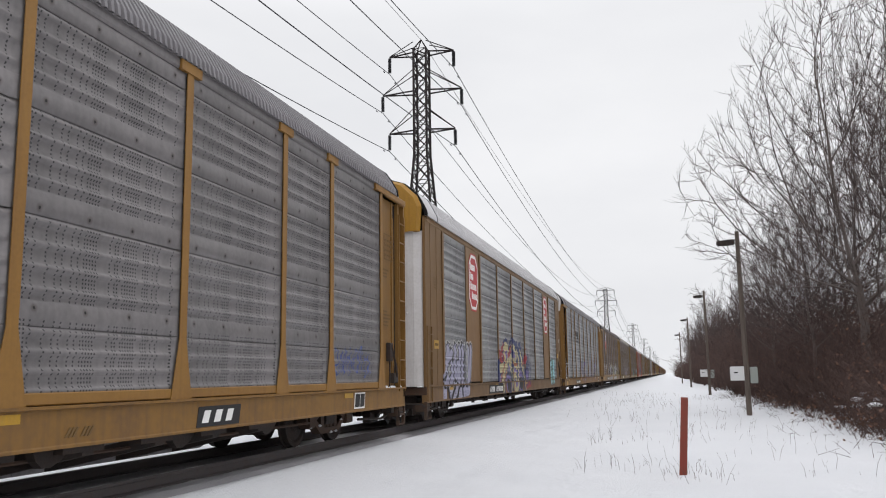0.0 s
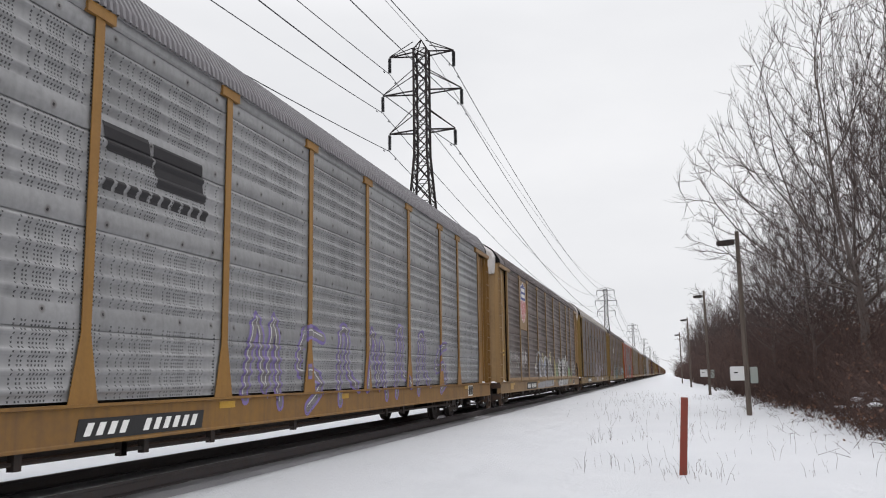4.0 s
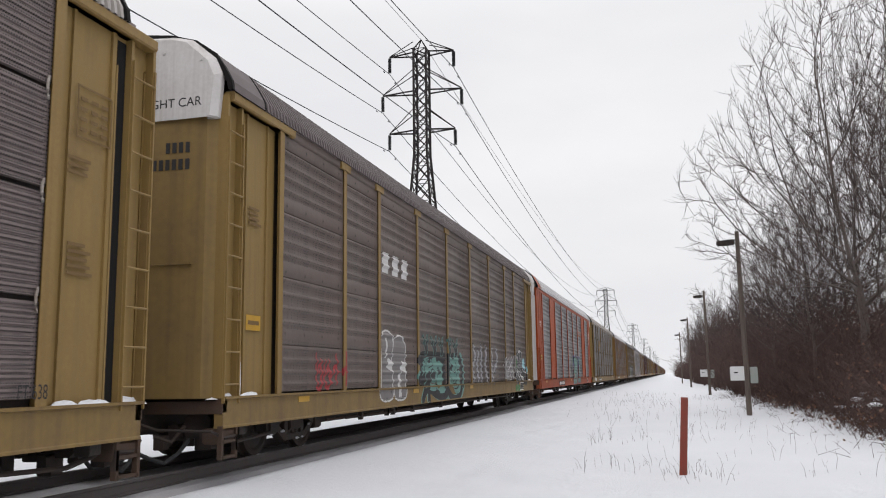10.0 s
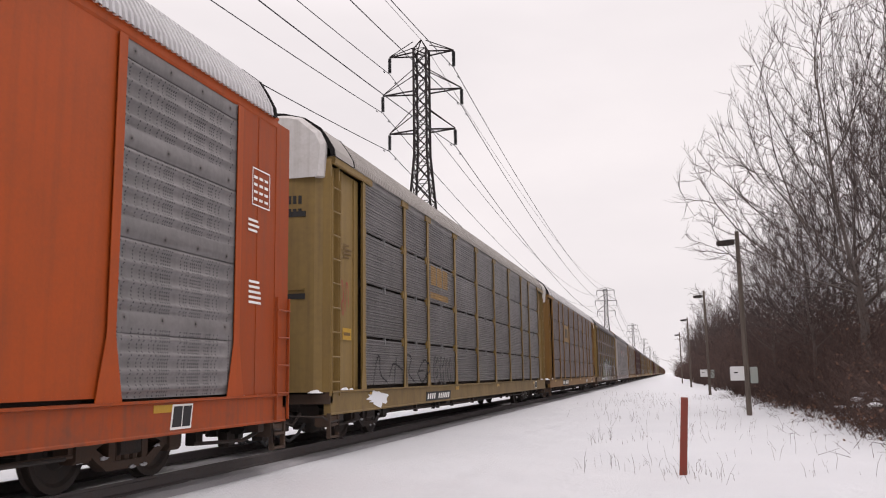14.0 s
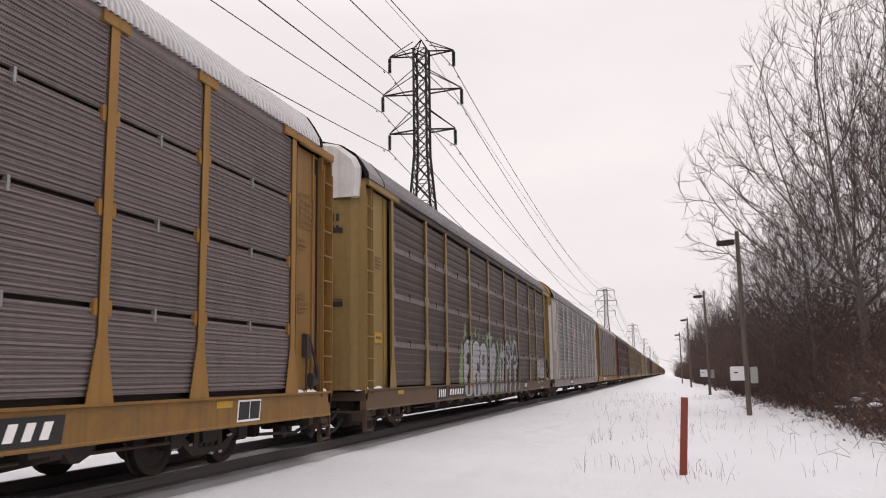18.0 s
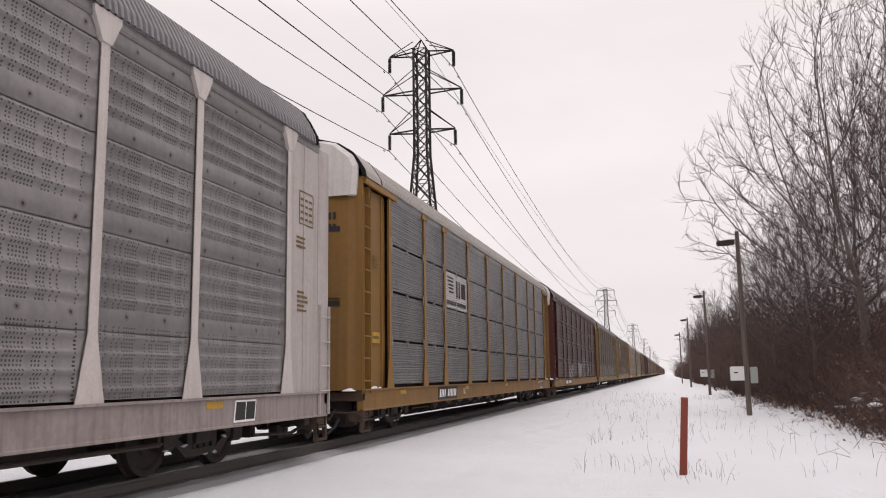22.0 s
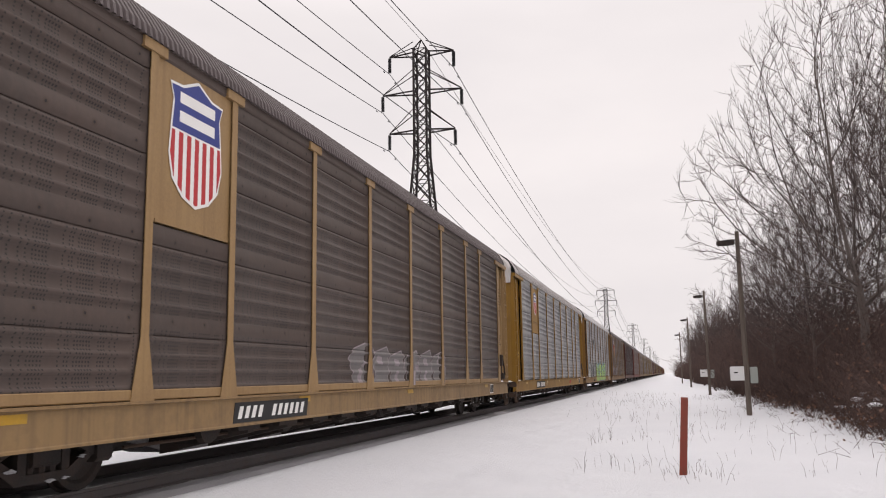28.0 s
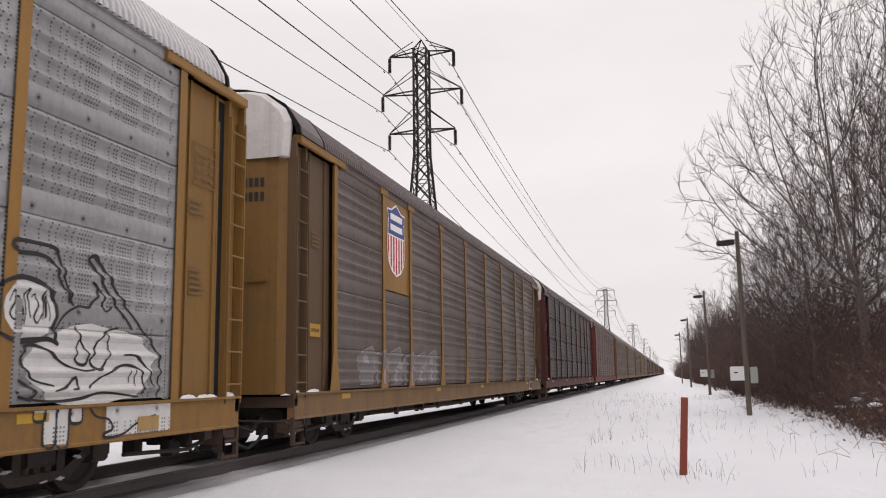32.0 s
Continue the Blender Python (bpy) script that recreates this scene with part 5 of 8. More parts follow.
def ccw(o):
    a = sum(o[i][0] * o[(i + 1) % len(o)][1] - o[(i + 1) % len(o)][0] * o[i][1] for i in range(len(o)))
    return o if a > 0 else list(reversed(o))


def shield(k, u0, u1, z0, z1):
    """Striped shield herald with a plain blue field."""
    def shape(s):
        base = [(0.5, 0), (0.75, 0.06), (0.93, 0.18), (1.0, 0.36), (0.97, 0.6), (0.94, 0.78), (1.0, 0.9), (0.78, 0.91), (0.5, 1.0), (0.22, 0.91), (0.0, 0.9), (0.06, 0.78), (0.03, 0.6), (0.0, 0.36), (0.07, 0.18), (0.25, 0.06)]
        return [(u0 + (u1 - u0) * (0.5 + (x - 0.5) * s), z0 + (z1 - z0) * (0.5 + (y - 0.5) * s)) for x, y in base]
    x = SIDE - 0.026
    base = flat_patch(k, "herald", shape(1.0), mark_white, x, "shield herald with blue field and red stripes")
    inner = shape(0.95)

    def clip(o, zmin, zmax, umin, umax):
        for axis, lim, keep in ((1, zmin, 1), (1, zmax, -1), (0, umin, 1), (0, umax, -1)):
            res = []
            for i in range(len(o)):
                p, q = o[i], o[(i + 1) % len(o)]
                a, b = keep * (p[axis] - lim), keep * (q[axis] - lim)
                if a >= 0:
                    res.append(p)
                if a * b < 0:
                    f = a / (a - b)
                    res.append((p[0] + f * (q[0] - p[0]), p[1] + f * (q[1] - p[1])))
            o = res
        return o
    zm = z0 + 0.56 * (z1 - z0)
    field = [(u - HALF, z) for u, z in clip(inner, zm, 9, -9, 99)]
    part("blue_field", Geo().slab(field, x, x + 0.004), mark_blue, base, "plain blue field")
    for row in (0.60, 0.745):
        part("word_bar", Geo().slab([(a - HALF, b) for a, b in box_pts(u0 + 0.17 * (u1 - u0), u1 - 0.17 * (u1 - u0), z0 + (row + 0.02) * (z1 - z0), z0 + (row + 0.105) * (z1 - z0))], x + 0.004, x + 0.007), mark_white, base)
    n = 13
    w = (u1 - u0) * 0.95 / n
    for i in range(0, n, 2):
        a = u0 + 0.025 * (u1 - u0) + i * w
        o = clip(inner, 0, zm - 0.03, a, a + w)
        if len(o) > 2:
            part("stripe", Geo().slab([(u - HALF, z) for u, z in o], x, x + 0.004), mark_red, base)


def octagon(k, u0, u1, z0, z1, flat_=True):
    def shape(s):
        base = [(0.25, 0), (0.75, 0), (1, 0.18), (1, 0.82), (0.75, 1), (0.25, 1), (0, 0.82), (0, 0.18)]
        return [(u0 + (u1 - u0) * (0.5 + (a - 0.5) * s), z0 + (z1 - z0) * (0.5 + (b - 0.5) * s)) for a, b in base]
    x = SIDE - 0.026
    car = near_car[k]
    base = flat_patch(k, "herald", shape(1.0), mark_red, x, "red octagon herald with a white rim")
    rim = Geo()
    a, b = shape(0.94), shape(0.84)
    for i in range(8):
        j = (i + 1) % 8
        rim.slab([(p[0] - HALF, p[1]) for p in ccw([a[i], a[j], b[j], b[i]])], x, x + 0.003)
    part("rim", rim, mark_white, base)
    for r, (f0, f1) in enumerate(((0.17, 0.66), (0.17, 0.48), (0.17, 0.82), (0.30, 0.86))):
        zz = z1 - (z1 - z0) * (0.30 + 0.165 * r)
        g = Geo()
        m = 6
        for i in range(m):
            ua = u0 + (u1 - u0) * (f0 + (f1 - f0) * i / m)
            g.slab([(p - HALF, q) for p, q in box_pts(ua, ua + (u1 - u0) * (f1 - f0) / m * 0.78, zz, zz + (z1 - z0) * (0.13 if i == 0 else 0.10))], x, x + 0.003)
        part("word_bars", g, mark_white, base)


def stencil_board(k, u0, u1):
    car = near_car[k]
    o = box_pts(u0, u1, Z_SILL0 + 0.06, Z_SILL1 - 0.06, 0.04)
    b = flat_patch(k, "stencil_board", o, mark_white, SIDE - 0.022, "black data board with a white frame")
    i0 = [(u0 + 0.03, o[0][1] + 0.03), (u1 - 0.03, o[0][1] + 0.03), (u1 + 0.01, o[2][1] - 0.025), (u0 + 0.07, o[2][1] - 0.025)]
    part("data_field", Geo().slab([(u - HALF, z) for u, z in i0], SIDE - 0.022, SIDE - 0.018), mark_black, b)
    part("divider", Geo().slab([(u - HALF, z) for u, z in box_pts((u0 + u1) / 2, (u0 + u1) / 2 + 0.012, o[0][1] + 0.03, o[2][1] - 0.025, 0.03)], SIDE - 0.018, SIDE - 0.0155), mark_white, b)


def text_mesh(body, height):
    cu = bpy.data.curves.new("text", "FONT")
    cu.body = body
    cu.size = height / 0.7
    ob = bpy.data.objects.new("text", cu)
    scene.collection.objects.link(ob)
    me = bpy.data.meshes.new_from_object(ob.evaluated_get(bpy.context.evaluated_depsgraph_get()))
    bpy.data.objects.remove(ob)
    return me


def written(k, body, u0, u1, z0, z1, mat_, x, name="lettering", parent=None):
    me = text_mesh(body, z1 - z0)
    w = max(v.co.x for v in me.vertices) or 1
    for v in me.vertices:
        a, b = v.co.x, v.co.y
        v.co = (x, u0 - HALF + a * (u1 - u0) / w, z0 + b)
    me.materials.clear()
    return part(name, me, mat_, parent or near_car[k])


def written_end(k, body, x1, z0, height, mat_, y, name="lettering"):
    """Words on the leading end of a car, ending at x1."""
    me = text_mesh(body, height)
    w = max(v.co.x for v in me.vertices)
    for v in me.vertices:
        v.co = (x1 - w + v.co.x, y - HALF, z0 + v.co.y)
    me.materials.clear()
    return part(name, me, mat_, near_car[k])


# marks that every near car carries
for k in range(0, 19):
    c = CARS[k]
    rnd = random.Random(100 + k)
    for u in (rnd.uniform(2.8, 3.4), rnd.uniform(9.3, 10.5), rnd.uniform(14, 16), rnd.uniform(23.6, 24.3)):
        flat_patch(k, "reflector", box_pts(u, u + 0.42, 0.84, 0.93), mark_yellow, SIDE - 0.024)
    if k not in (1, 16):
        stencil_board(k, 24.62 + rnd.uniform(-0.3, 0.05), 25.15 + rnd.uniform(-0.1, 0.1))
    wide = c.get("wide_ends")
    ex = SIDE - 0.018 if wide else SIDE - 0.085
    low = 0.42 if k == 12 else 0.0
    warn = flat_patch(k, "warning_plate", box_pts(1.62, 2.06, 1.92 - low, 2.14 - low), mark_yellow, ex, "yellow warning plate")
    part("plate_bar", Geo().slab([(u - HALF, z) for u, z in box_pts(1.67, 2.01, 2.0 - low, 2.06 - low)], ex, ex + 0.003), mark_brown, warn)
    ink = mark_white if c["paint"] in ("maroon", "orange", "red") else mark_brown
    for ua, za, n in ((1.66, 3.7, 4), (PITCH - 2.2, 2.6, 5), (PITCH - 2.25, 3.5, 3)):
        g = Geo()
        for i in range(n):
            g.slab([(u - HALF, z) for u, z in box_pts(ua, ua + rnd.uniform(0.25, 0.42), za - 0.075 * i, za - 0.075 * i + 0.035)], ex - 0.004, ex)
        part("stencil_lines", g, ink, near_car[k], "small lines of stencilled data")
    if not c.get("door"):                                    # marks on the leading end door, one bar for each character
        dark_door = c["paint"] in ("maroon", "red")
        for row, n in ((4.36, 4), (4.12, 6)):
            for i in range(n):
                xa = 1.02 - 0.10 * i
                ya = float(np.interp(xa - 0.03, (0.0, 0.5, 0.95, 1.22), (0.725, 0.735, 0.755, 0.80))) - HALF
                part("character_bar", Geo().box(xa - 0.06, xa, ya - 0.012, ya + 0.03, row, row + 0.15), mark_white if dark_door else mark_black, near_car[k])
    g = Geo()
    a, b, z0, z1 = PITCH - 2.15, PITCH - 1.6, 3.75, 4.3
    for o in (box_pts(a, b, z0, z0 + 0.02), box_pts(a, b, z1, z1 + 0.02), box_pts(a, a + 0.015, z0, z1), box_pts(b, b + 0.015, z0, z1)):
        g.slab([(u - HALF, z) for u, z in o], ex - 0.004, ex)
    for i in range(4):
        for j in range(3):
            g.slab([(u - HALF, z) for u, z in box_pts(a + 0.05 + 0.17 * j, a + 0.16 + 0.17 * j, z0 + 0.08 + 0.11 * i, z0 + 0.12 + 0.11 * i)], ex - 0.004, ex)
    part("capacity_table", g, ink, near_car[k], "stencilled table in a thin frame")

# car by car
for k in (2, 5):
    written_end(k, "FREIGHT CAR", 1.22, Z_EAVE - 0.26, 0.13, mark_black, 0.697)
written(4, "FT 638", 25.82, 26.22, 1.06, 1.20, mark_black, SIDE + 0.003)
flat_patch(1, "warning_plate", box_pts(26.37, 26.87, 2.08, 2.33), mark_yellow, SIDE - 0.02, "yellow warning plate")
written(1, "BI", PITCH - 1.46, PITCH - 1.18, 2.92, 3.16, mark_white, SIDE - 0.026)
scribble(0, 6, 23.6, 25.5, 1.25, 1.75, "blue", 0.035, 1, "thin blue sprayed tag")
number_plate_bars(0, 19.0, 20.1, 0.62, 0.88, [3])
number_plate_bars(0, 16.45, 17.05, 0.64, 0.80, [3, 3], None, mark_brown)
octagon(1, 5.72, 7.0, 3.2, 5.0)
octagon(1, 21.7, 23.0, 3.2, 5.0)
number_plate_bars(1, 8.45, 10.9, 0.57, 0.9, [4, 6])
lettered(1, "lilac", "black", 0.075, 0.26, "pale lilac sprayed letter",
         [(3.13, 1.97), (2.97, 1.78), (2.99, 1.57), (2.90, 1.36)],
         [(3.46, 1.83), (3.26, 1.73), (3.09, 1.68)],
         [(3.54, 1.52), (3.60, 1.18), (3.42, 1.08)],
         [(3.91, 1.99), (3.88, 1.60), (3.97, 1.22)],
         [(4.23, 1.53), (4.24, 1.17)],
         [(4.44, 2.00), (4.43, 1.62), (4.42, 1.09)],
         [(4.80, 2.03), (4.79, 1.63), (4.79, 1.08)],
         [(5.25, 1.99), (5.19, 1.59), (5.23, 1.07)],
         [(5.78, 2.02), (5.68, 1.61), (5.53, 1.11)], edge_colour="white")
strokes(1, "lilac", 0.42, 0.0045, "lilac sprayed feet of the letters",
         [(2.66, 1.16), (2.97, 1.09), (3.37, 0.90)],
         [(3.38, 0.75), (4.13, 0.79), (5.41, 0.85)],
         [(3.37, 1.01), (4.12, 0.98), (5.41, 0.94)])
strokes(1, "black", 0.13, 0.0088, "black sprayed slanting shadow",
         [(2.62, 0.93), (2.82, 0.95), (3.04, 0.84), (3.17, 0.60)],
         [(3.79, 0.92), (3.50, 0.71), (3.34, 0.60)],
         [(4.26, 0.94), (4.07, 0.68), (3.91, 0.61)],
         [(4.65, 0.92), (4.69, 0.60)],
         [(2.54, 1.13), (2.83, 1.26)])
paint_patch(near_car[1], CARS[1], [[(2.5, 0.62), (2.86, 0.62), (2.86, 1.3), (2.5, 1.1)]], "lilac", 0.002, label="lilac sprayed foot")
strokes(1, "navy", 0.62, 0.003, "dark blue sprayed shadow behind the letters",
         [(10.19, 1.51), (10.71, 1.52), (11.31, 1.64)],
         [(11.00, 0.62), (11.04, 1.03), (11.70, 1.55), (12.10, 2.02), (11.65, 2.28), (11.33, 2.00), (11.52, 1.69)],
         [(12.31, 1.83), (12.98, 1.17), (13.64, 0.60)],
         [(12.64, 1.89), (12.76, 2.31), (13.46, 2.29), (13.91, 1.92), (14.11, 1.47)],
         [(13.98, 2.24), (14.38, 1.61), (14.15, 0.70)],
         [(14.75, 2.25), (15.43, 1.34), (16.04, 0.61)],
         [(12.10, 1.07), (12.19, 0.60)],
         [(10.30, 1.14), (10.42, 0.77)],
         [(14.69, 1.24), (14.82, 0.60)],
         [(16.13, 1.50), (16.53, 1.02)])
spots(1, "purple", 0.0056, "purple sprayed patch", (11.67, 2.00, 0.29, 0.20), (12.08, 0.88, 0.53, 0.35), (13.44, 2.00, 0.33, 0.12), (14.70, 1.01, 0.51, 0.43), (10.35, 1.08, 0.26, 0.22), (12.46, 1.49, 0.33, 0.12), (13.64, 1.38, 0.36, 0.11), (16.53, 1.23, 0.39, 0.21), (13.79, 0.85, 0.26, 0.22))
strokes(1, "cream", 0.32, 0.0075, "cream sprayed letter stroke",
         [(10.98, 0.60), (11.00, 0.96), (11.28, 1.26), (11.82, 1.59), (12.14, 1.94), (11.96, 2.23), (11.54, 2.27), (11.36, 2.03), (11.43, 1.81)],
         [(10.28, 1.47), (10.63, 1.46), (11.10, 1.53)],
         [(12.27, 1.89), (12.59, 1.57), (12.98, 1.17), (13.55, 0.60)])
strokes(1, "cream", 0.22, 0.0077, "cream sprayed letter stroke",
         [(12.75, 1.37), (12.84, 0.97), (12.72, 0.62)],
         [(12.61, 1.91), (12.56, 2.13), (12.84, 2.30), (13.38, 2.26), (13.78, 1.98), (13.57, 1.77)],
         [(12.79, 1.78), (13.25, 1.67), (14.02, 1.52)],
         [(14.03, 2.13), (14.38, 1.66), (14.31, 1.15), (14.06, 0.71)],
         [(14.81, 2.16), (15.09, 1.73), (15.55, 1.24), (15.92, 0.62)],
         [(13.28, 1.17), (13.60, 1.25), (13.86, 1.07)],
         [(13.97, 0.71), (13.63, 0.60)])
strokes(1, "rust", 0.12, 0.0092, "rust-coloured sprayed shading",
         [(10.66, 1.04), (10.92, 1.29), (11.58, 1.69)],
         [(11.39, 0.64), (11.36, 1.02), (11.77, 1.37)],
         [(12.72, 1.75), (13.26, 1.63), (14.06, 1.63)],
         [(12.90, 1.29), (13.14, 0.96), (13.08, 0.60)],
         [(15.81, 0.98), (15.89, 0.62)])
spots(1, "black", 0.0098, "black sprayed oval", (12.11, 0.83, 0.39, 0.26), (14.76, 0.89, 0.38, 0.27), (10.41, 0.86, 0.19, 0.14), (12.86, 0.63, 0.21, 0.11))
strokes(1, "navy", 0.03, 0.0105, "thin dark outline of the letters",
         [(11.24, 1.05), (11.28, 1.26), (11.82, 1.51), (12.36, 1.99)],
         [(11.61, 2.02), (11.76, 2.07), (11.76, 1.95), (11.62, 1.93)],
         [(13.36, 2.00), (13.52, 2.05), (13.48, 1.96)],
         [(14.64, 1.29), (14.84, 1.31), (14.75, 1.19)],
         [(12.75, 2.56), (12.80, 1.41), (12.65, 0.62)],
         [(13.61, 0.99), (13.54, 0.74)])
strokes(1, "red", 0.16, 0.0108, "dark red sprayed flame",
         [(10.26, 2.18), (10.55, 1.90), (10.79, 1.72)],
         [(10.91, 2.07), (11.03, 1.90), (11.22, 1.78)],
         [(10.49, 1.77), (10.65, 1.72), (10.89, 1.71)])
def tongue(k, pts, width, colour, lift, label):
    paint_lines(near_car[k], CARS[k], [smooth_line(pts)], width, colour, lift, label=label, taper=True)


for pts in ([(15.2, 1.6), (15.7, 1.9), (16.25, 2.32)], [(15.3, 1.75), (15.9, 1.8), (16.4, 1.95)], [(10.4, 1.9), (10.9, 2.1), (11.2, 2.4)], [(12.0, 1.9), (12.5, 2.1), (12.7, 2.35)]):
    tongue(1, pts, 0.24, "red", 0.010, "red sprayed flame")
for pts in ([(16.3, 0.75), (16.55, 1.4), (16.6, 2.22)], [(16.6, 0.75), (16.86, 1.4), (16.95, 2.08)], [(17.0, 0.8), (17.3, 1.2), (17.28, 1.5), (17.1, 1.78)]):
    tongue(1, pts, 0.2, "navy", 0.009, "dark blue sprayed flame")
tongue(1, [(16.1, 0.7), (16.7, 0.85), (17.3, 0.8)], 0.3, "red", 0.008, "dark red sprayed swoosh")
tongue(1, [(16.0, 1.15), (16.4, 1.2), (16.75, 1.3)], 0.22, "purple", 0.011, "purple sprayed swoosh")
lettered(1, "sky", "black", 0.05, 0.34, "pale blue sprayed bubble letter",
         [(24.02, 1.76), (23.77, 1.66), (23.78, 1.46), (24.00, 1.31)],
         [(24.05, 1.28), (23.87, 1.13), (23.89, 0.95), (24.08, 0.89)])
lettered(1, "teal", "black", 0.05, 0.36, "green sprayed bubble letter",
         [(24.32, 1.84), (24.40, 1.43), (24.49, 0.90)],
         [(24.54, 1.82), (24.60, 1.37), (24.56, 0.93)], lift=0.0062)
lettered(1, "sky", "black", 0.05, 0.34, "pale blue sprayed bubble letter",
         [(24.96, 1.84), (24.96, 1.44), (25.01, 0.91)],
         [(25.12, 1.78), (25.19, 1.55), (25.08, 1.37)],
         [(25.18, 1.27), (25.22, 1.10)], lift=0.0074)
strokes(1, "black", 0.03, 0.0102, "thin black curls",
         [(24.21, 1.56), (24.34, 1.61), (24.41, 1.55), (24.31, 1.48)],
         [(24.54, 1.69), (24.59, 1.44), (24.64, 1.37)],
         [(24.95, 1.51), (25.09, 1.54), (25.11, 1.46)],
         [(24.04, 1.52), (23.89, 1.50)],
         [(23.69, 1.10), (23.97, 1.06), (24.27, 1.05), (24.98, 1.04)],
         [(25.44, 1.55), (25.48, 1.31)],
         [(25.60, 1.59), (25.64, 1.31)],
         [(25.73, 1.63), (25.72, 1.34)],
         [(25.38, 1.45), (25.85, 1.51)],
         [(23.22, 1.14), (23.33, 1.31), (23.47, 1.14)],
         [(23.19, 1.24), (23.48, 1.22)])
for u0, u1, z0, z1 in ((7.55, 8.4, 3.72, 4.02), (8.5, 9.6, 3.5, 4.0)):
    paint_patch(near_car[2], CARS[2], [box_pts(u0, u1, z0, z1, -0.15)], "black", 0.004, "herald", "faded black herald shapes")
paint_patch(near_car[2], CARS[2], [box_pts(7.5 + 0.22 * i, 7.65 + 0.22 * i, 3.28, 3.42) for i in range(10)], "black", 0.004, "herald", "row of dark bars")
number_plate_bars(2, 7.2, 9.6, 0.59, 0.84, [4, 6])
throw_up(2, 7, 10.4, 22.5, 0.75, 2.2, "ghost", "purple", 0.14, 26, "grey sprayed letters", "white", jitter=0.07, gap=0.3)
scribble(2, 5, 2.1, 2.65, 0.95, 2.1, "white", 0.03, 27, "white dripping tag")
flat_patch(2, "yellow_notice", box_pts(2.0, 2.5, 0.6, 0.82), mark_yellow, SIDE - 0.02, "yellow notice plate")
shield(3, 5.62, 6.86, 3.36, 5.06)
number_plate_bars(3, 6.75, 9.3, 0.58, 0.9, [4, 6])
flat_patch(3, "yellow_patch", box_pts(2.85, 3.45, 0.68, 0.92), mark_yellow, SIDE - 0.02, "yellow paint patch")
scribble(3, 9, 2.95, 5.1, 1.75, 2.1, "white", 0.028, 31, "white handwritten tags")
scribble(3, 8, 2.95, 5.1, 1.25, 1.65, "white", 0.028, 32, "white handwritten tags")
paint_lines(near_car[3], CARS[3], [smooth_line([(2.75, 1.2), (2.95, 1.9), (3.4, 2.2), (3.9, 2.35), (4.4, 2.15), (5.0, 2.1), (5.15, 1.7)])], 0.03, "ghost", 0.004)
scribble(3, 3, 5.5, 6.9, 1.5, 2.3, "white", 0.07, 33, "white sprayed tag")
spots(3, "ghost", 0.002, "dull grey sprayed fill", (10.21, 1.43, 0.45, 0.44), (10.72, 1.66, 0.26, 0.47), (9.58, 1.46, 0.27, 0.26), (11.67, 1.49, 0.35, 0.40), (12.58, 1.55, 0.58, 0.48), (13.89, 1.39, 0.62, 0.44), (14.90, 1.13, 0.36, 0.42))
spots(3, "steel", 0.0032, "blue-grey sprayed fill", (10.21, 1.53, 0.18, 0.24), (10.52, 1.69, 0.17, 0.21), (12.33, 1.72, 0.36, 0.19), (10.81, 1.18, 0.26, 0.15), (12.60, 1.25, 0.25, 0.21))
spots(3, "cream", 0.004, "pale yellow sprayed leaf", (11.76, 1.98, 0.14, 0.29), (9.34, 1.65, 0.17, 0.05), (14.38, 2.10, 0.18, 0.28))
strokes(3, "silver", 0.30, 0.0024, "pale sprayed paint on the sill",
         [(9.92, 0.74), (10.76, 0.74), (12.00, 0.76)],
         [(12.30, 0.79), (13.52, 0.78), (15.28, 0.81)])
strokes(3, "white", 0.085, 0.0056, "white sprayed edge of pointed letters",
         [(9.25, 1.23), (9.49, 1.52), (9.64, 1.88), (10.13, 2.26), (10.50, 1.97), (10.81, 1.70), (11.00, 1.11)],
         [(10.72, 1.24), (11.00, 1.13)],
         [(10.42, 2.26), (10.84, 2.18), (11.24, 1.83), (11.49, 1.49), (11.26, 1.47)],
         [(11.17, 1.92), (11.58, 1.81), (11.96, 1.46), (12.37, 0.91)],
         [(12.01, 1.83), (12.56, 2.08), (13.28, 1.80), (13.69, 1.24)],
         [(13.18, 2.02), (13.88, 1.63), (14.22, 1.14)],
         [(13.82, 1.94), (14.65, 1.60), (15.16, 0.71)],
         [(9.97, 1.66), (9.78, 1.20)],
         [(10.15, 1.95), (10.36, 1.68), (10.44, 1.26)],
         [(9.11, 1.51), (9.40, 1.55), (9.58, 1.42)],
         [(12.14, 1.50), (12.28, 1.17), (12.70, 0.99)],
         [(12.94, 1.25), (13.13, 0.97)])
strokes(3, "black", 0.05, 0.006, "black sprayed crease",
         [(10.13, 2.23), (10.07, 1.67), (9.99, 1.10)],
         [(10.54, 2.16), (11.06, 1.59)],
         [(11.38, 1.72), (11.97, 1.25)],
         [(12.73, 2.00), (12.93, 1.47), (12.82, 1.03)],
         [(10.11, 1.76), (10.24, 1.76)])
spots(3, "green", 0.002, "pale green sprayed leaf", (17.01, 1.61, 0.10, 0.15), (16.98, 0.96, 0.14, 0.16), (17.45, 1.26, 0.13, 0.11), (22.62, 1.39, 0.34, 0.19), (23.60, 1.17, 0.31, 0.30), (20.49, 1.91, 0.12, 0.11))
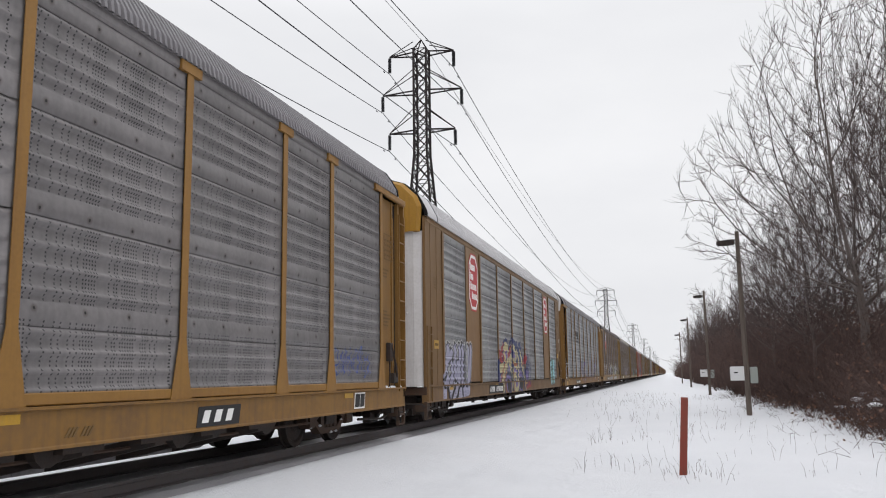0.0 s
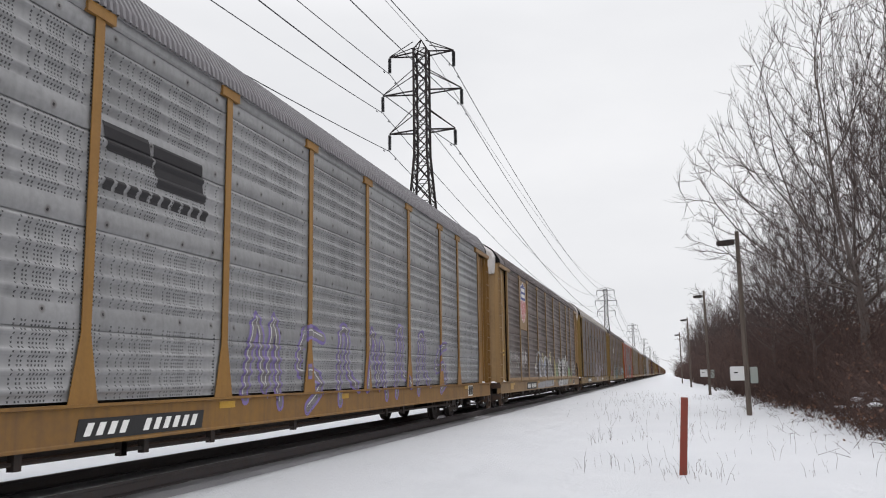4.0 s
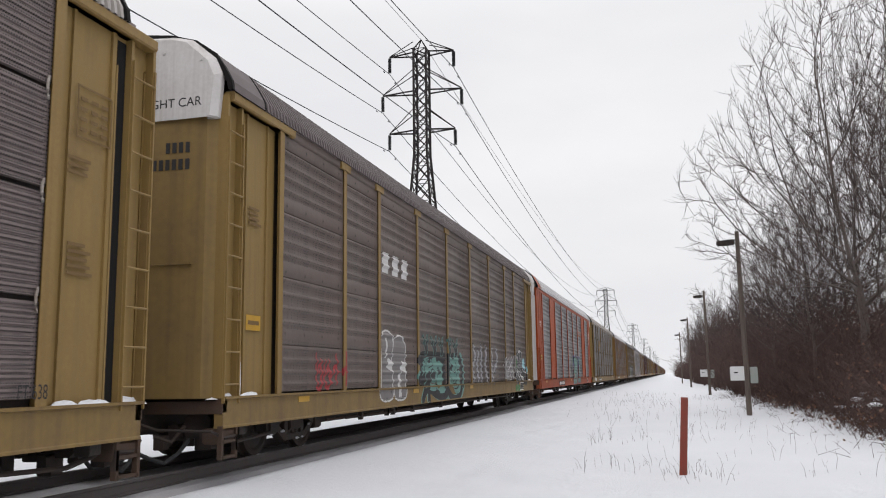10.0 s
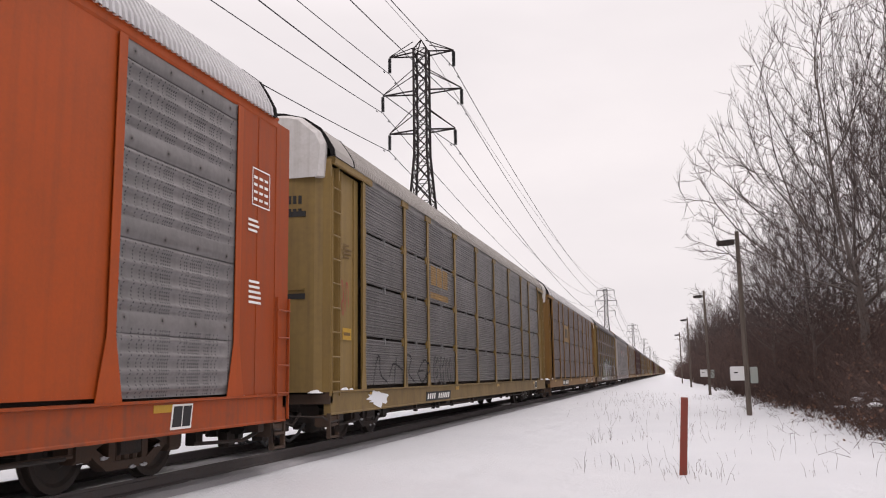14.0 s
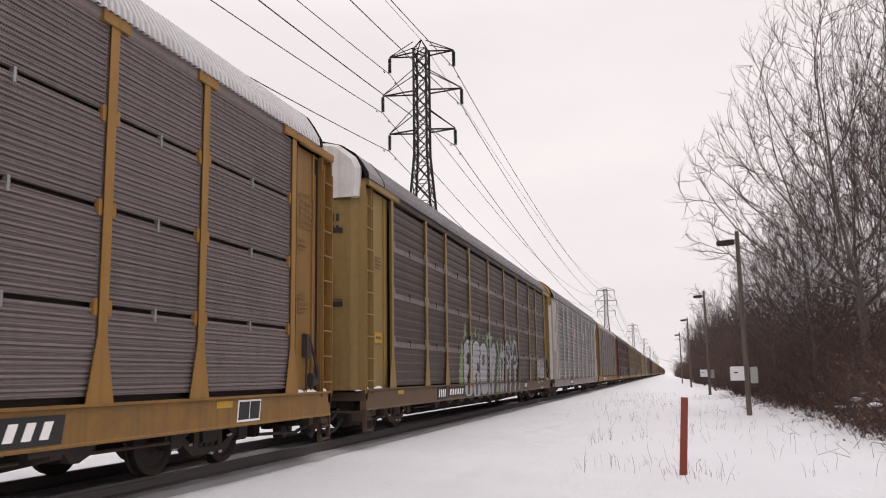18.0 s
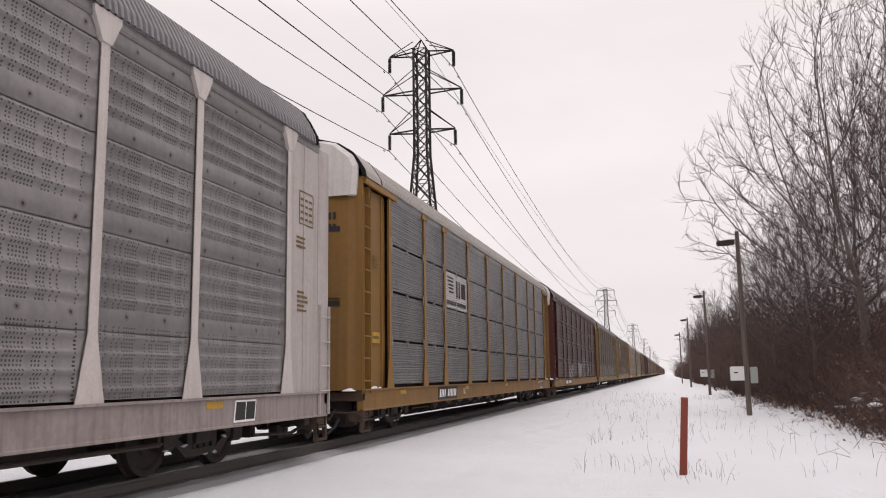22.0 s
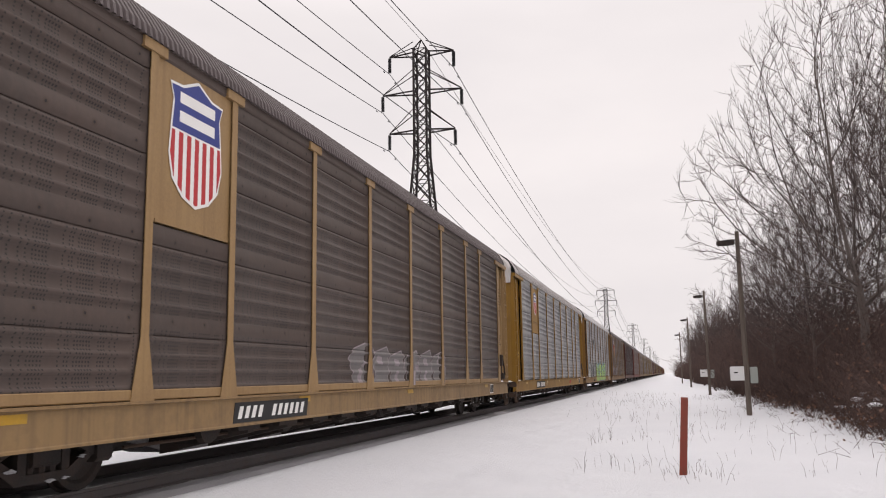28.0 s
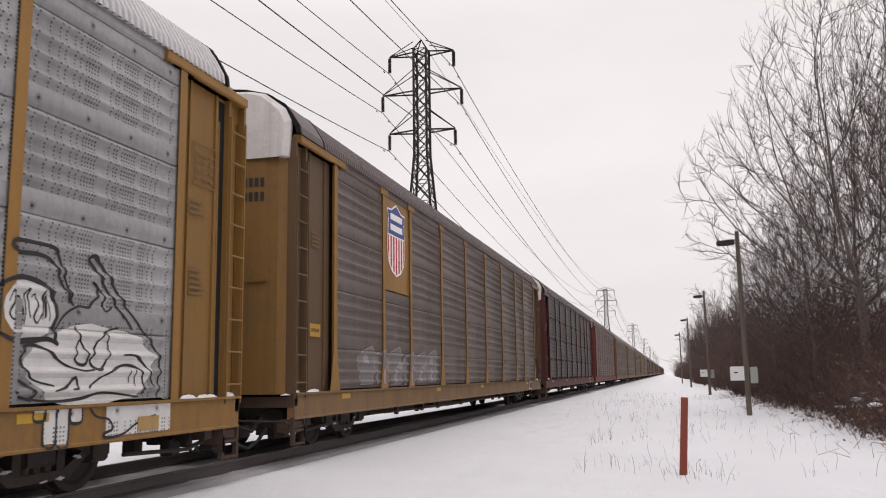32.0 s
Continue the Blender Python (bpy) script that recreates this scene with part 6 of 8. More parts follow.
lettered(3, "white", "black", 0.03, 0.38, "white sprayed pointed letter",
         [(17.89, 1.92), (17.73, 1.67), (17.89, 1.36), (17.96, 1.05), (17.73, 0.73)],
         [(18.44, 1.86), (18.40, 1.55), (18.39, 1.22), (18.28, 0.73)],
         [(19.07, 1.92), (18.95, 1.56), (18.82, 1.18), (18.98, 0.72)],
         [(19.60, 1.93), (19.51, 1.58), (19.49, 1.17), (19.62, 0.85)],
         [(20.14, 1.96), (20.08, 1.59), (19.99, 1.16), (20.04, 0.87)],
         [(21.03, 2.13), (21.06, 1.48), (21.08, 0.97), (20.99, 0.74)],
         [(21.49, 1.82), (21.67, 1.14), (21.57, 0.95)])
strokes(3, "silver", 0.30, 0.0026, "pale sprayed paint on the sill",
         [(17.30, 0.74), (17.98, 0.75), (19.17, 0.77)],
         [(19.31, 0.76), (20.29, 0.77), (21.58, 0.81)])
strokes(3, "black", 0.09, 0.0082, "dark slit between the letters",
         [(18.25, 1.20), (18.18, 0.94), (18.07, 0.64)],
         [(18.21, 1.40), (18.49, 1.48), (18.86, 1.56)],
         [(19.01, 1.22), (19.15, 1.06), (19.09, 0.94)],
         [(20.86, 1.56), (20.79, 1.20)],
         [(17.28, 0.98), (17.10, 0.77), (17.22, 0.62)],
         [(18.58, 1.00), (18.70, 0.66)],
         [(19.20, 1.45), (19.34, 1.37)])
paint_patch(near_car[3], CARS[3], [[(16.4, 1.25), (16.75, 1.15), (17.0, 0.7), (17.2, 1.1), (17.1, 1.84), (16.78, 1.83), (16.8, 1.4)], [(21.9, 1.0), (22.6, 1.0), (22.5, 1.6), (22.2, 1.75), (22.0, 1.5)], [(22.7, 0.75), (23.2, 0.75), (23.2, 1.7), (22.9, 1.5)]], "green", 0.003, label="pale green sprayed leaves")
paint_patch(near_car[3], CARS[3], [[(15.5, 2.2), (15.75, 1.9), (15.9, 1.4), (16.4, 1.84), (16.3, 1.4), (16.1, 1.1), (15.6, 0.9)]], "cream", 0.0035, label="cream sprayed shape")
scribble(3, 6, 23.9, 26.0, 1.15, 1.95, "white", 0.04, 37, "white sprayed tag")
scribble(4, 3, 3.4, 4.5, 1.4, 1.9, "ghost", 0.05, 41, "faint white tag")
strokes(4, "pink", 0.34, 0.003, "faded pinkish white sprayed shape",
         [(12.85, 1.11), (13.05, 1.39), (13.21, 1.65)],
         [(13.34, 1.89), (13.64, 1.95), (13.63, 1.71), (13.32, 1.56)],
         [(14.03, 1.90), (14.39, 1.81), (14.35, 1.51), (13.84, 1.40)],
         [(15.28, 1.41), (15.51, 1.21), (15.63, 1.08)],
         [(13.88, 0.91), (14.39, 0.82), (15.17, 0.90)],
         [(16.48, 1.65), (16.94, 1.76), (17.35, 1.58), (17.36, 1.14), (16.98, 0.82)],
         [(15.87, 1.85), (15.93, 1.46), (15.91, 1.04)],
         [(13.01, 1.87), (13.03, 1.65)],
         [(12.70, 0.90), (12.86, 1.05)])
strokes(4, "pink", 0.16, 0.0034, "faded pinkish white sprayed shape",
         [(17.78, 1.44), (18.72, 1.72), (19.67, 1.71), (20.51, 1.62), (20.59, 1.95), (20.19, 2.00)],
         [(18.72, 1.50), (18.68, 0.97)],
         [(19.12, 1.29), (19.33, 1.06), (18.86, 1.07)],
         [(17.98, 2.00), (18.00, 1.54)],
         [(16.21, 1.60), (16.32, 1.16), (16.87, 1.01)])
spots(4, "ghost", 0.0052, "grey sprayed oval", (13.67, 1.53, 0.16, 0.10), (16.86, 1.45, 0.27, 0.26), (14.16, 1.66, 0.24, 0.15))
strokes(4, "steel", 0.03, 0.006, "thin grey outline",
         [(12.73, 1.05), (12.92, 1.33), (13.27, 1.52), (13.56, 1.60)],
         [(13.69, 1.99), (13.73, 1.78), (13.27, 1.49)],
         [(14.44, 1.97), (14.64, 1.75), (14.47, 1.44), (13.64, 1.29)],
         [(14.88, 1.14), (15.20, 1.53), (15.74, 1.25)],
         [(15.54, 2.00), (15.72, 1.67), (16.22, 1.55)],
         [(17.34, 1.82), (17.61, 1.49), (17.37, 0.95), (16.89, 0.69)],
         [(17.67, 1.39), (18.72, 1.74), (19.81, 1.69)],
         [(13.93, 0.91), (14.11, 0.73), (14.78, 0.68), (15.31, 0.89)],
         [(13.34, 1.33), (13.65, 1.06), (14.04, 0.94)])
number_plate_bars(4, 6.0, 8.5, 0.62, 0.94, [4, 6])
number_plate_bars(4, 19.2, 20.8, 0.64, 0.94, [3], None)
paint_patch(near_car[4], CARS[4], [box_pts(7.5 + 0.12 * i, 8.5, 4.15 - 0.16 * i, 4.22 - 0.16 * i) for i in range(4)] + [box_pts(8.6, 9.3, 3.75, 4.2)] + [box_pts(8.5 + 0.16 * i, 8.6 + 0.16 * i, 3.3, 3.42) for i in range(7)],
            "black", 0.004, "herald", "faded dark herald bars")
paint_patch(near_car[5], CARS[5], [box_pts(7.6 + 0.68 * i, 8.0 + 0.68 * i, 3.44, 3.88) for i in range(3)], "white", 0.005, "herald", "plain white herald blocks")
scribble(5, 4, 4.05, 5.5, 1.05, 1.6, "red", 0.09, 51, "dark red sprayed tag")
piece(5, 7.3, 9.2, 0.72, 2.2, 2, "ghost", "white", 52, "grey bubble letters edged in white", "", "", "round", 0.04)
strokes(5, "teal", 0.30, 0.003, "teal sprayed edge",
         [(10.16, 1.21), (10.53, 1.23), (10.73, 1.07)],
         [(10.46, 0.60), (10.66, 0.82), (10.92, 0.97)],
         [(11.03, 0.60), (11.02, 0.93)],
         [(11.12, 0.96), (11.78, 0.79), (12.47, 0.70), (12.95, 0.81)],
         [(12.87, 0.85), (13.34, 0.60), (14.00, 0.60), (14.68, 0.91), (14.76, 1.48), (14.40, 1.75)])
strokes(5, "black", 0.24, 0.0042, "black sprayed outline",
         [(10.12, 1.60), (10.37, 1.67), (10.72, 1.72), (11.22, 1.72), (12.40, 1.72), (12.97, 1.70)],
         [(10.16, 1.12), (10.49, 1.20)],
         [(10.50, 0.60), (10.68, 0.82), (10.97, 0.96)],
         [(11.08, 0.60), (11.03, 0.90)],
         [(11.12, 0.93), (11.78, 0.77), (12.47, 0.70), (12.95, 0.81)],
         [(12.91, 0.85), (13.41, 0.62), (14.00, 0.60), (14.54, 0.92), (14.66, 1.43), (14.31, 1.70)],
         [(10.46, 1.61), (10.51, 1.20), (10.64, 1.04)],
         [(12.68, 1.69), (12.84, 1.37), (12.73, 0.94)])
spots(5, "teal", 0.0056, "teal sprayed letter", (10.94, 1.39, 0.42, 0.31), (11.57, 1.36, 0.53, 0.33), (12.17, 1.29, 0.38, 0.34), (13.70, 1.38, 0.72, 0.48), (13.98, 0.98, 0.44, 0.27), (12.33, 0.87, 0.33, 0.10), (11.49, 0.94, 0.39, 0.09))
spots(5, "black", 0.0075, "black sprayed oval", (12.70, 1.37, 0.29, 0.40), (11.11, 1.16, 0.23, 0.19), (10.72, 1.17, 0.14, 0.13), (11.55, 1.24, 0.21, 0.10), (12.09, 1.32, 0.13, 0.07), (11.20, 1.59, 0.15, 0.04), (13.51, 1.77, 0.17, 0.10), (13.41, 1.46, 0.15, 0.09), (13.81, 0.94, 0.28, 0.09))
strokes(5, "black", 0.035, 0.0094, "thin black outline of the letters",
         [(10.60, 1.55), (10.68, 1.62), (10.81, 1.52), (10.71, 1.30), (10.61, 1.42)],
         [(10.88, 1.53), (11.02, 1.65), (11.38, 1.66), (11.45, 1.51), (11.14, 1.43)],
         [(11.32, 1.09), (11.28, 1.29), (11.51, 1.40), (11.75, 1.29), (11.70, 1.08)],
         [(12.02, 1.18), (11.95, 1.37), (12.07, 1.44), (12.23, 1.33)],
         [(13.28, 1.63), (13.45, 1.38), (13.79, 1.33), (13.95, 1.60)],
         [(13.97, 1.16), (14.14, 1.38), (14.42, 1.38)],
         [(13.56, 0.91), (13.67, 1.12), (13.81, 0.87), (13.93, 1.11), (14.07, 0.89)],
         [(13.16, 1.63), (13.22, 1.33), (13.47, 1.04)])
for a, b in ((10.61, 11.09), (11.32, 11.93), (12.11, 12.59), (12.86, 13.46), (13.58, 14.21)):
    for colour, grow_, lift in (("teal", 0.03, 0.012), ("black", 0.0, 0.0126)):
        m_ = (a + b) / 2
        paint_patch(near_car[5], CARS[5], [grown([(m_ - 0.07, 1.74), (m_ + 0.02, 1.74), (m_, 1.98), (a + 0.06, 2.24), (a, 2.2)], grow_), grown([(m_ - 0.02, 1.74), (m_ + 0.07, 1.74), (b, 2.28), (b - 0.07, 2.24), (m_, 1.98)], grow_)],
                    colour, lift, label=f"{colour} sprayed crown spikes")
lettered(5, "silver", "black", 0.045, 0.22, "silver sprayed letter",
         [(16.24, 2.09), (16.38, 1.77), (16.11, 1.45), (16.27, 1.13)],
         [(16.87, 1.93), (16.72, 1.56), (16.89, 1.12)],
         [(17.34, 2.07), (17.30, 1.57), (17.39, 1.11)],
         [(18.07, 2.04), (17.96, 1.52), (18.29, 1.10)],
         [(19.01, 2.05), (19.05, 1.54), (19.16, 1.09)],
         [(19.77, 2.05), (19.87, 1.68), (19.42, 1.41)], edge_colour="ghost")
piece(5, 21.2, 23.4, 1.05, 2.0, 4, "ghost", "white", 56, "grey letters edged in white", "", "", "peak", 0.03)
spots(5, "leaf", 0.002, "green sprayed patch", (23.73, 1.54, 0.33, 0.29), (24.29, 0.78, 0.49, 0.23), (23.62, 0.68, 0.22, 0.16))
spots(5, "sky", 0.0024, "faded pale blue sprayed patch", (25.42, 1.62, 0.34, 0.27), (25.85, 1.42, 0.37, 0.18))
strokes(5, "black", 0.62, 0.0036, "black sprayed body",
         [(24.20, 1.88), (24.27, 1.55), (24.44, 1.16)],
         [(24.76, 2.01), (24.84, 1.57), (24.92, 1.15)],
         [(24.67, 1.12), (25.28, 1.18), (25.93, 1.08)],
         [(23.61, 1.23), (24.00, 1.17), (24.44, 1.10)])
strokes(5, "white", 0.05, 0.0064, "white sprayed outline",
         [(24.00, 1.78), (24.05, 1.98), (24.45, 2.16), (24.95, 2.15), (25.05, 1.90), (25.17, 1.58), (25.49, 1.38), (26.11, 1.28), (26.26, 1.17), (26.27, 0.96)],
         [(24.53, 2.16), (24.55, 1.87), (24.62, 1.56)],
         [(24.38, 1.83), (24.46, 1.40), (24.77, 1.19), (24.78, 1.00)],
         [(24.66, 1.91), (24.87, 1.41), (24.86, 1.25)],
         [(23.86, 1.48), (23.90, 1.25), (23.88, 0.97), (23.89, 0.60)],
         [(23.48, 1.39), (23.67, 1.38), (23.90, 1.45)],
         [(23.53, 1.67), (23.50, 1.89), (23.68, 2.02), (24.00, 1.81), (24.11, 1.40), (23.91, 1.31)],
         [(24.78, 0.97), (24.62, 0.60), (24.35, 0.60)],
         [(23.94, 1.27), (24.08, 1.21)])
strokes(5, "white", 0.12, 0.0062, "pale sprayed band",
         [(24.13, 1.46), (24.27, 1.25), (24.42, 1.04)],
         [(24.71, 1.22), (25.02, 1.13), (25.46, 1.04)],
         [(23.57, 1.90), (23.57, 1.73)])
number_plate_bars(6, 8.35, 10.9, 0.57, 0.88, [4, 6])
lettered(6, "teal", "black", 0.09, 0.40, "teal sprayed block letter",
         [(15.50, 2.05), (15.60, 1.68), (15.69, 1.13), (15.76, 0.73)],
         [(15.88, 2.12), (16.08, 2.09), (16.10, 1.81), (15.94, 1.56), (15.93, 1.13), (16.08, 0.76)],
         [(16.09, 1.35), (16.31, 1.19), (16.23, 0.85)],
         [(16.61, 2.04), (16.61, 1.69), (16.66, 1.26), (16.67, 0.83)],
         [(16.88, 2.06), (16.93, 1.70), (17.04, 1.07), (16.93, 0.81)],
         [(17.29, 2.15), (17.28, 1.56), (17.30, 0.80)], edge_colour="purple")
lettered(6, "teal", "black", 0.09, 0.34, "teal sprayed block letter",
         [(17.75, 2.09), (17.74, 1.74), (18.03, 1.25), (18.12, 0.84)],
         [(18.38, 2.05), (18.89, 2.06), (18.82, 1.69), (18.53, 1.46)],
         [(18.58, 1.31), (19.06, 1.27), (19.26, 0.97), (18.65, 0.83)],
         [(19.75, 2.09), (19.60, 1.62), (19.69, 1.15), (19.63, 0.82)], edge_colour="purple", lift=0.0058)
strokes(6, "black", 0.06, 0.0094, "black slits in the sprayed letters",
         [(15.74, 2.23), (15.78, 1.86), (15.74, 1.39), (15.81, 1.03), (15.98, 1.04)],
         [(15.79, 1.63), (16.12, 1.63)],
         [(16.08, 1.44), (16.43, 1.43), (16.53, 1.19), (16.48, 1.05)],
         [(16.36, 2.00), (16.42, 1.54), (16.50, 1.19)],
         [(16.56, 1.83), (16.67, 1.66), (16.86, 1.52)],
         [(16.66, 1.26), (17.15, 1.29), (17.29, 1.18), (17.24, 0.95)],
         [(17.46, 2.21), (17.51, 1.45), (17.56, 1.09)],
         [(17.96, 1.79), (17.96, 1.46)],
         [(18.29, 2.06), (18.55, 1.16)],
         [(18.70, 1.44), (19.43, 1.43), (19.59, 1.19)],
         [(18.38, 1.16), (18.98, 1.13)])
strokes(6, "white", 0.03, 0.0100, "thin white highlight line",
         [(16.31, 2.14), (16.30, 1.79), (16.23, 1.50)],
         [(16.52, 1.37), (16.55, 1.12)],
         [(17.45, 2.16), (17.47, 1.57)],
         [(19.13, 2.12), (19.11, 1.75), (18.87, 1.54)],
         [(19.93, 2.12), (19.82, 1.58), (19.89, 1.14)],
         [(17.30, 1.25), (17.29, 0.95)],
         [(16.01, 1.03), (16.04, 0.66)],
         [(18.29, 1.29), (18.47, 0.95)])
spots(6, "steel", 0.0086, "dull blue sprayed spots", (15.55, 1.84, 0.10, 0.09), (15.64, 1.72, 0.07, 0.06), (15.81, 1.84, 0.05, 0.06), (16.38, 1.63, 0.08, 0.06), (16.36, 1.21, 0.07, 0.05), (17.20, 1.99, 0.08, 0.06), (17.19, 1.68, 0.11, 0.07), (17.95, 1.21, 0.15, 0.11), (18.86, 1.67, 0.15, 0.09), (15.75, 0.87, 0.08, 0.08), (16.84, 0.89, 0.13, 0.09), (18.64, 0.86, 0.15, 0.09), (17.77, 1.72, 0.05, 0.06), (19.49, 1.76, 0.07, 0.07))
scribble(6, 3, 14.35, 15.05, 1.2, 1.7, "black", 0.06, 62, "black sprayed tag")
scribble(6, 4, 20.0, 21.2, 1.25, 1.9, "black", 0.05, 63, "black sprayed tag")
paint_patch(near_car[6], CARS[6], [box_pts(18.9, 21.2, 3.95, 4.02), box_pts(18.9, 21.2, 3.75, 3.82)], "rust", 0.005, "herald", "faded orange stripes")
paint_patch(near_car[7], CARS[7], [box_pts(7.65, 8.15, 3.55, 4.05), box_pts(8.25, 8.75, 3.55, 4.05), box_pts(8.85, 9.35, 3.55, 4.05), box_pts(7.6, 9.4, 3.2, 3.36)], "cream", 0.005, "herald", "yellow herald blocks", mark_lemon)
scribble(7, 4, 3.1, 7.4, 1.05, 1.65, "black", 0.06, 71, "thin black outline letters")
throw_up(7, 3, 7.75, 9.7, 1.05, 1.7, "ghost", "black", 0.12, 72, "dark scribbled letters", jitter=0.1)
number_plate_bars(7, 7.0, 9.4, 0.6, 0.84, [4, 6])
flat_patch(7, "bare_patch", blob(3.5, 0.79, 0.6, 0.15, 73, 24, 0.4), snow_lump, SIDE - 0.018, "white scraped patch on the sill")
scribble(7, 2, 1.5, 2.0, 2.4, 2.95, "red", 0.03, 74, "small red tag")
board = paint_patch(near_car[8], CARS[8], [box_pts(7.40, 10.0, 3.09, 4.07)], "cream", 0.004, "herald_board", "yellow painted board on the sheets", mark_lemon)
paint_patch(near_car[8], CARS[8], [box_pts(8.2, 8.68, 3.34, 3.86), box_pts(8.8, 9.32, 3.34, 3.86, 0.04)], "black", 0.008, "herald", "plain dark herald blocks")
number_plate_bars(8, 6.2, 8.95, 0.62, 0.92, [4, 6])
number_plate_bars(8, 20.0, 20.9, 0.62, 0.9, [3])
number_plate_bars(9, 6.25, 7.2, 0.62, 0.94, [4])
number_plate_bars(9, 7.4, 9.25, 0.66, 0.92, [6])
number_plate_bars(9, 19.8, 20.7, 0.66, 0.94, [3])
strokes(9, "black", 0.62, 0.0038, "heavy black shadow of the letters",
         [(13.09, 2.23), (13.10, 1.52), (13.08, 0.70)],
         [(13.73, 2.20), (14.20, 1.99), (14.06, 1.47), (13.59, 0.73)],
         [(13.25, 2.02), (13.24, 1.52)])
strokes(9, "silver", 0.36, 0.0064, "silver sprayed letter",
         [(12.93, 2.48), (12.94, 1.83), (12.78, 1.20), (12.82, 0.72)],
         [(13.20, 2.01), (13.33, 1.52), (13.27, 1.10)],
         [(13.41, 1.73), (13.69, 2.12), (13.97, 2.00), (13.78, 1.54), (13.51, 1.10), (13.35, 0.71)])
piece(9, 9.3, 12.6, 0.62, 2.5, 3, "silver", "black", 91, "silver sprayed letters edged in black", "", "white", "round", 0.12, "green")
paint_patch(near_car[9], CARS[9], fans([(13.79, 0.66), (14.09, 1.08), (14.31, 1.99), (14.40, 2.45), (14.56, 2.43), (14.78, 1.56), (14.69, 1.03), (14.56, 0.65)]), "green", 0.0015, label="green sprayed flame", step=9)
paint_patch(near_car[9], CARS[9], fans([(15.02, 2.00), (15.19, 2.63), (15.49, 2.04)]), "green", 0.0015, label="green sprayed flame", step=9)
paint_patch(near_car[9], CARS[9], fans([(15.93, 2.48), (16.07, 2.85), (16.27, 2.52)]), "green", 0.0015, label="green sprayed flame", step=9)
paint_patch(near_car[9], CARS[9], fans([(16.77, 2.50), (17.00, 2.86), (17.38, 2.26), (17.08, 2.09)]), "green", 0.0015, label="green sprayed flame", step=9)
paint_patch(near_car[9], CARS[9], fans([(17.69, 2.51), (17.90, 2.87), (18.06, 2.55)]), "green", 0.0015, label="green sprayed flame", step=9)
paint_patch(near_car[9], CARS[9], fans([(13.25, 2.52), (13.60, 2.57), (13.76, 2.29), (13.30, 2.24)]), "green", 0.0015, label="green sprayed flame", step=9)
paint_patch(near_car[9], CARS[9], fans([(18.44, 0.67), (18.66, 1.34), (19.11, 1.51), (19.05, 1.12), (18.81, 0.65)]), "green", 0.0015, label="green sprayed flame", step=9)
strokes(9, "black", 0.50, 0.004, "heavy black shadow of the letters",
         [(14.90, 1.76), (14.87, 1.18), (14.76, 0.80)],
         [(15.59, 2.25), (15.49, 1.25)],
         [(16.06, 2.38), (16.44, 1.69), (16.06, 0.82)],
         [(16.78, 2.36), (16.91, 1.61), (16.85, 0.88)],
         [(17.43, 2.27), (17.40, 1.63)],
         [(18.03, 2.36), (18.40, 1.86), (18.43, 1.03), (17.97, 0.79)])
strokes(9, "silver", 0.30, 0.0065, "silver sprayed letter",
         [(15.34, 1.92), (14.93, 1.86), (14.92, 1.45), (14.83, 0.74)],
         [(15.63, 2.26), (15.58, 1.75), (15.35, 1.17), (15.23, 0.78)],
         [(16.11, 1.42), (15.97, 1.08), (15.83, 0.75)],
         [(16.94, 1.90), (16.83, 1.24), (16.67, 0.75)],
         [(17.95, 1.49), (17.85, 1.04), (17.70, 0.75)])
strokes(9, "silver", 0.17, 0.0067, "silver sprayed letter",
         [(16.47, 2.10), (16.41, 2.37), (16.02, 2.34), (16.00, 2.07), (16.26, 1.86), (16.54, 1.61), (15.95, 1.44)],
         [(16.73, 2.31), (16.89, 1.90), (17.34, 1.92), (17.43, 2.36)],
         [(17.70, 2.23), (17.75, 2.44), (18.20, 2.45), (18.40, 1.91), (18.29, 1.60), (17.62, 1.51)],
         [(18.05, 1.85), (17.77, 1.86)])
strokes(9, "black", 0.05, 0.0086, "black slit between the letters",
         [(15.38, 0.69), (15.51, 1.05), (15.71, 1.42)],
         [(16.46, 1.42), (16.43, 1.02), (16.36, 0.68)],
         [(17.36, 1.48), (17.27, 1.05), (17.22, 0.72)],
         [(14.96, 1.80), (15.24, 1.80), (15.25, 1.65), (14.97, 1.63)])
piece(9, 23.7, 25.9, 1.02, 2.05, 4, "silver", "black", 93, "silver sprayed letters with black lines", "", "", "peak", 0.04)
scribble(9, 2, 19.7, 20.4, 1.15, 1.8, "ghost", 0.03, 94, "thin pale tag")
octagon(10, 11.3, 11.85, 3.4, 4.1)
octagon(10, 16.95, 17.5, 3.4, 4.1)
number_plate_bars(10, 8.1, 9.75, 0.62, 0.9, [3, 4])
paint_patch(near_car[11], CARS[11], [box_pts(7.40, 10.0, 3.09, 4.07)], "white", 0.004, "herald_board", "white painted board on the sheets", hood_white)
paint_patch(near_car[11], CARS[11], [box_pts(7.65 + 0.05 * i, 8.35, 3.92 - 0.1 * i, 3.97 - 0.1 * i) for i in range(5)] + [box_pts(8.65, 8.85, 3.42, 3.92), box_pts(8.95, 9.12, 3.42, 3.92), box_pts(9.25, 9.8, 3.45, 3.9)]
            + [box_pts(7.55 + 0.155 * i, 7.66 + 0.155 * i, 3.18, 3.30) for i in range(7)] + [box_pts(8.75 + 0.135 * i, 8.85 + 0.135 * i, 3.18, 3.30) for i in range(8)], "black", 0.008, "herald", "dark herald strokes and bars")
number_plate_bars(11, 6.5, 8.5, 0.62, 0.94, [4, 6])
written(11, "R1", 9.3, 9.5, 0.70, 0.88, mark_white, SIDE - 0.024)
number_plate_bars(12, 5.95, 8.9, 0.6, 0.94, [4, 6])
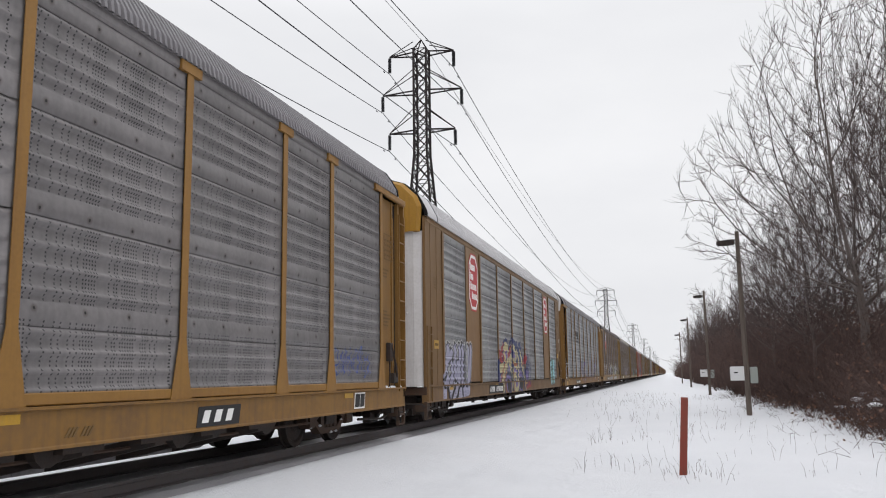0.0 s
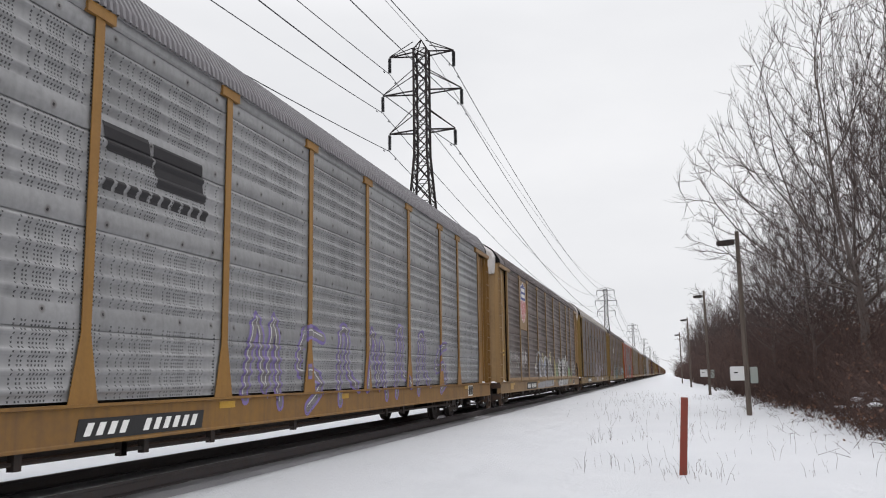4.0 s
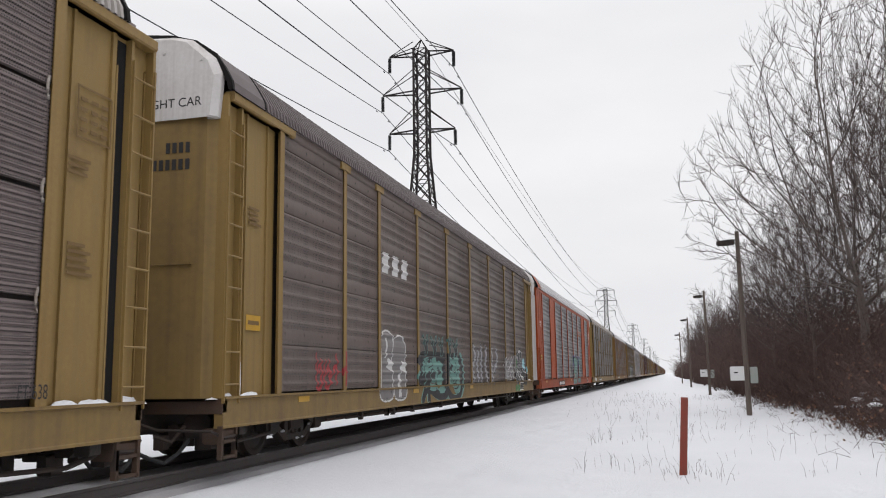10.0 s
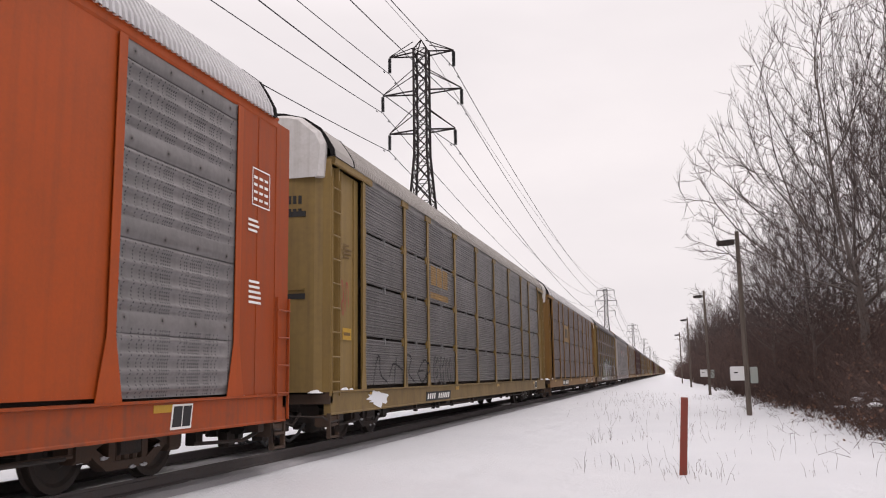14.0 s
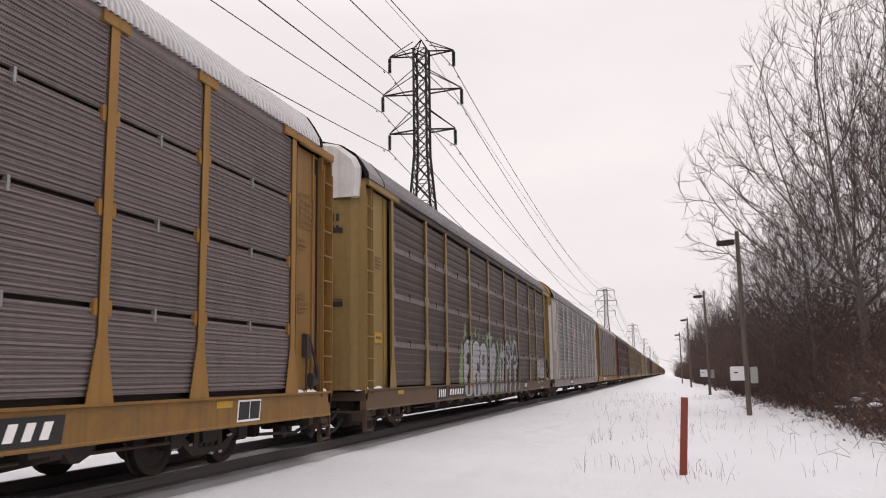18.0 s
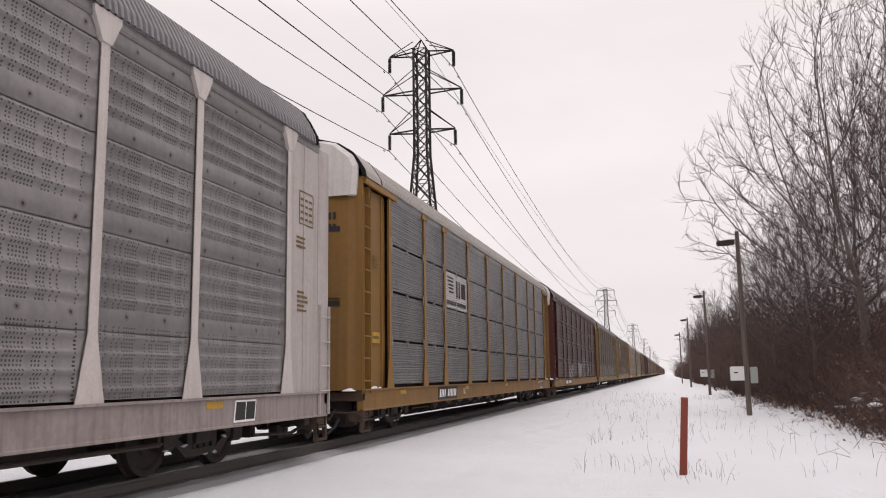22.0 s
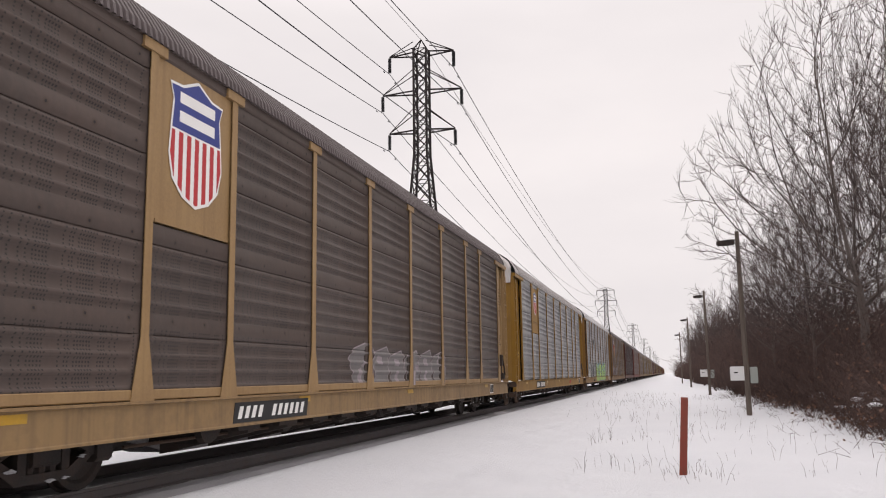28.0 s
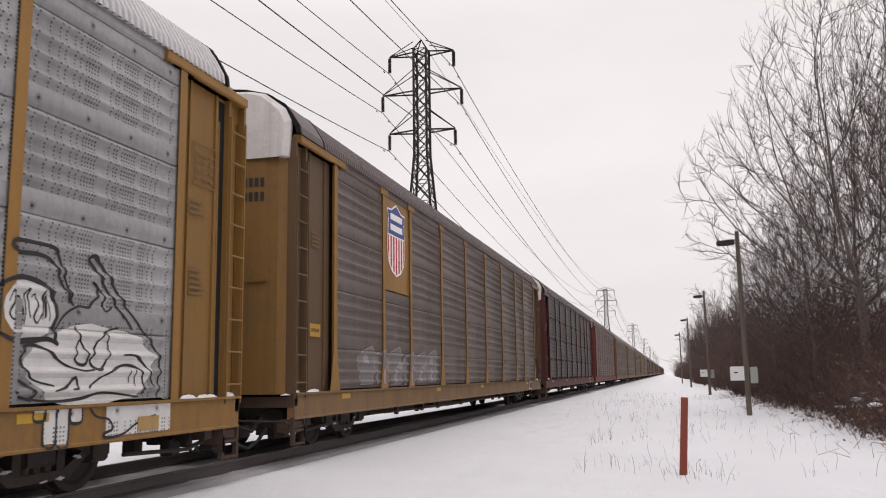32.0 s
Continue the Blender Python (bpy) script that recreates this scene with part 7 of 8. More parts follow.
paint_patch(near_car[12], CARS[12], [box_pts(7.6 + 0.1 * i, 8.5, 4.05 - 0.1 * i, 4.1 - 0.1 * i) for i in range(5)] + [box_pts(8.6, 9.2, 3.7, 4.0)] + [box_pts(8.5 + 0.14 * i, 8.6 + 0.14 * i, 3.3, 3.4) for i in range(8)], "black", 0.004, "herald", "faded dark herald bars")
piece(12, 7.5, 10.2, 1.02, 1.8, 4, "black", "white", 121, "dark letters edged in white", "", "", "peak", 0.025)
piece(12, 12.9, 16.0, 1.05, 2.1, 6, "ghost", "pink", 122, "grey letters edged in silver", "", "", "peak", 0.04)
piece(12, 16.1, 18.4, 1.02, 2.25, 3, "black", "pink", 123, "black letters edged in white", "", "blue", "round", 0.03)
piece(12, 18.95, 22.9, 1.04, 2.0, 5, "black", "pink", 124, "black letters edged in white", "", "", "round", 0.03)
throw_up(13, 8, 3.0, 22.5, 0.75, 2.0, "ghost", "silver", 0.45, 131, "washed-out grey sprayed letters", jitter=0.08, gap=0.1)
scribble(13, 4, 26.3, 27.3, 1.95, 2.4, "white", 0.035, 132, "white tag on the end panel")
shield(14, 5.50, 6.78, 3.38, 5.08)
number_plate_bars(14, 7.25, 9.7, 0.62, 0.9, [4, 6])
piece(14, 11.7, 18.6, 1.02, 1.9, 6, "ghost", "pink", 141, "faint grey sprayed letters", "", "", "peak", 0.03)
shield(15, 5.98, 6.82, 3.90, 4.98)
written(15, "BUILDING AMERICA", 5.50, 7.1, 3.48, 3.62, mark_brown, SIDE - 0.026, parent=None)
number_plate_bars(15, 6.2, 8.9, 0.63, 0.93, [4, 6])
written(15, "R1", 9.55, 9.75, 0.72, 0.90, mark_white, SIDE - 0.024)
number_plate_bars(15, 19.2, 20.1, 0.64, 0.92, [3], None, mark_red)
piece(16, 10.4, 20.5, 0.64, 2.25, 8, "lime", "navy", 161, "green sprayed block letters in dark blue", "sky", "sky", "peak", 0.10, "", "sky")

scribble(16, 6, 8.25, 10.1, 1.65, 2.05, "black", 0.07, 162, "black dripping tag")
scribble(16, 4, 8.4, 10.1, 1.1, 1.5, "black", 0.07, 163, "black dripping tag")
piece(16, 4.0, 5.42, 0.95, 2.1, 3, "white", "black", 169, "white bubble letters edged in black", "", "", "round", 0.045)
for ua, ub in ((2.75, 3.9), (5.5, 6.7)):
    for za in (1.2, 1.6):
        scribble(16, 6, ua, ub, za, za + 0.32, "black", 0.055, int(ua * 10 + za * 7), "black sprayed tag")
piece(16, 6.9, 8.15, 0.95, 1.9, 2, "silver", "black", 164, "pale bubble shapes edged in black", "", "", "round", 0.03)
paint_lines(near_car[16], CARS[16], [[(8.15, 3.4), (8.0, 3.4), (8.0, 4.15), (8.15, 4.15)], [(9.3, 3.4), (9.45, 3.4), (9.45, 4.1), (9.3, 4.1)]], 0.07, "black", 0.005, "herald", "black bracket herald")
paint_patch(near_car[16], CARS[16], [box_pts(8.2, 8.5, 3.55, 3.95), box_pts(8.57, 8.87, 3.55, 3.95), box_pts(8.94, 9.24, 3.55, 3.95), box_pts(8.15, 8.25, 3.22, 3.32), box_pts(8.32, 8.42, 3.22, 3.32), box_pts(9.05, 9.15, 3.22, 3.32), box_pts(9.22, 9.32, 3.22, 3.32)], "black", 0.005, "herald", "black herald blocks")
number_plate_bars(16, 7.5, 8.9, 0.62, 0.86, [4, 4], None, mark_black)
paint_patch(near_car[16], CARS[16], fans(blob(24.75, 1.38, 1.05, 0.42, 165, 22, 0.08)) + fans(blob(23.7, 1.9, 0.38, 0.28, 166, 16, 0.06)) + [box_pts(24.9, 26.1, 0.64, 0.98)], "white", 0.002, label="pale sprayed shapes under black lines", step=22)


def loose(lines, width=0.035):
    paint_lines(near_car[16], CARS[16], [smooth_line(p) for p in lines], width, "black", 0.007, label="loose black sprayed lines", taper=True)


loose(([(23.3, 2.04), (23.34, 2.13), (23.6, 2.2), (23.88, 2.16), (24.03, 2.04), (24.07, 1.87), (24.04, 1.72), (24.15, 1.58)], [(23.31, 1.66), (23.5, 1.6), (23.76, 1.61), (24.0, 1.63), (24.15, 1.58)]), 0.06)
loose(([(24.33, 1.98), (24.15, 2.2), (24.01, 2.39), (23.82, 2.44), (23.54, 2.43), (23.41, 2.47), (23.46, 2.53), (23.73, 2.54), (24.04, 2.51), (24.16, 2.32), (24.33, 1.99)],
       [(25.31, 1.78), (24.99, 2.06), (24.7, 2.35), (24.55, 2.48), (24.63, 2.52), (24.84, 2.37), (25.15, 2.07), (25.45, 1.81)]), 0.05)
loose(([(24.08, 1.72), (24.17, 1.87), (24.39, 1.98), (24.58, 1.99), (24.71, 2.18), (24.63, 2.25), (24.78, 2.14), (24.82, 1.96), (24.97, 2.02)], [(25.45, 1.81), (25.69, 1.66), (25.88, 1.46), (25.87, 1.22), (25.85, 1.0)],
       [(24.35, 1.77), (24.46, 1.65), (24.59, 1.47), (24.55, 1.39), (24.43, 1.41), (24.39, 1.5), (24.46, 1.65)], [(25.06, 1.79), (24.86, 1.74), (24.7, 1.57), (24.64, 1.41), (24.79, 1.34), (24.91, 1.45), (24.92, 1.6), (24.86, 1.74)]))
loose(([(24.12, 1.18), (23.83, 1.24), (23.69, 1.35), (23.65, 1.48), (23.73, 1.57), (23.93, 1.54), (24.1, 1.46), (24.28, 1.38), (24.51, 1.33), (24.69, 1.34)], [(25.16, 1.5), (25.41, 1.49), (25.65, 1.35), (25.78, 1.15)],
       [(24.61, 1.15), (24.89, 1.29), (25.2, 1.39), (25.47, 1.35), (25.57, 1.22), (25.55, 1.06)], [(23.57, 1.2), (23.62, 1.24), (23.76, 1.18), (23.84, 1.12), (23.79, 1.06), (23.61, 1.1), (23.57, 1.2)]))
loose(([(23.77, 1.06), (24.13, 1.03), (24.53, 1.05), (24.86, 1.1), (25.5, 1.04)], [(24.58, 0.99), (24.73, 0.86), (24.93, 0.82), (25.01, 0.72), (24.86, 0.67), (24.92, 0.63), (25.19, 0.65), (25.46, 0.76), (25.8, 0.83)],
       [(24.1, 1.13), (24.29, 1.17), (24.42, 1.26), (24.46, 1.16), (24.36, 1.14)], [(25.3, 1.34), (25.31, 1.2)], [(25.4, 1.34), (25.42, 1.16)]))
teeth = ((23.82, 23.97, 0.86), (23.96, 24.12, 0.63), (24.14, 24.3, 0.61), (24.34, 24.5, 0.82))
paint_patch(near_car[16], CARS[16], [box_pts(a, b, z, 0.98) for a, b, z in teeth], "white", 0.004, label="white sprayed teeth")
loose([[(a, 0.98), (a, z), (b, z), (b, 0.98)] for a, b, z in teeth])
scribble(16, 5, 23.4, 23.98, 1.78, 2.06, "black", 0.025, 167, "thin black tag in the balloon")
flat_patch(16, "notice_disc", blob(26.07, 1.18, 0.15, 0.19, 168, 16, 0.0), mark_white, SIDE - 0.085, "small round white notice")
flat_patch(16, "yellow_notice", box_pts(25.45, 25.85, 0.66, 0.82), mark_lemon, SIDE - 0.015, "yellow notice plate")
# sill slots under the sheets of the wide-ended cars, and white handwriting on the maroon one
for k in (1, 6):
    for b in range(9):
        m_ = (POSTS[b] + POSTS[b + 1]) / 2
        for d in (-0.9, -0.3, 0.3, 0.9):
            if abs(d) < (POSTS[b + 1] - POSTS[b]) / 2 - 0.3 and b not in (1, 7):
                part("sill_slot", shared("sill_slot", lambda: Geo().slab(box_pts(-0.15, 0.15, -0.016, 0.016), -0.01, 0.004)), mark_black, near_car[k], at=(SIDE - 0.017, m_ + d - HALF, 0.972))
written(12, "Help I'm", 1.47, 2.2, 2.08, 2.22, mark_white, SIDE - 0.086)
written(12, "Being Held", 1.48, 2.4, 1.84, 1.96, mark_white, SIDE - 0.086)
shield(17, 5.58, 6.86, 3.42, 5.06)
piece(17, 3.8, 9.6, 1.05, 1.9, 6, "ghost", "pink", 171, "faint pale sprayed letters", "", "", "peak", 0.025)


# ---- the power line ----
TOWER_X, TOWER_Y, SPAN = -23.9, 83.2, 272.0
ARMS = [(34.1, 3.55), (29.85, 4.35), (25.55, 3.6)]       # height above the eye, reach to each side
STRING = 1.85
EYE_Z = 1.52


def bar(g, a, b, r):
    g.tube([a, b], r, 4)


def tower(y, detail):
    t = tagged(new("transmission_tower"), "dark steel lattice tower with three pairs of arms", "transmission tower", "towers of the power line")
    t.location = (TOWER_X, y, 0)
    waist, foot, peak = 23.0 + EYE_Z, 0.0, 35.7 + EYE_Z

    def half(z):
        return 0.69 if z > waist else 0.69 + (waist - z) * 0.075
    top = ARMS[0][0] + EYE_Z + 0.4
    for sx in (-1, 1):
        for sy in (-1, 1):
            g = Geo()
            zs = [foot, waist * 0.5, waist, top]
            g.tube([(sx * half(z), sy * half(z), z) for z in zs], [0.18, 0.16, 0.14, 0.12], 4)
            part("leg", g, tower_mat, t)
            bar_g = Geo()
            bar(bar_g, (sx * half(top), sy * half(top), top), (0, 0, peak), 0.07)
            part("peak_strut", bar_g, tower_mat, t)
    # bracing, face by face
    zs = [0.0]
    while zs[-1] < top - 0.6:
        zs.append(min(top, zs[-1] + max(1.25, 2.1 * half(zs[-1]))))
    faces = [((-1, -1), (1, -1)), ((1, -1), (1, 1)), ((1, 1), (-1, 1)), ((-1, 1), (-1, -1))]
    for a, b in faces:
        g = Geo()
        for z0, z1 in zip(zs, zs[1:]):
            h0, h1 = half(z0), half(z1)
            bar(g, (a[0] * h0, a[1] * h0, z0), (b[0] * h1, b[1] * h1, z1), 0.062)
            bar(g, (b[0] * h0, b[1] * h0, z0), (a[0] * h1, a[1] * h1, z1), 0.062)
            bar(g, (a[0] * h1, a[1] * h1, z1), (b[0] * h1, b[1] * h1, z1), 0.04)
        part("bracing", g, tower_mat, t)
    for hz, reach in ARMS:
        z = hz + EYE_Z
        for s in (-1, 1):
            g = Geo()
            for sy in (-1, 1):
                bar(g, (s * 0.69, sy * 0.69, z), (s * reach, 0, z), 0.09)
                bar(g, (s * 0.69, sy * 0.69, z + 2.4 if hz < 34 else z + 1.2), (s * reach, 0, z + 0.05), 0.055)
            for f in (0.35, 0.65):
                bar(g, (s * (0.69 + f * (reach - 0.69)), -0.69 * (1 - f), z), (s * (0.69 + f * (reach - 0.69)), 0.69 * (1 - f), z), 0.035)
            arm = part("cross_arm", g, tower_mat, t)
            if detail:
                ins = Geo()
                prof = []
                n = 12
                for i in range(n):
                    za = -0.12 - (STRING - 0.2) * i / n
                    prof += [(0.09, za), (0.19, za - 0.04), (0.19, za - 0.09), (0.09, za - 0.11)]
                ins.lathe(prof, "z", 10)
                ob = part("insulator_string", ins, insulator_mat, t, "black string of porcelain discs", at=(s * reach, 0, z))
    return t


for i in range(-1, 8):
    tower(TOWER_Y + i * SPAN, i < 3)


def line_wire(x, z, sag, r, label):
    """One cable along the whole line, hung from tower to tower."""
    g = Geo()
    for i in range(-1, 5):
        y0 = TOWER_Y + i * SPAN
        n = 40 if i < 1 else 14
        pts = []
        for k in range(n + 1):
            f = k / n
            pts.append((x, y0 + f * SPAN, z - 4 * sag * f * (1 - f)))
        g.tube(pts, r if i < 1 else r * 1.3, 5, False)
        if label == "cable":
            for side in (-1, 1):                          # vibration dampers by the clamps
                yy = y0 + SPAN * (1 if side < 0 else 0) + side * 1.9
                zz = z - 4 * sag * (1.9 / SPAN)
                if i < 2:
                    g.tube([(x, yy, zz), (x, yy, zz - 0.18)], 0.03, 4)
                    g.tube([(x, yy - 0.22, zz - 0.2), (x, yy + 0.22, zz - 0.2)], 0.05, 5)
    ob = part("power_cable" if label == "cable" else "ground_wire", g, wire_mat)
    tagged(ob, "sagging grey overhead power cable between the lattice towers" if label == "cable" else "thin ground wire along the tower peaks", "overhead cable", "cables of the power line")


for hz, reach in ARMS:
    for s in (-1, 1):
        line_wire(TOWER_X + s * reach, hz + EYE_Z - STRING - 0.05, 6.5, 0.042, "cable")
line_wire(TOWER_X, 35.7 + EYE_Z, 5.0, 0.026, "ground")


# ---- lamp poles, red marker, boxes ----
def lamp_pole(x, y, top, arm_z, box_side):
    p = tagged(new("lamp_pole"), "weathered grey wooden pole with a lamp on a short arm", "lamp pole", "poles along the wood")
    p.location = (x, y, 0)
    lean = -0.004 * top
    part("pole", Geo().tube([(0, 0, -0.3), (lean * 0.5, 0, top * 0.5), (lean, 0, top)], [0.095, 0.085, 0.072], 12), pole_mat, p)
    arm = part("lamp_arm", Geo().tube([(0, 0, arm_z + 0.10), (-0.35, 0, arm_z + 0.10), (-0.70, -0.02, arm_z + 0.05)], 0.03, 6), steel_dark, p)
    part("lamp_head", Geo().box(-0.74, -0.12, -0.10, 0.10, arm_z - 0.06, arm_z + 0.08, 0.03).box(-0.70, -0.30, -0.08, 0.08, arm_z - 0.09, arm_z - 0.06), steel_dark, p, "dark metal lamp head")
    part("conduit", Geo().tube([(0.02, -0.11, 0.9), (0.05, -0.13, 1.7), (-0.01, -0.11, 2.1), (-0.015, -0.10, top * 0.75)], 0.035, 6), pole_mat, p)
    if y > 80:
        return p
    part("meter_box", Geo().box(0.10, 0.34, -0.20, 0.02, 1.12, 1.68, 0.03), meter_mat, p, "pale grey-green metal meter box")
    sign = part("sign_plate", Geo().box(-0.56, -0.10, -0.22, -0.19, 1.22, 1.70), box_mat, p, "white sign plate with a dark bar")
    part("bar", Geo().box(-0.44, -0.30, -0.228, -0.221, 1.47, 1.51), mark_black, sign)
    return p


lamp_pole(2.59, 31.4, 6.45, 6.05, 1)
lamp_pole(2.55, 60.0, 7.0, 6.6, 1)
lamp_pole(2.1, 92.0, 7.2, 6.9, 1)
lamp_pole(1.7, 126.0, 7.2, 6.8, 1)

marker = tagged(new("marker_post"), "red-brown painted square marker post in the snow", "marker post")
marker.matrix_basis = pose(0.12, 13.56, 0, 0, 4.0, 0)
part("post_body", Geo().add([(-0.056, -0.03, -0.1), (0.056, -0.03, -0.1), (0.056, 0.03, -0.1), (-0.056, 0.03, -0.1), (-0.052, -0.028, 1.14), (0.052, -0.028, 1.14), (0.052, 0.028, 1.15), (-0.052, 0.028, 1.15)],
                            [(3, 2, 1, 0), (4, 5, 6, 7), (0, 1, 5, 4), (1, 2, 6, 5), (2, 3, 7, 6), (3, 0, 4, 7)]), red_post_mat, marker)


# ---- bare trees and undergrowth along the right side ----
def twigs(rnd, start, way, length, radius, depth, out, spread, rise):
    """Grows one limb and its side twigs into out: (from, to, radius, radius, level)."""
    n = max(2, int(length / 0.55)) if depth > 1 else 2
    p, d, r = Vector(start), Vector(way).normalized(), radius
    for i in range(n):
        d = (d + Vector((rnd.gauss(0, 0.10), rnd.gauss(0, 0.10), rnd.gauss(0, 0.07) + rise))).normalized()
        q = p + d * (length / n)
        r2 = max(0.006, r * (0.93 if depth > 2 else 0.85))
        out.append((p, q, r, r2, depth))
        if depth > 0 and (i > 0 or depth < 3):
            for _ in range(rnd.choice((0, 1, 1)) if depth > 2 else rnd.choice((1, 1, 2)) if depth > 1 else rnd.choice((1, 2, 2, 3))):
                a = d.orthogonal().normalized()
                a.rotate(Matrix.Rotation(rnd.uniform(0, 6.283), 3, d))
                w = (d * rnd.uniform(0.75, 1.1) + a * rnd.uniform(0.45, 0.85) * spread).normalized()
                twigs(rnd, q, w, length * rnd.uniform(0.38, 0.62) * (1.0 - 0.35 * i / n), r2 * rnd.uniform(0.45, 0.65), depth - 1, out, spread, rise)
        p, r = q, r2


def limbs_mesh(segments, sides, name):
    vs, fs = [], []
    cs = [(math.cos(6.283 * k / sides), math.sin(6.283 * k / sides)) for k in range(sides)]
    for p, q, r0, r1, _ in segments:
        d = q - p
        a = d.cross(Vector((0.31, 0.77, 0.55))).normalized()
        b = d.cross(a).normalized()
        n = len(vs)
        for c, s in cs:
            o = a * c + b * s
            vs.append((p.x + o.x * r0, p.y + o.y * r0, p.z + o.z * r0))
        for c, s in cs:
            o = a * c + b * s
            vs.append((q.x + o.x * r1, q.y + o.y * r1, q.z + o.z * r1))
        for k in range(sides):
            k2 = (k + 1) % sides
            fs.append((n + k, n + k2, n + sides + k2, n + sides + k))
    me = bpy.data.meshes.new(name)
    me.from_pydata(vs, [], fs)
    me.update()
    return me


def grow(seed, height, stems, lean, spread, depth, fine):
    rnd = random.Random(seed)
    out = []
    for s in range(stems):
        w = 6.283 * s / max(1, stems) + rnd.uniform(-0.4, 0.4)
        off = 0.25 if stems > 1 else 0.0
        tilt = lean * rnd.uniform(0.6, 1.2)
        twigs(rnd, (off * math.cos(w), off * math.sin(w), -0.2), (tilt * math.cos(w), tilt * math.sin(w), 1.0), height * rnd.uniform(0.72, 0.95), 0.018 * height / (1 + 0.25 * (stems - 1)), depth, out, spread, 0.055)
    thick = [s for s in out if s[4] >= depth - 1]
    thin = [(p, q, max(r0, fine), max(r1, fine * 0.8), k) for p, q, r0, r1, k in out if k < depth - 1]
    return limbs_mesh(thick, 6, "trunk"), limbs_mesh(thin, 3, "crown"), len(out)


def crowned(seed, fork, profile, count, wide=0.0, step=0.36):
    """A broadleaf tree: limbs reach out into a crown whose radius at each height is profile, and split on the way."""
    rnd = random.Random(seed)
    zs, rs = [p[0] for p in profile], [p[1] for p in profile]
    goals = []
    while len(goals) < count:
        z = rnd.uniform(zs[0], zs[-1])
        top = float(np.interp(z, zs, rs))
        if rnd.random() > (top / max(rs)) ** 1.3:
            continue
        a, r = rnd.uniform(0, 6.283), top * math.sqrt(rnd.uniform(0.02, 1.0))
        lump = 0.93 + 0.26 * noise.noise((math.cos(a) * 1.3 + seed, math.sin(a) * 1.3, z * 0.33))
        goals.append(Vector((r * lump * math.cos(a), r * lump * math.sin(a), z)))
    nodes, mother = [Vector((0, 0, -0.3))], [-1]
    for i in range(1, int(fork / 0.4) + 1):
        nodes.append(Vector((0.05 * math.sin(i * 0.9 + seed), 0.05 * math.cos(i * 0.7), -0.3 + 0.4 * i)))
        mother.append(i - 1)
    born = {}
    for turn in range(90):
        tree_ = kdtree.KDTree(len(nodes))
        for k, p in enumerate(nodes):
            tree_.insert(p, k)
        tree_.balance()
        pull, left = {}, []
        for g in goals:
            _, k, d = tree_.find(g)
            if d < 0.50:
                continue
            left.append(g)
            if d < 4.2 or turn < 6:
                pull[k] = pull.get(k, Vector((0, 0, 0))) + (g - nodes[k]).normalized()
        goals = left
        if not pull:
            break
        for k, v in pull.items():
            if born.get(k, 0) > 2:
                continue
            born[k] = born.get(k, 0) + 1
            back = (nodes[k] - nodes[mother[k]]).normalized() if mother[k] >= 0 else Vector((0, 0, 1))
            d = v.normalized() * 0.75 + back * 0.40 + Vector((rnd.gauss(0, 0.06), rnd.gauss(0, 0.06), 0.20 + rnd.gauss(0, 0.05)))
            nodes.append(nodes[k] + d.normalized() * step)
            mother.append(k)
    load = [0.0] * len(nodes)
    kids = [0] * len(nodes)
    for k in range(len(nodes) - 1, 0, -1):
        if not kids[k]:
            load[k] = 0.0064 ** 2.1
        load[mother[k]] += load[k]
        kids[mother[k]] += 1
    rad = [min(0.24, v ** (1 / 2.1)) for v in load]
    thick, thin = [], []
    for k in range(1, len(nodes)):
        m = mother[k]
        seg = (nodes[m], nodes[k], rad[m] if kids[m] == 1 or rad[m] < rad[k] * 1.6 else rad[k] * 1.15, rad[k], 0)
        (thick if rad[k] > 0.022 else thin).append(seg)
        if rad[k] < 0.020:                                   # short side twigs, each with one fork
            d = (nodes[k] - nodes[m]).normalized()
            for _ in range(rnd.choice((1, 1, 2))):
                w = (d * 1.0 + Vector((rnd.gauss(0, 0.30), rnd.gauss(0, 0.30), rnd.gauss(0.18, 0.15)))).normalized()
                p = nodes[m].lerp(nodes[k], rnd.random())
                ln = rnd.uniform(0.2, 0.6)
                q = p + w * ln
                thin.append((p, q, 0.0058, 0.0044, 0))
                v = (w + Vector((rnd.gauss(0, 0.28), rnd.gauss(0, 0.28), rnd.gauss(0.2, 0.2)))).normalized()
                thin.append((p.lerp(q, 0.55), p.lerp(q, 0.55) + v * ln * 0.7, 0.0050, 0.0036, 0))
                thin.append((q, q + (w + Vector((rnd.gauss(0, 0.3), rnd.gauss(0, 0.3), 0.25))).normalized() * ln * 0.6, 0.0046, 0.0030, 0))
    return limbs_mesh(thick, 6, "trunk"), limbs_mesh(thin, 3, "crown"), [nodes[k] for k in range(len(nodes)) if not kids[k]]


KINDS = [crowned(5, 2.6, [(3.8, 3.2), (6.0, 5.8), (8.0, 6.2), (10.5, 5.0), (12.4, 3.9), (14.0, 2.7), (15.4, 0.9)], 4600),
         crowned(9, 4.4, [(5.0, 1.6), (8.0, 3.2), (11.5, 3.5), (14.5, 2.6), (17.0, 0.7)], 2300),
         crowned(14, 1.8, [(2.6, 1.6), (4.6, 3.0), (7.0, 3.1), (9.0, 2.0), (10.2, 0.6)], 1700),
         grow(41, 10.0, 2, 0.2, 1.1, 3, 0.008), grow(53, 13.0, 3, 0.2, 0.95, 3, 0.016), grow(61, 11.0, 4, 0.24, 1.0, 3, 0.016)]


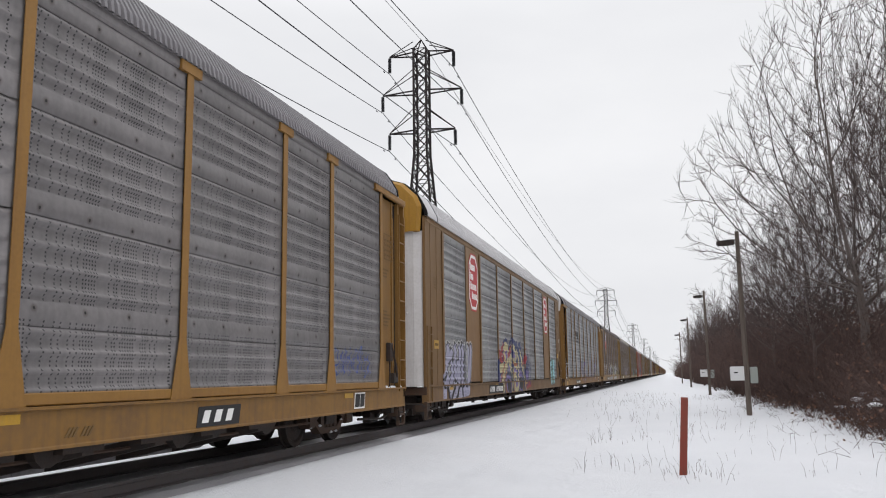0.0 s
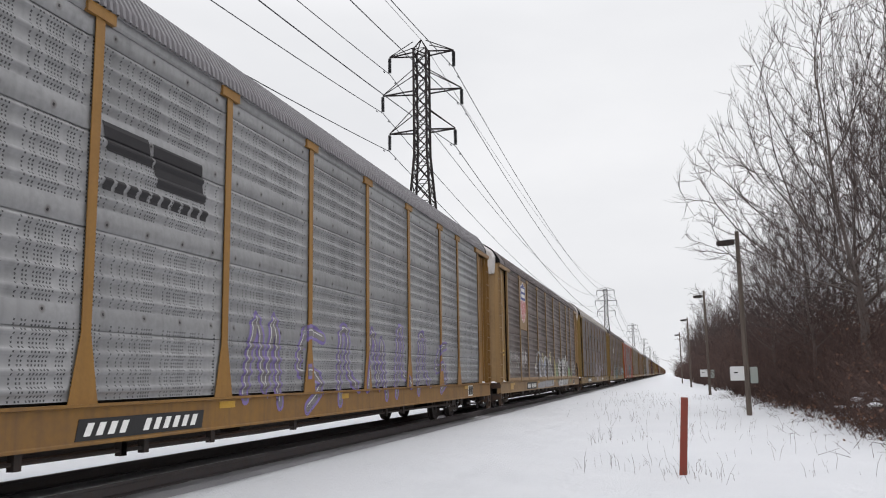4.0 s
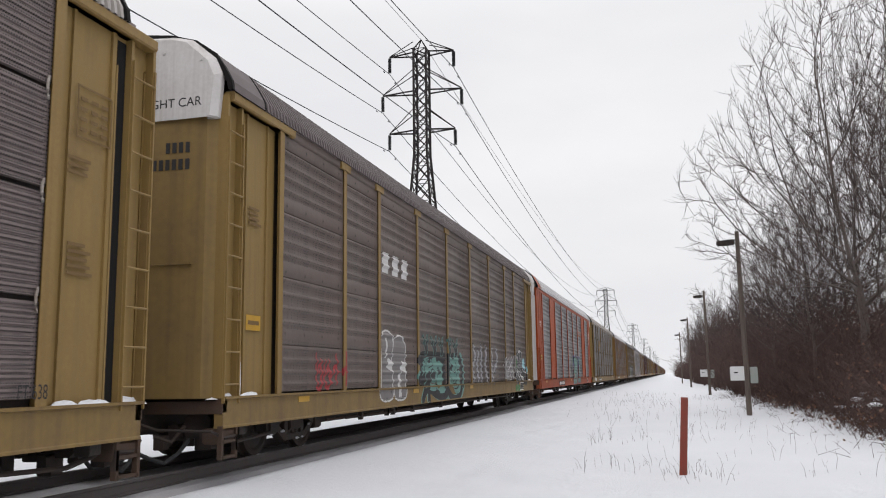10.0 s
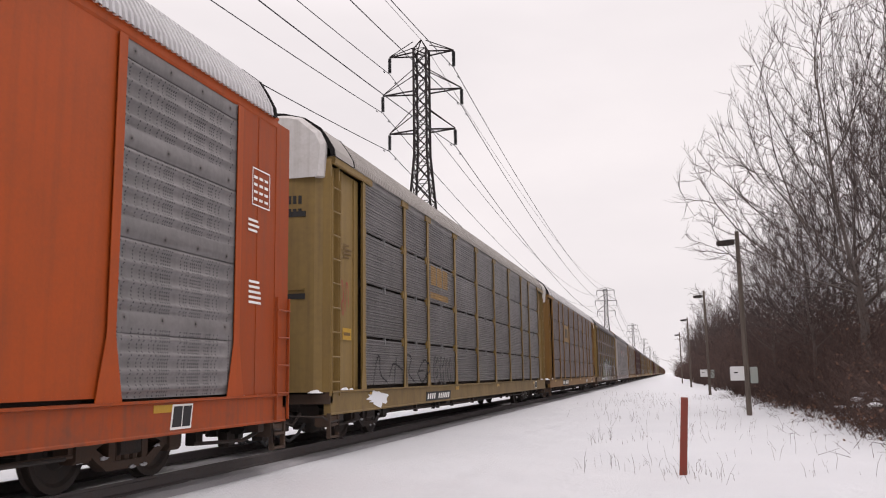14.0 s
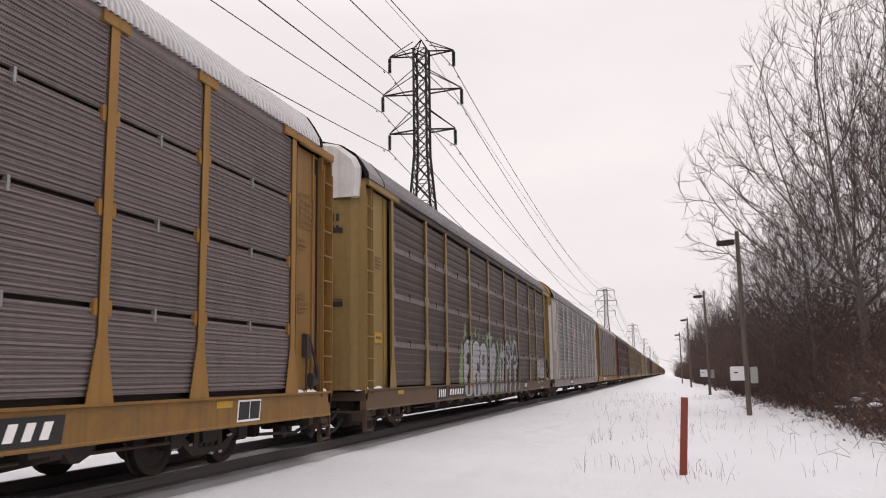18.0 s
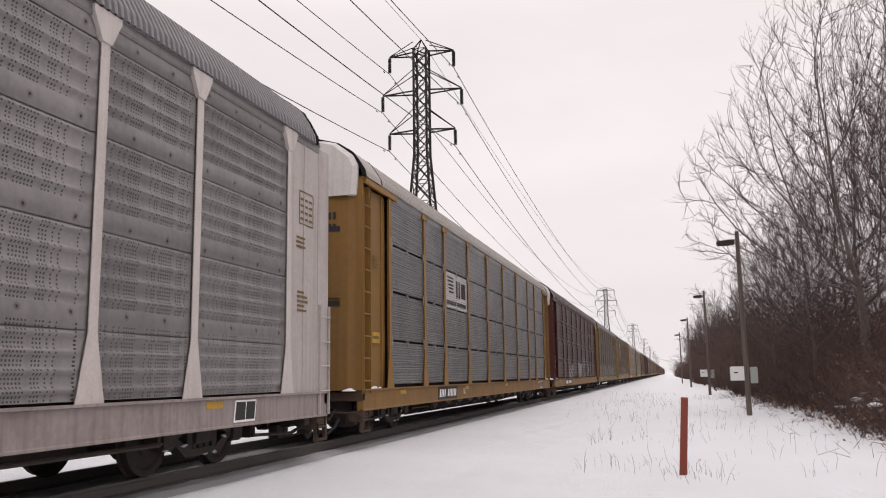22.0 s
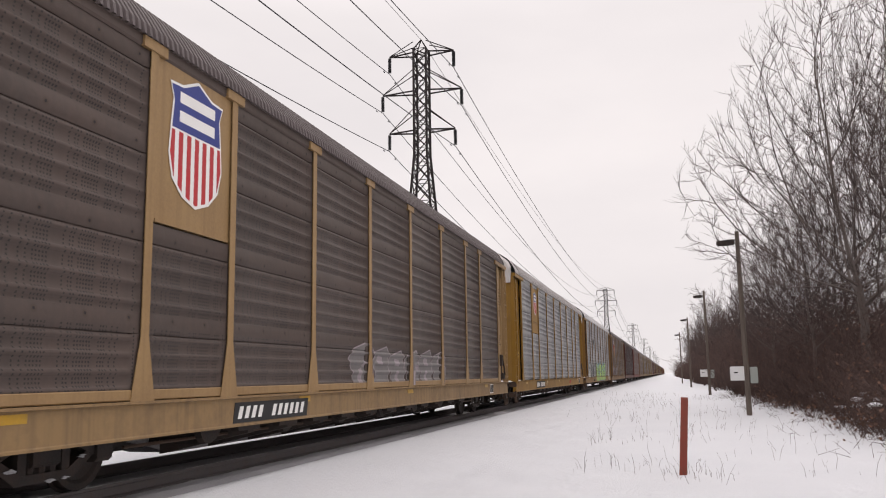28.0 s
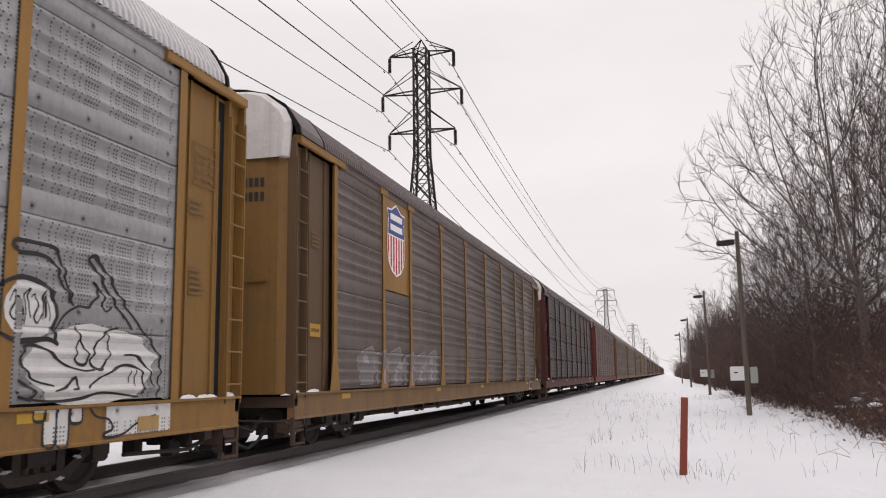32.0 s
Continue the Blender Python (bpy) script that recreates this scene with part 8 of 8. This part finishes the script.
def tree(kind, x, y, size, turn, label="tall bare tree with grey-brown bark and fine twigs"):
    t = tagged(new("tree"), label, "tree", "bare trees of the wood")
    t.matrix_basis = pose(x, y, 0.0, 0, 0, turn) @ Matrix.Scale(size, 4)
    part("trunk", KINDS[kind][0], bark, t)
    part("crown", KINDS[kind][1], twig_mat, t)
    return t


def edge(y):
    """How far right of the camera's line the wood begins."""
    return float(np.interp(y, (0, 32, 70, 150, 320, 500), (4.3, 4.1, 3.3, 3.0, 2.0, 1.8)))


main_tree = tree(0, 6.3, 30.5, 1.0, 0)
seeds = Geo()
rs_ = random.Random(2)
for p in KINDS[0][2]:                                        # dry seed clusters left on the upper tips
    if p.z > 11.5 and rs_.random() < 0.30:
        for _ in range(3):
            c = p + Vector((rs_.gauss(0, 0.07), rs_.gauss(0, 0.07), rs_.gauss(0.03, 0.08)))
            r_ = rs_.uniform(0.018, 0.034)
            seeds.add([tuple(c + Vector(o) * r_) for o in ((1, 0, -0.6), (-0.5, 0.87, -0.6), (-0.5, -0.87, -0.6), (0, 0, 1.3))], [(0, 2, 1), (0, 1, 3), (1, 2, 3), (2, 0, 3)])
tagged(part("seed_cluster", seeds, twig_mat, main_tree, "dry brown seed clusters on the twig tips"), kind="stuff")
for kind, x, y, size, turn in ((1, 8.6, 32.0, 0.95, 40), (0, 10.6, 35.0, 0.95, 120), (1, 7.4, 36.5, 0.85, 200), (0, 10.3, 25.5, 0.95, 75), (2, 5.4, 35.0, 0.85, 10), (0, 8.2, 44.0, 0.8, 260),
                               (2, 5.9, 41.0, 0.95, 130), (1, 10.8, 42.0, 0.9, 300), (2, 5.5, 49.0, 0.95, 220), (1, 8.0, 52.0, 0.75, 80), (2, 6.4, 57.0, 0.95, 330), (1, 11.5, 30.0, 0.95, 150)):
    tree(kind, x, y, size, turn)
rw = random.Random(8)
for i in range(14):
    y = 25 + 2.9 * i + rw.uniform(-1, 1)
    tree(3, edge(y) + rw.uniform(2.2, 6.5), y, rw.uniform(0.45, 0.7), rw.uniform(0, 360), "slender bare sapling among the thicket")
for i in range(16):
    y = 62 + 10.0 * i + rw.uniform(-3, 3)
    tree(2 if y < 100 else rw.choice((4, 5)), 5.4 + 0.002 * y + rw.uniform(0.0, 3.0), y, rw.uniform(0.62, 0.85) * (1.25 if y < 100 else 1.0), rw.uniform(0, 360))
for i in range(24):
    y = 56 + 11 * i + rw.uniform(-3, 3)
    tree(rw.choice((1, 2)) if y < 90 else rw.choice((4, 5)), edge(y) + rw.uniform(4.5, 11.0), y, rw.uniform(0.55, 0.8), rw.uniform(0, 360))


def undergrowth():
    rnd = random.Random(5)
    segs = []
    leaves = Geo()

    def shrub(x, y, h, r, n, side=3):
        """One ragged bush: crooked canes, each with short side twigs."""
        z = ground_height(x, y) - 0.05
        for _ in range(n):
            p = Vector((x + rnd.gauss(0, 0.12), y + rnd.gauss(0, 0.12), z))
            d = Vector((rnd.gauss(0, 0.42), rnd.gauss(0, 0.42), 1)).normalized()
            hh = h * rnd.uniform(0.45, 1.05)
            k = 4
            for i in range(k):
                q = p + d * (hh / k)
                segs.append((p, q, r * (1 - 0.2 * i), r * (0.8 - 0.2 * i), 0))
                for _ in range(side):
                    w = (d * 0.6 + Vector((rnd.gauss(0, 0.7), rnd.gauss(0, 0.7), rnd.uniform(-0.1, 0.5)))).normalized()
                    m = p.lerp(q, rnd.random())
                    e = m + w * hh * rnd.uniform(0.08, 0.24)
                    segs.append((m, e, r * 0.5, r * 0.32, 0))
                    if side > 2 and rnd.random() < 0.4:
                        segs.append((m.lerp(e, 0.5), m.lerp(e, 0.5) + (w + Vector((rnd.gauss(0, 0.6), rnd.gauss(0, 0.6), 0.2))).normalized() * hh * 0.08, r * 0.36, r * 0.25, 0))
                p = q
                d = (d + Vector((rnd.gauss(0, 0.34), rnd.gauss(0, 0.34), rnd.gauss(0.0, 0.12)))).normalized()
        for _ in range(n):
            c = Vector((x + rnd.gauss(0, 0.35), y + rnd.gauss(0, 0.35), z + h * rnd.uniform(0.05, 0.8)))
            s = rnd.uniform(0.03, 0.065)
            a = Vector((rnd.gauss(0, 1), rnd.gauss(0, 1), rnd.gauss(0, 1))).normalized() * s
            b = a.orthogonal().normalized() * s * 0.7
            leaves.add([tuple(c - a), tuple(c + b), tuple(c + a), tuple(c - b)], [(0, 1, 2, 3)])

    def belt(count, ya, yb, deep, tall, r, n, side=3):
        for _ in range(count):
            y = rnd.uniform(ya, yb)
            x = edge(y) + 0.5 + deep * rnd.random() ** 1.15 + 0.9 * noise.noise((0.3, y * 0.35, 4.0))
            shrub(x, y, tall * rnd.uniform(0.5, 1.0) * min(1.0, 0.40 + 0.22 * (x - edge(y))), r, n, side)
    belt(360, 17, 34, 6, 4.8, 0.0085, 6)
    belt(470, 30, 60, 8, 6.4, 0.013, 6)
    belt(520, 55, 130, 9, 8.6, 0.026, 5, 2)
    belt(360, 120, 420, 10, 9.5, 0.055, 4, 2)
    for _ in range(110):                                     # low dead canes that bend out over the snow
        y = rnd.uniform(17, 45)
        shrub(edge(y) + rnd.uniform(-0.2, 0.7), y, rnd.uniform(0.4, 1.1), 0.005, 4)
    for _ in range(300):                                    # fallen sticks at the foot of the thicket
        y = rnd.uniform(15, 60)
        x = edge(y) + rnd.gauss(-0.2, 0.7)
        z = ground_height(x, y)
        a = rnd.uniform(0, 6.283)
        ln = rnd.uniform(0.1, 0.45)
        p = Vector((x, y, z + 0.01))
        segs.append((p, p + Vector((ln * math.cos(a), ln * math.sin(a), rnd.uniform(0.0, 0.35))), 0.005, 0.002, 0))
    ob = part("undergrowth", limbs_mesh(segs, 3, "undergrowth"), brush_mat)
    tagged(ob, "dense brown thicket of bare stems along the wood's edge", "undergrowth", kind="stuff")
    me = bpy.data.meshes.new("dry_leaves")
    me.from_pydata(leaves.v, [], leaves.f)
    ob = part("dry_leaves", me, leaf_mat)
    tagged(ob, "withered brown leaves hanging in the thicket", "dry leaves", kind="stuff")


undergrowth()


def snow_caps():
    """Snow caught on logs and mounds inside the thicket."""
    rnd = random.Random(3)
    g = Geo()
    for cx, cy, r in ((5.3, 27.0, 0.22), (5.7, 28.2, 0.16), (6.6, 30.0, 0.35), (4.9, 25.5, 0.14), (7.4, 33.0, 0.4), (5.6, 36.0, 0.3), (4.6, 22.0, 0.12), (6.2, 24.0, 0.2), (5.0, 23.6, 0.10), (5.6, 25.0, 0.13), (5.2, 21.0, 0.12), (6.0, 26.4, 0.16), (5.9, 22.6, 0.11), (6.9, 27.4, 0.2), (5.0, 28.6, 0.12)):
        z = ground_height(cx, cy) + rnd.uniform(0.25, 0.7)
        n = 10
        rings = [[(cx + r * k * math.cos(6.283 * i / n) * rnd.uniform(0.85, 1.15) * 1.4, cy + r * k * math.sin(6.283 * i / n), z + r * h) for i in range(n)] for k, h in ((0.7, -0.35), (1.0, 0.0), (0.7, 0.38))]
        m = len(g.v)
        vs = [v for ring in rings for v in ring] + [(cx, cy, z + r * 0.5), (cx, cy, z - r * 0.4)]
        fs = [(a * n + i, a * n + (i + 1) % n, (a + 1) * n + (i + 1) % n, (a + 1) * n + i) for a in (0, 1) for i in range(n)]
        fs += [(2 * n + i, 2 * n + (i + 1) % n, 3 * n) for i in range(n)] + [((i + 1) % n, i, 3 * n + 1) for i in range(n)]
        g.add(vs, fs)
    ob = part("snow_caps", g, snow_lump)
    tagged(ob, "small caps of snow caught in the thicket", "snow", kind="stuff")


snow_caps()


def dry_grass():
    rnd = random.Random(12)
    segs = []
    clumps = [(0.32, 13.4, 30, 0.25), (-1.2, 14.3, 14, 0.3), (-0.6, 15.2, 16, 0.5), (-1.5, 19.5, 22, 0.35), (-0.3, 21.0, 30, 0.8), (-1.6, 30.0, 40, 0.9), (0.6, 24.0, 30, 0.9),
              (-1.9, 44.0, 60, 1.3), (1.2, 32.0, 40, 1.2), (2.2, 20.0, 18, 0.9), (3.2, 18.0, 20, 1.0), (-0.8, 38, 50, 1.4), (0.4, 50, 60, 1.6), (1.5, 14.5, 8, 0.7), (-1.6, 60, 60, 1.5), (2.8, 14.0, 8, 0.6)]
    for cx, cy, n, s in clumps:
        for _ in range(int(1.15 * n)):
            x, y = cx + rnd.gauss(0, s), cy + rnd.gauss(0, s * 1.6)
            if x > edge(y) + 1 or rnd.random() < 0.15:
                continue
            z = ground_height(x, y) - 0.02
            h = rnd.uniform(0.06, 0.5) * (0.5 + rnd.random() * 0.5)
            d = Vector((rnd.gauss(0, 0.25), rnd.gauss(0, 0.25), 1)).normalized()
            p = Vector((x, y, z))
            q = p + d * h * 0.6
            e = q + (d + Vector((rnd.gauss(0, 0.35), rnd.gauss(0, 0.3), -0.15))).normalized() * h * 0.4
            r = 0.0018 + 0.00006 * y
            segs.append((p, q, r, r * 0.8, 0))
            segs.append((q, e, r * 0.8, r * 0.4, 0))
    ob = part("dry_grass", limbs_mesh(segs, 3, "dry_grass"), straw_mat)
    tagged(ob, "dry grass stalks poking out of the snow", "dry grass", kind="stuff")


dry_grass()


# ---- what moves: the train, speeding up slowly ----
SPEED = (-7.46664730e-08, 8.06223995e-06, -3.38369226e-04, 7.11681361e-03, -7.96063907e-02, 5.17570310e-01, 1.07957089e+01, -1.94086627e+01)


def run(t):
    """Metres that the train has gone at t seconds."""
    s = 0.0
    for k in SPEED:
        s = s * t + k
    return s


def motions():
    for index, car in cars:
        walk(car, [(t, pose(TRACK_X, (index - 1) * PITCH + HALF - run(t), RAIL_TOP)) for t in [0.5 * i for i in range(65)]])
    steps = [i / FPS for i in range(0, 32 * FPS + 1)]
    turns = [Matrix.Rotation(run(t) / WHEEL_R, 4, "X") for t in steps]
    first = {}
    for w, d, index in wheelsets:                          # wheels turn alike: the two axles of a truck are keyed once, the others share the keys
        if d not in first:
            walk(w, [(t, Matrix.Translation((0, d, WHEEL_R)) @ m) for t, m in zip(steps, turns)])
            first[d] = w.animation_data
        else:
            w.rotation_mode = "QUATERNION"
            w.animation_data_create()
            w.animation_data.action = first[d].action
            w.animation_data.action_slot = first[d].action_slot


motions()
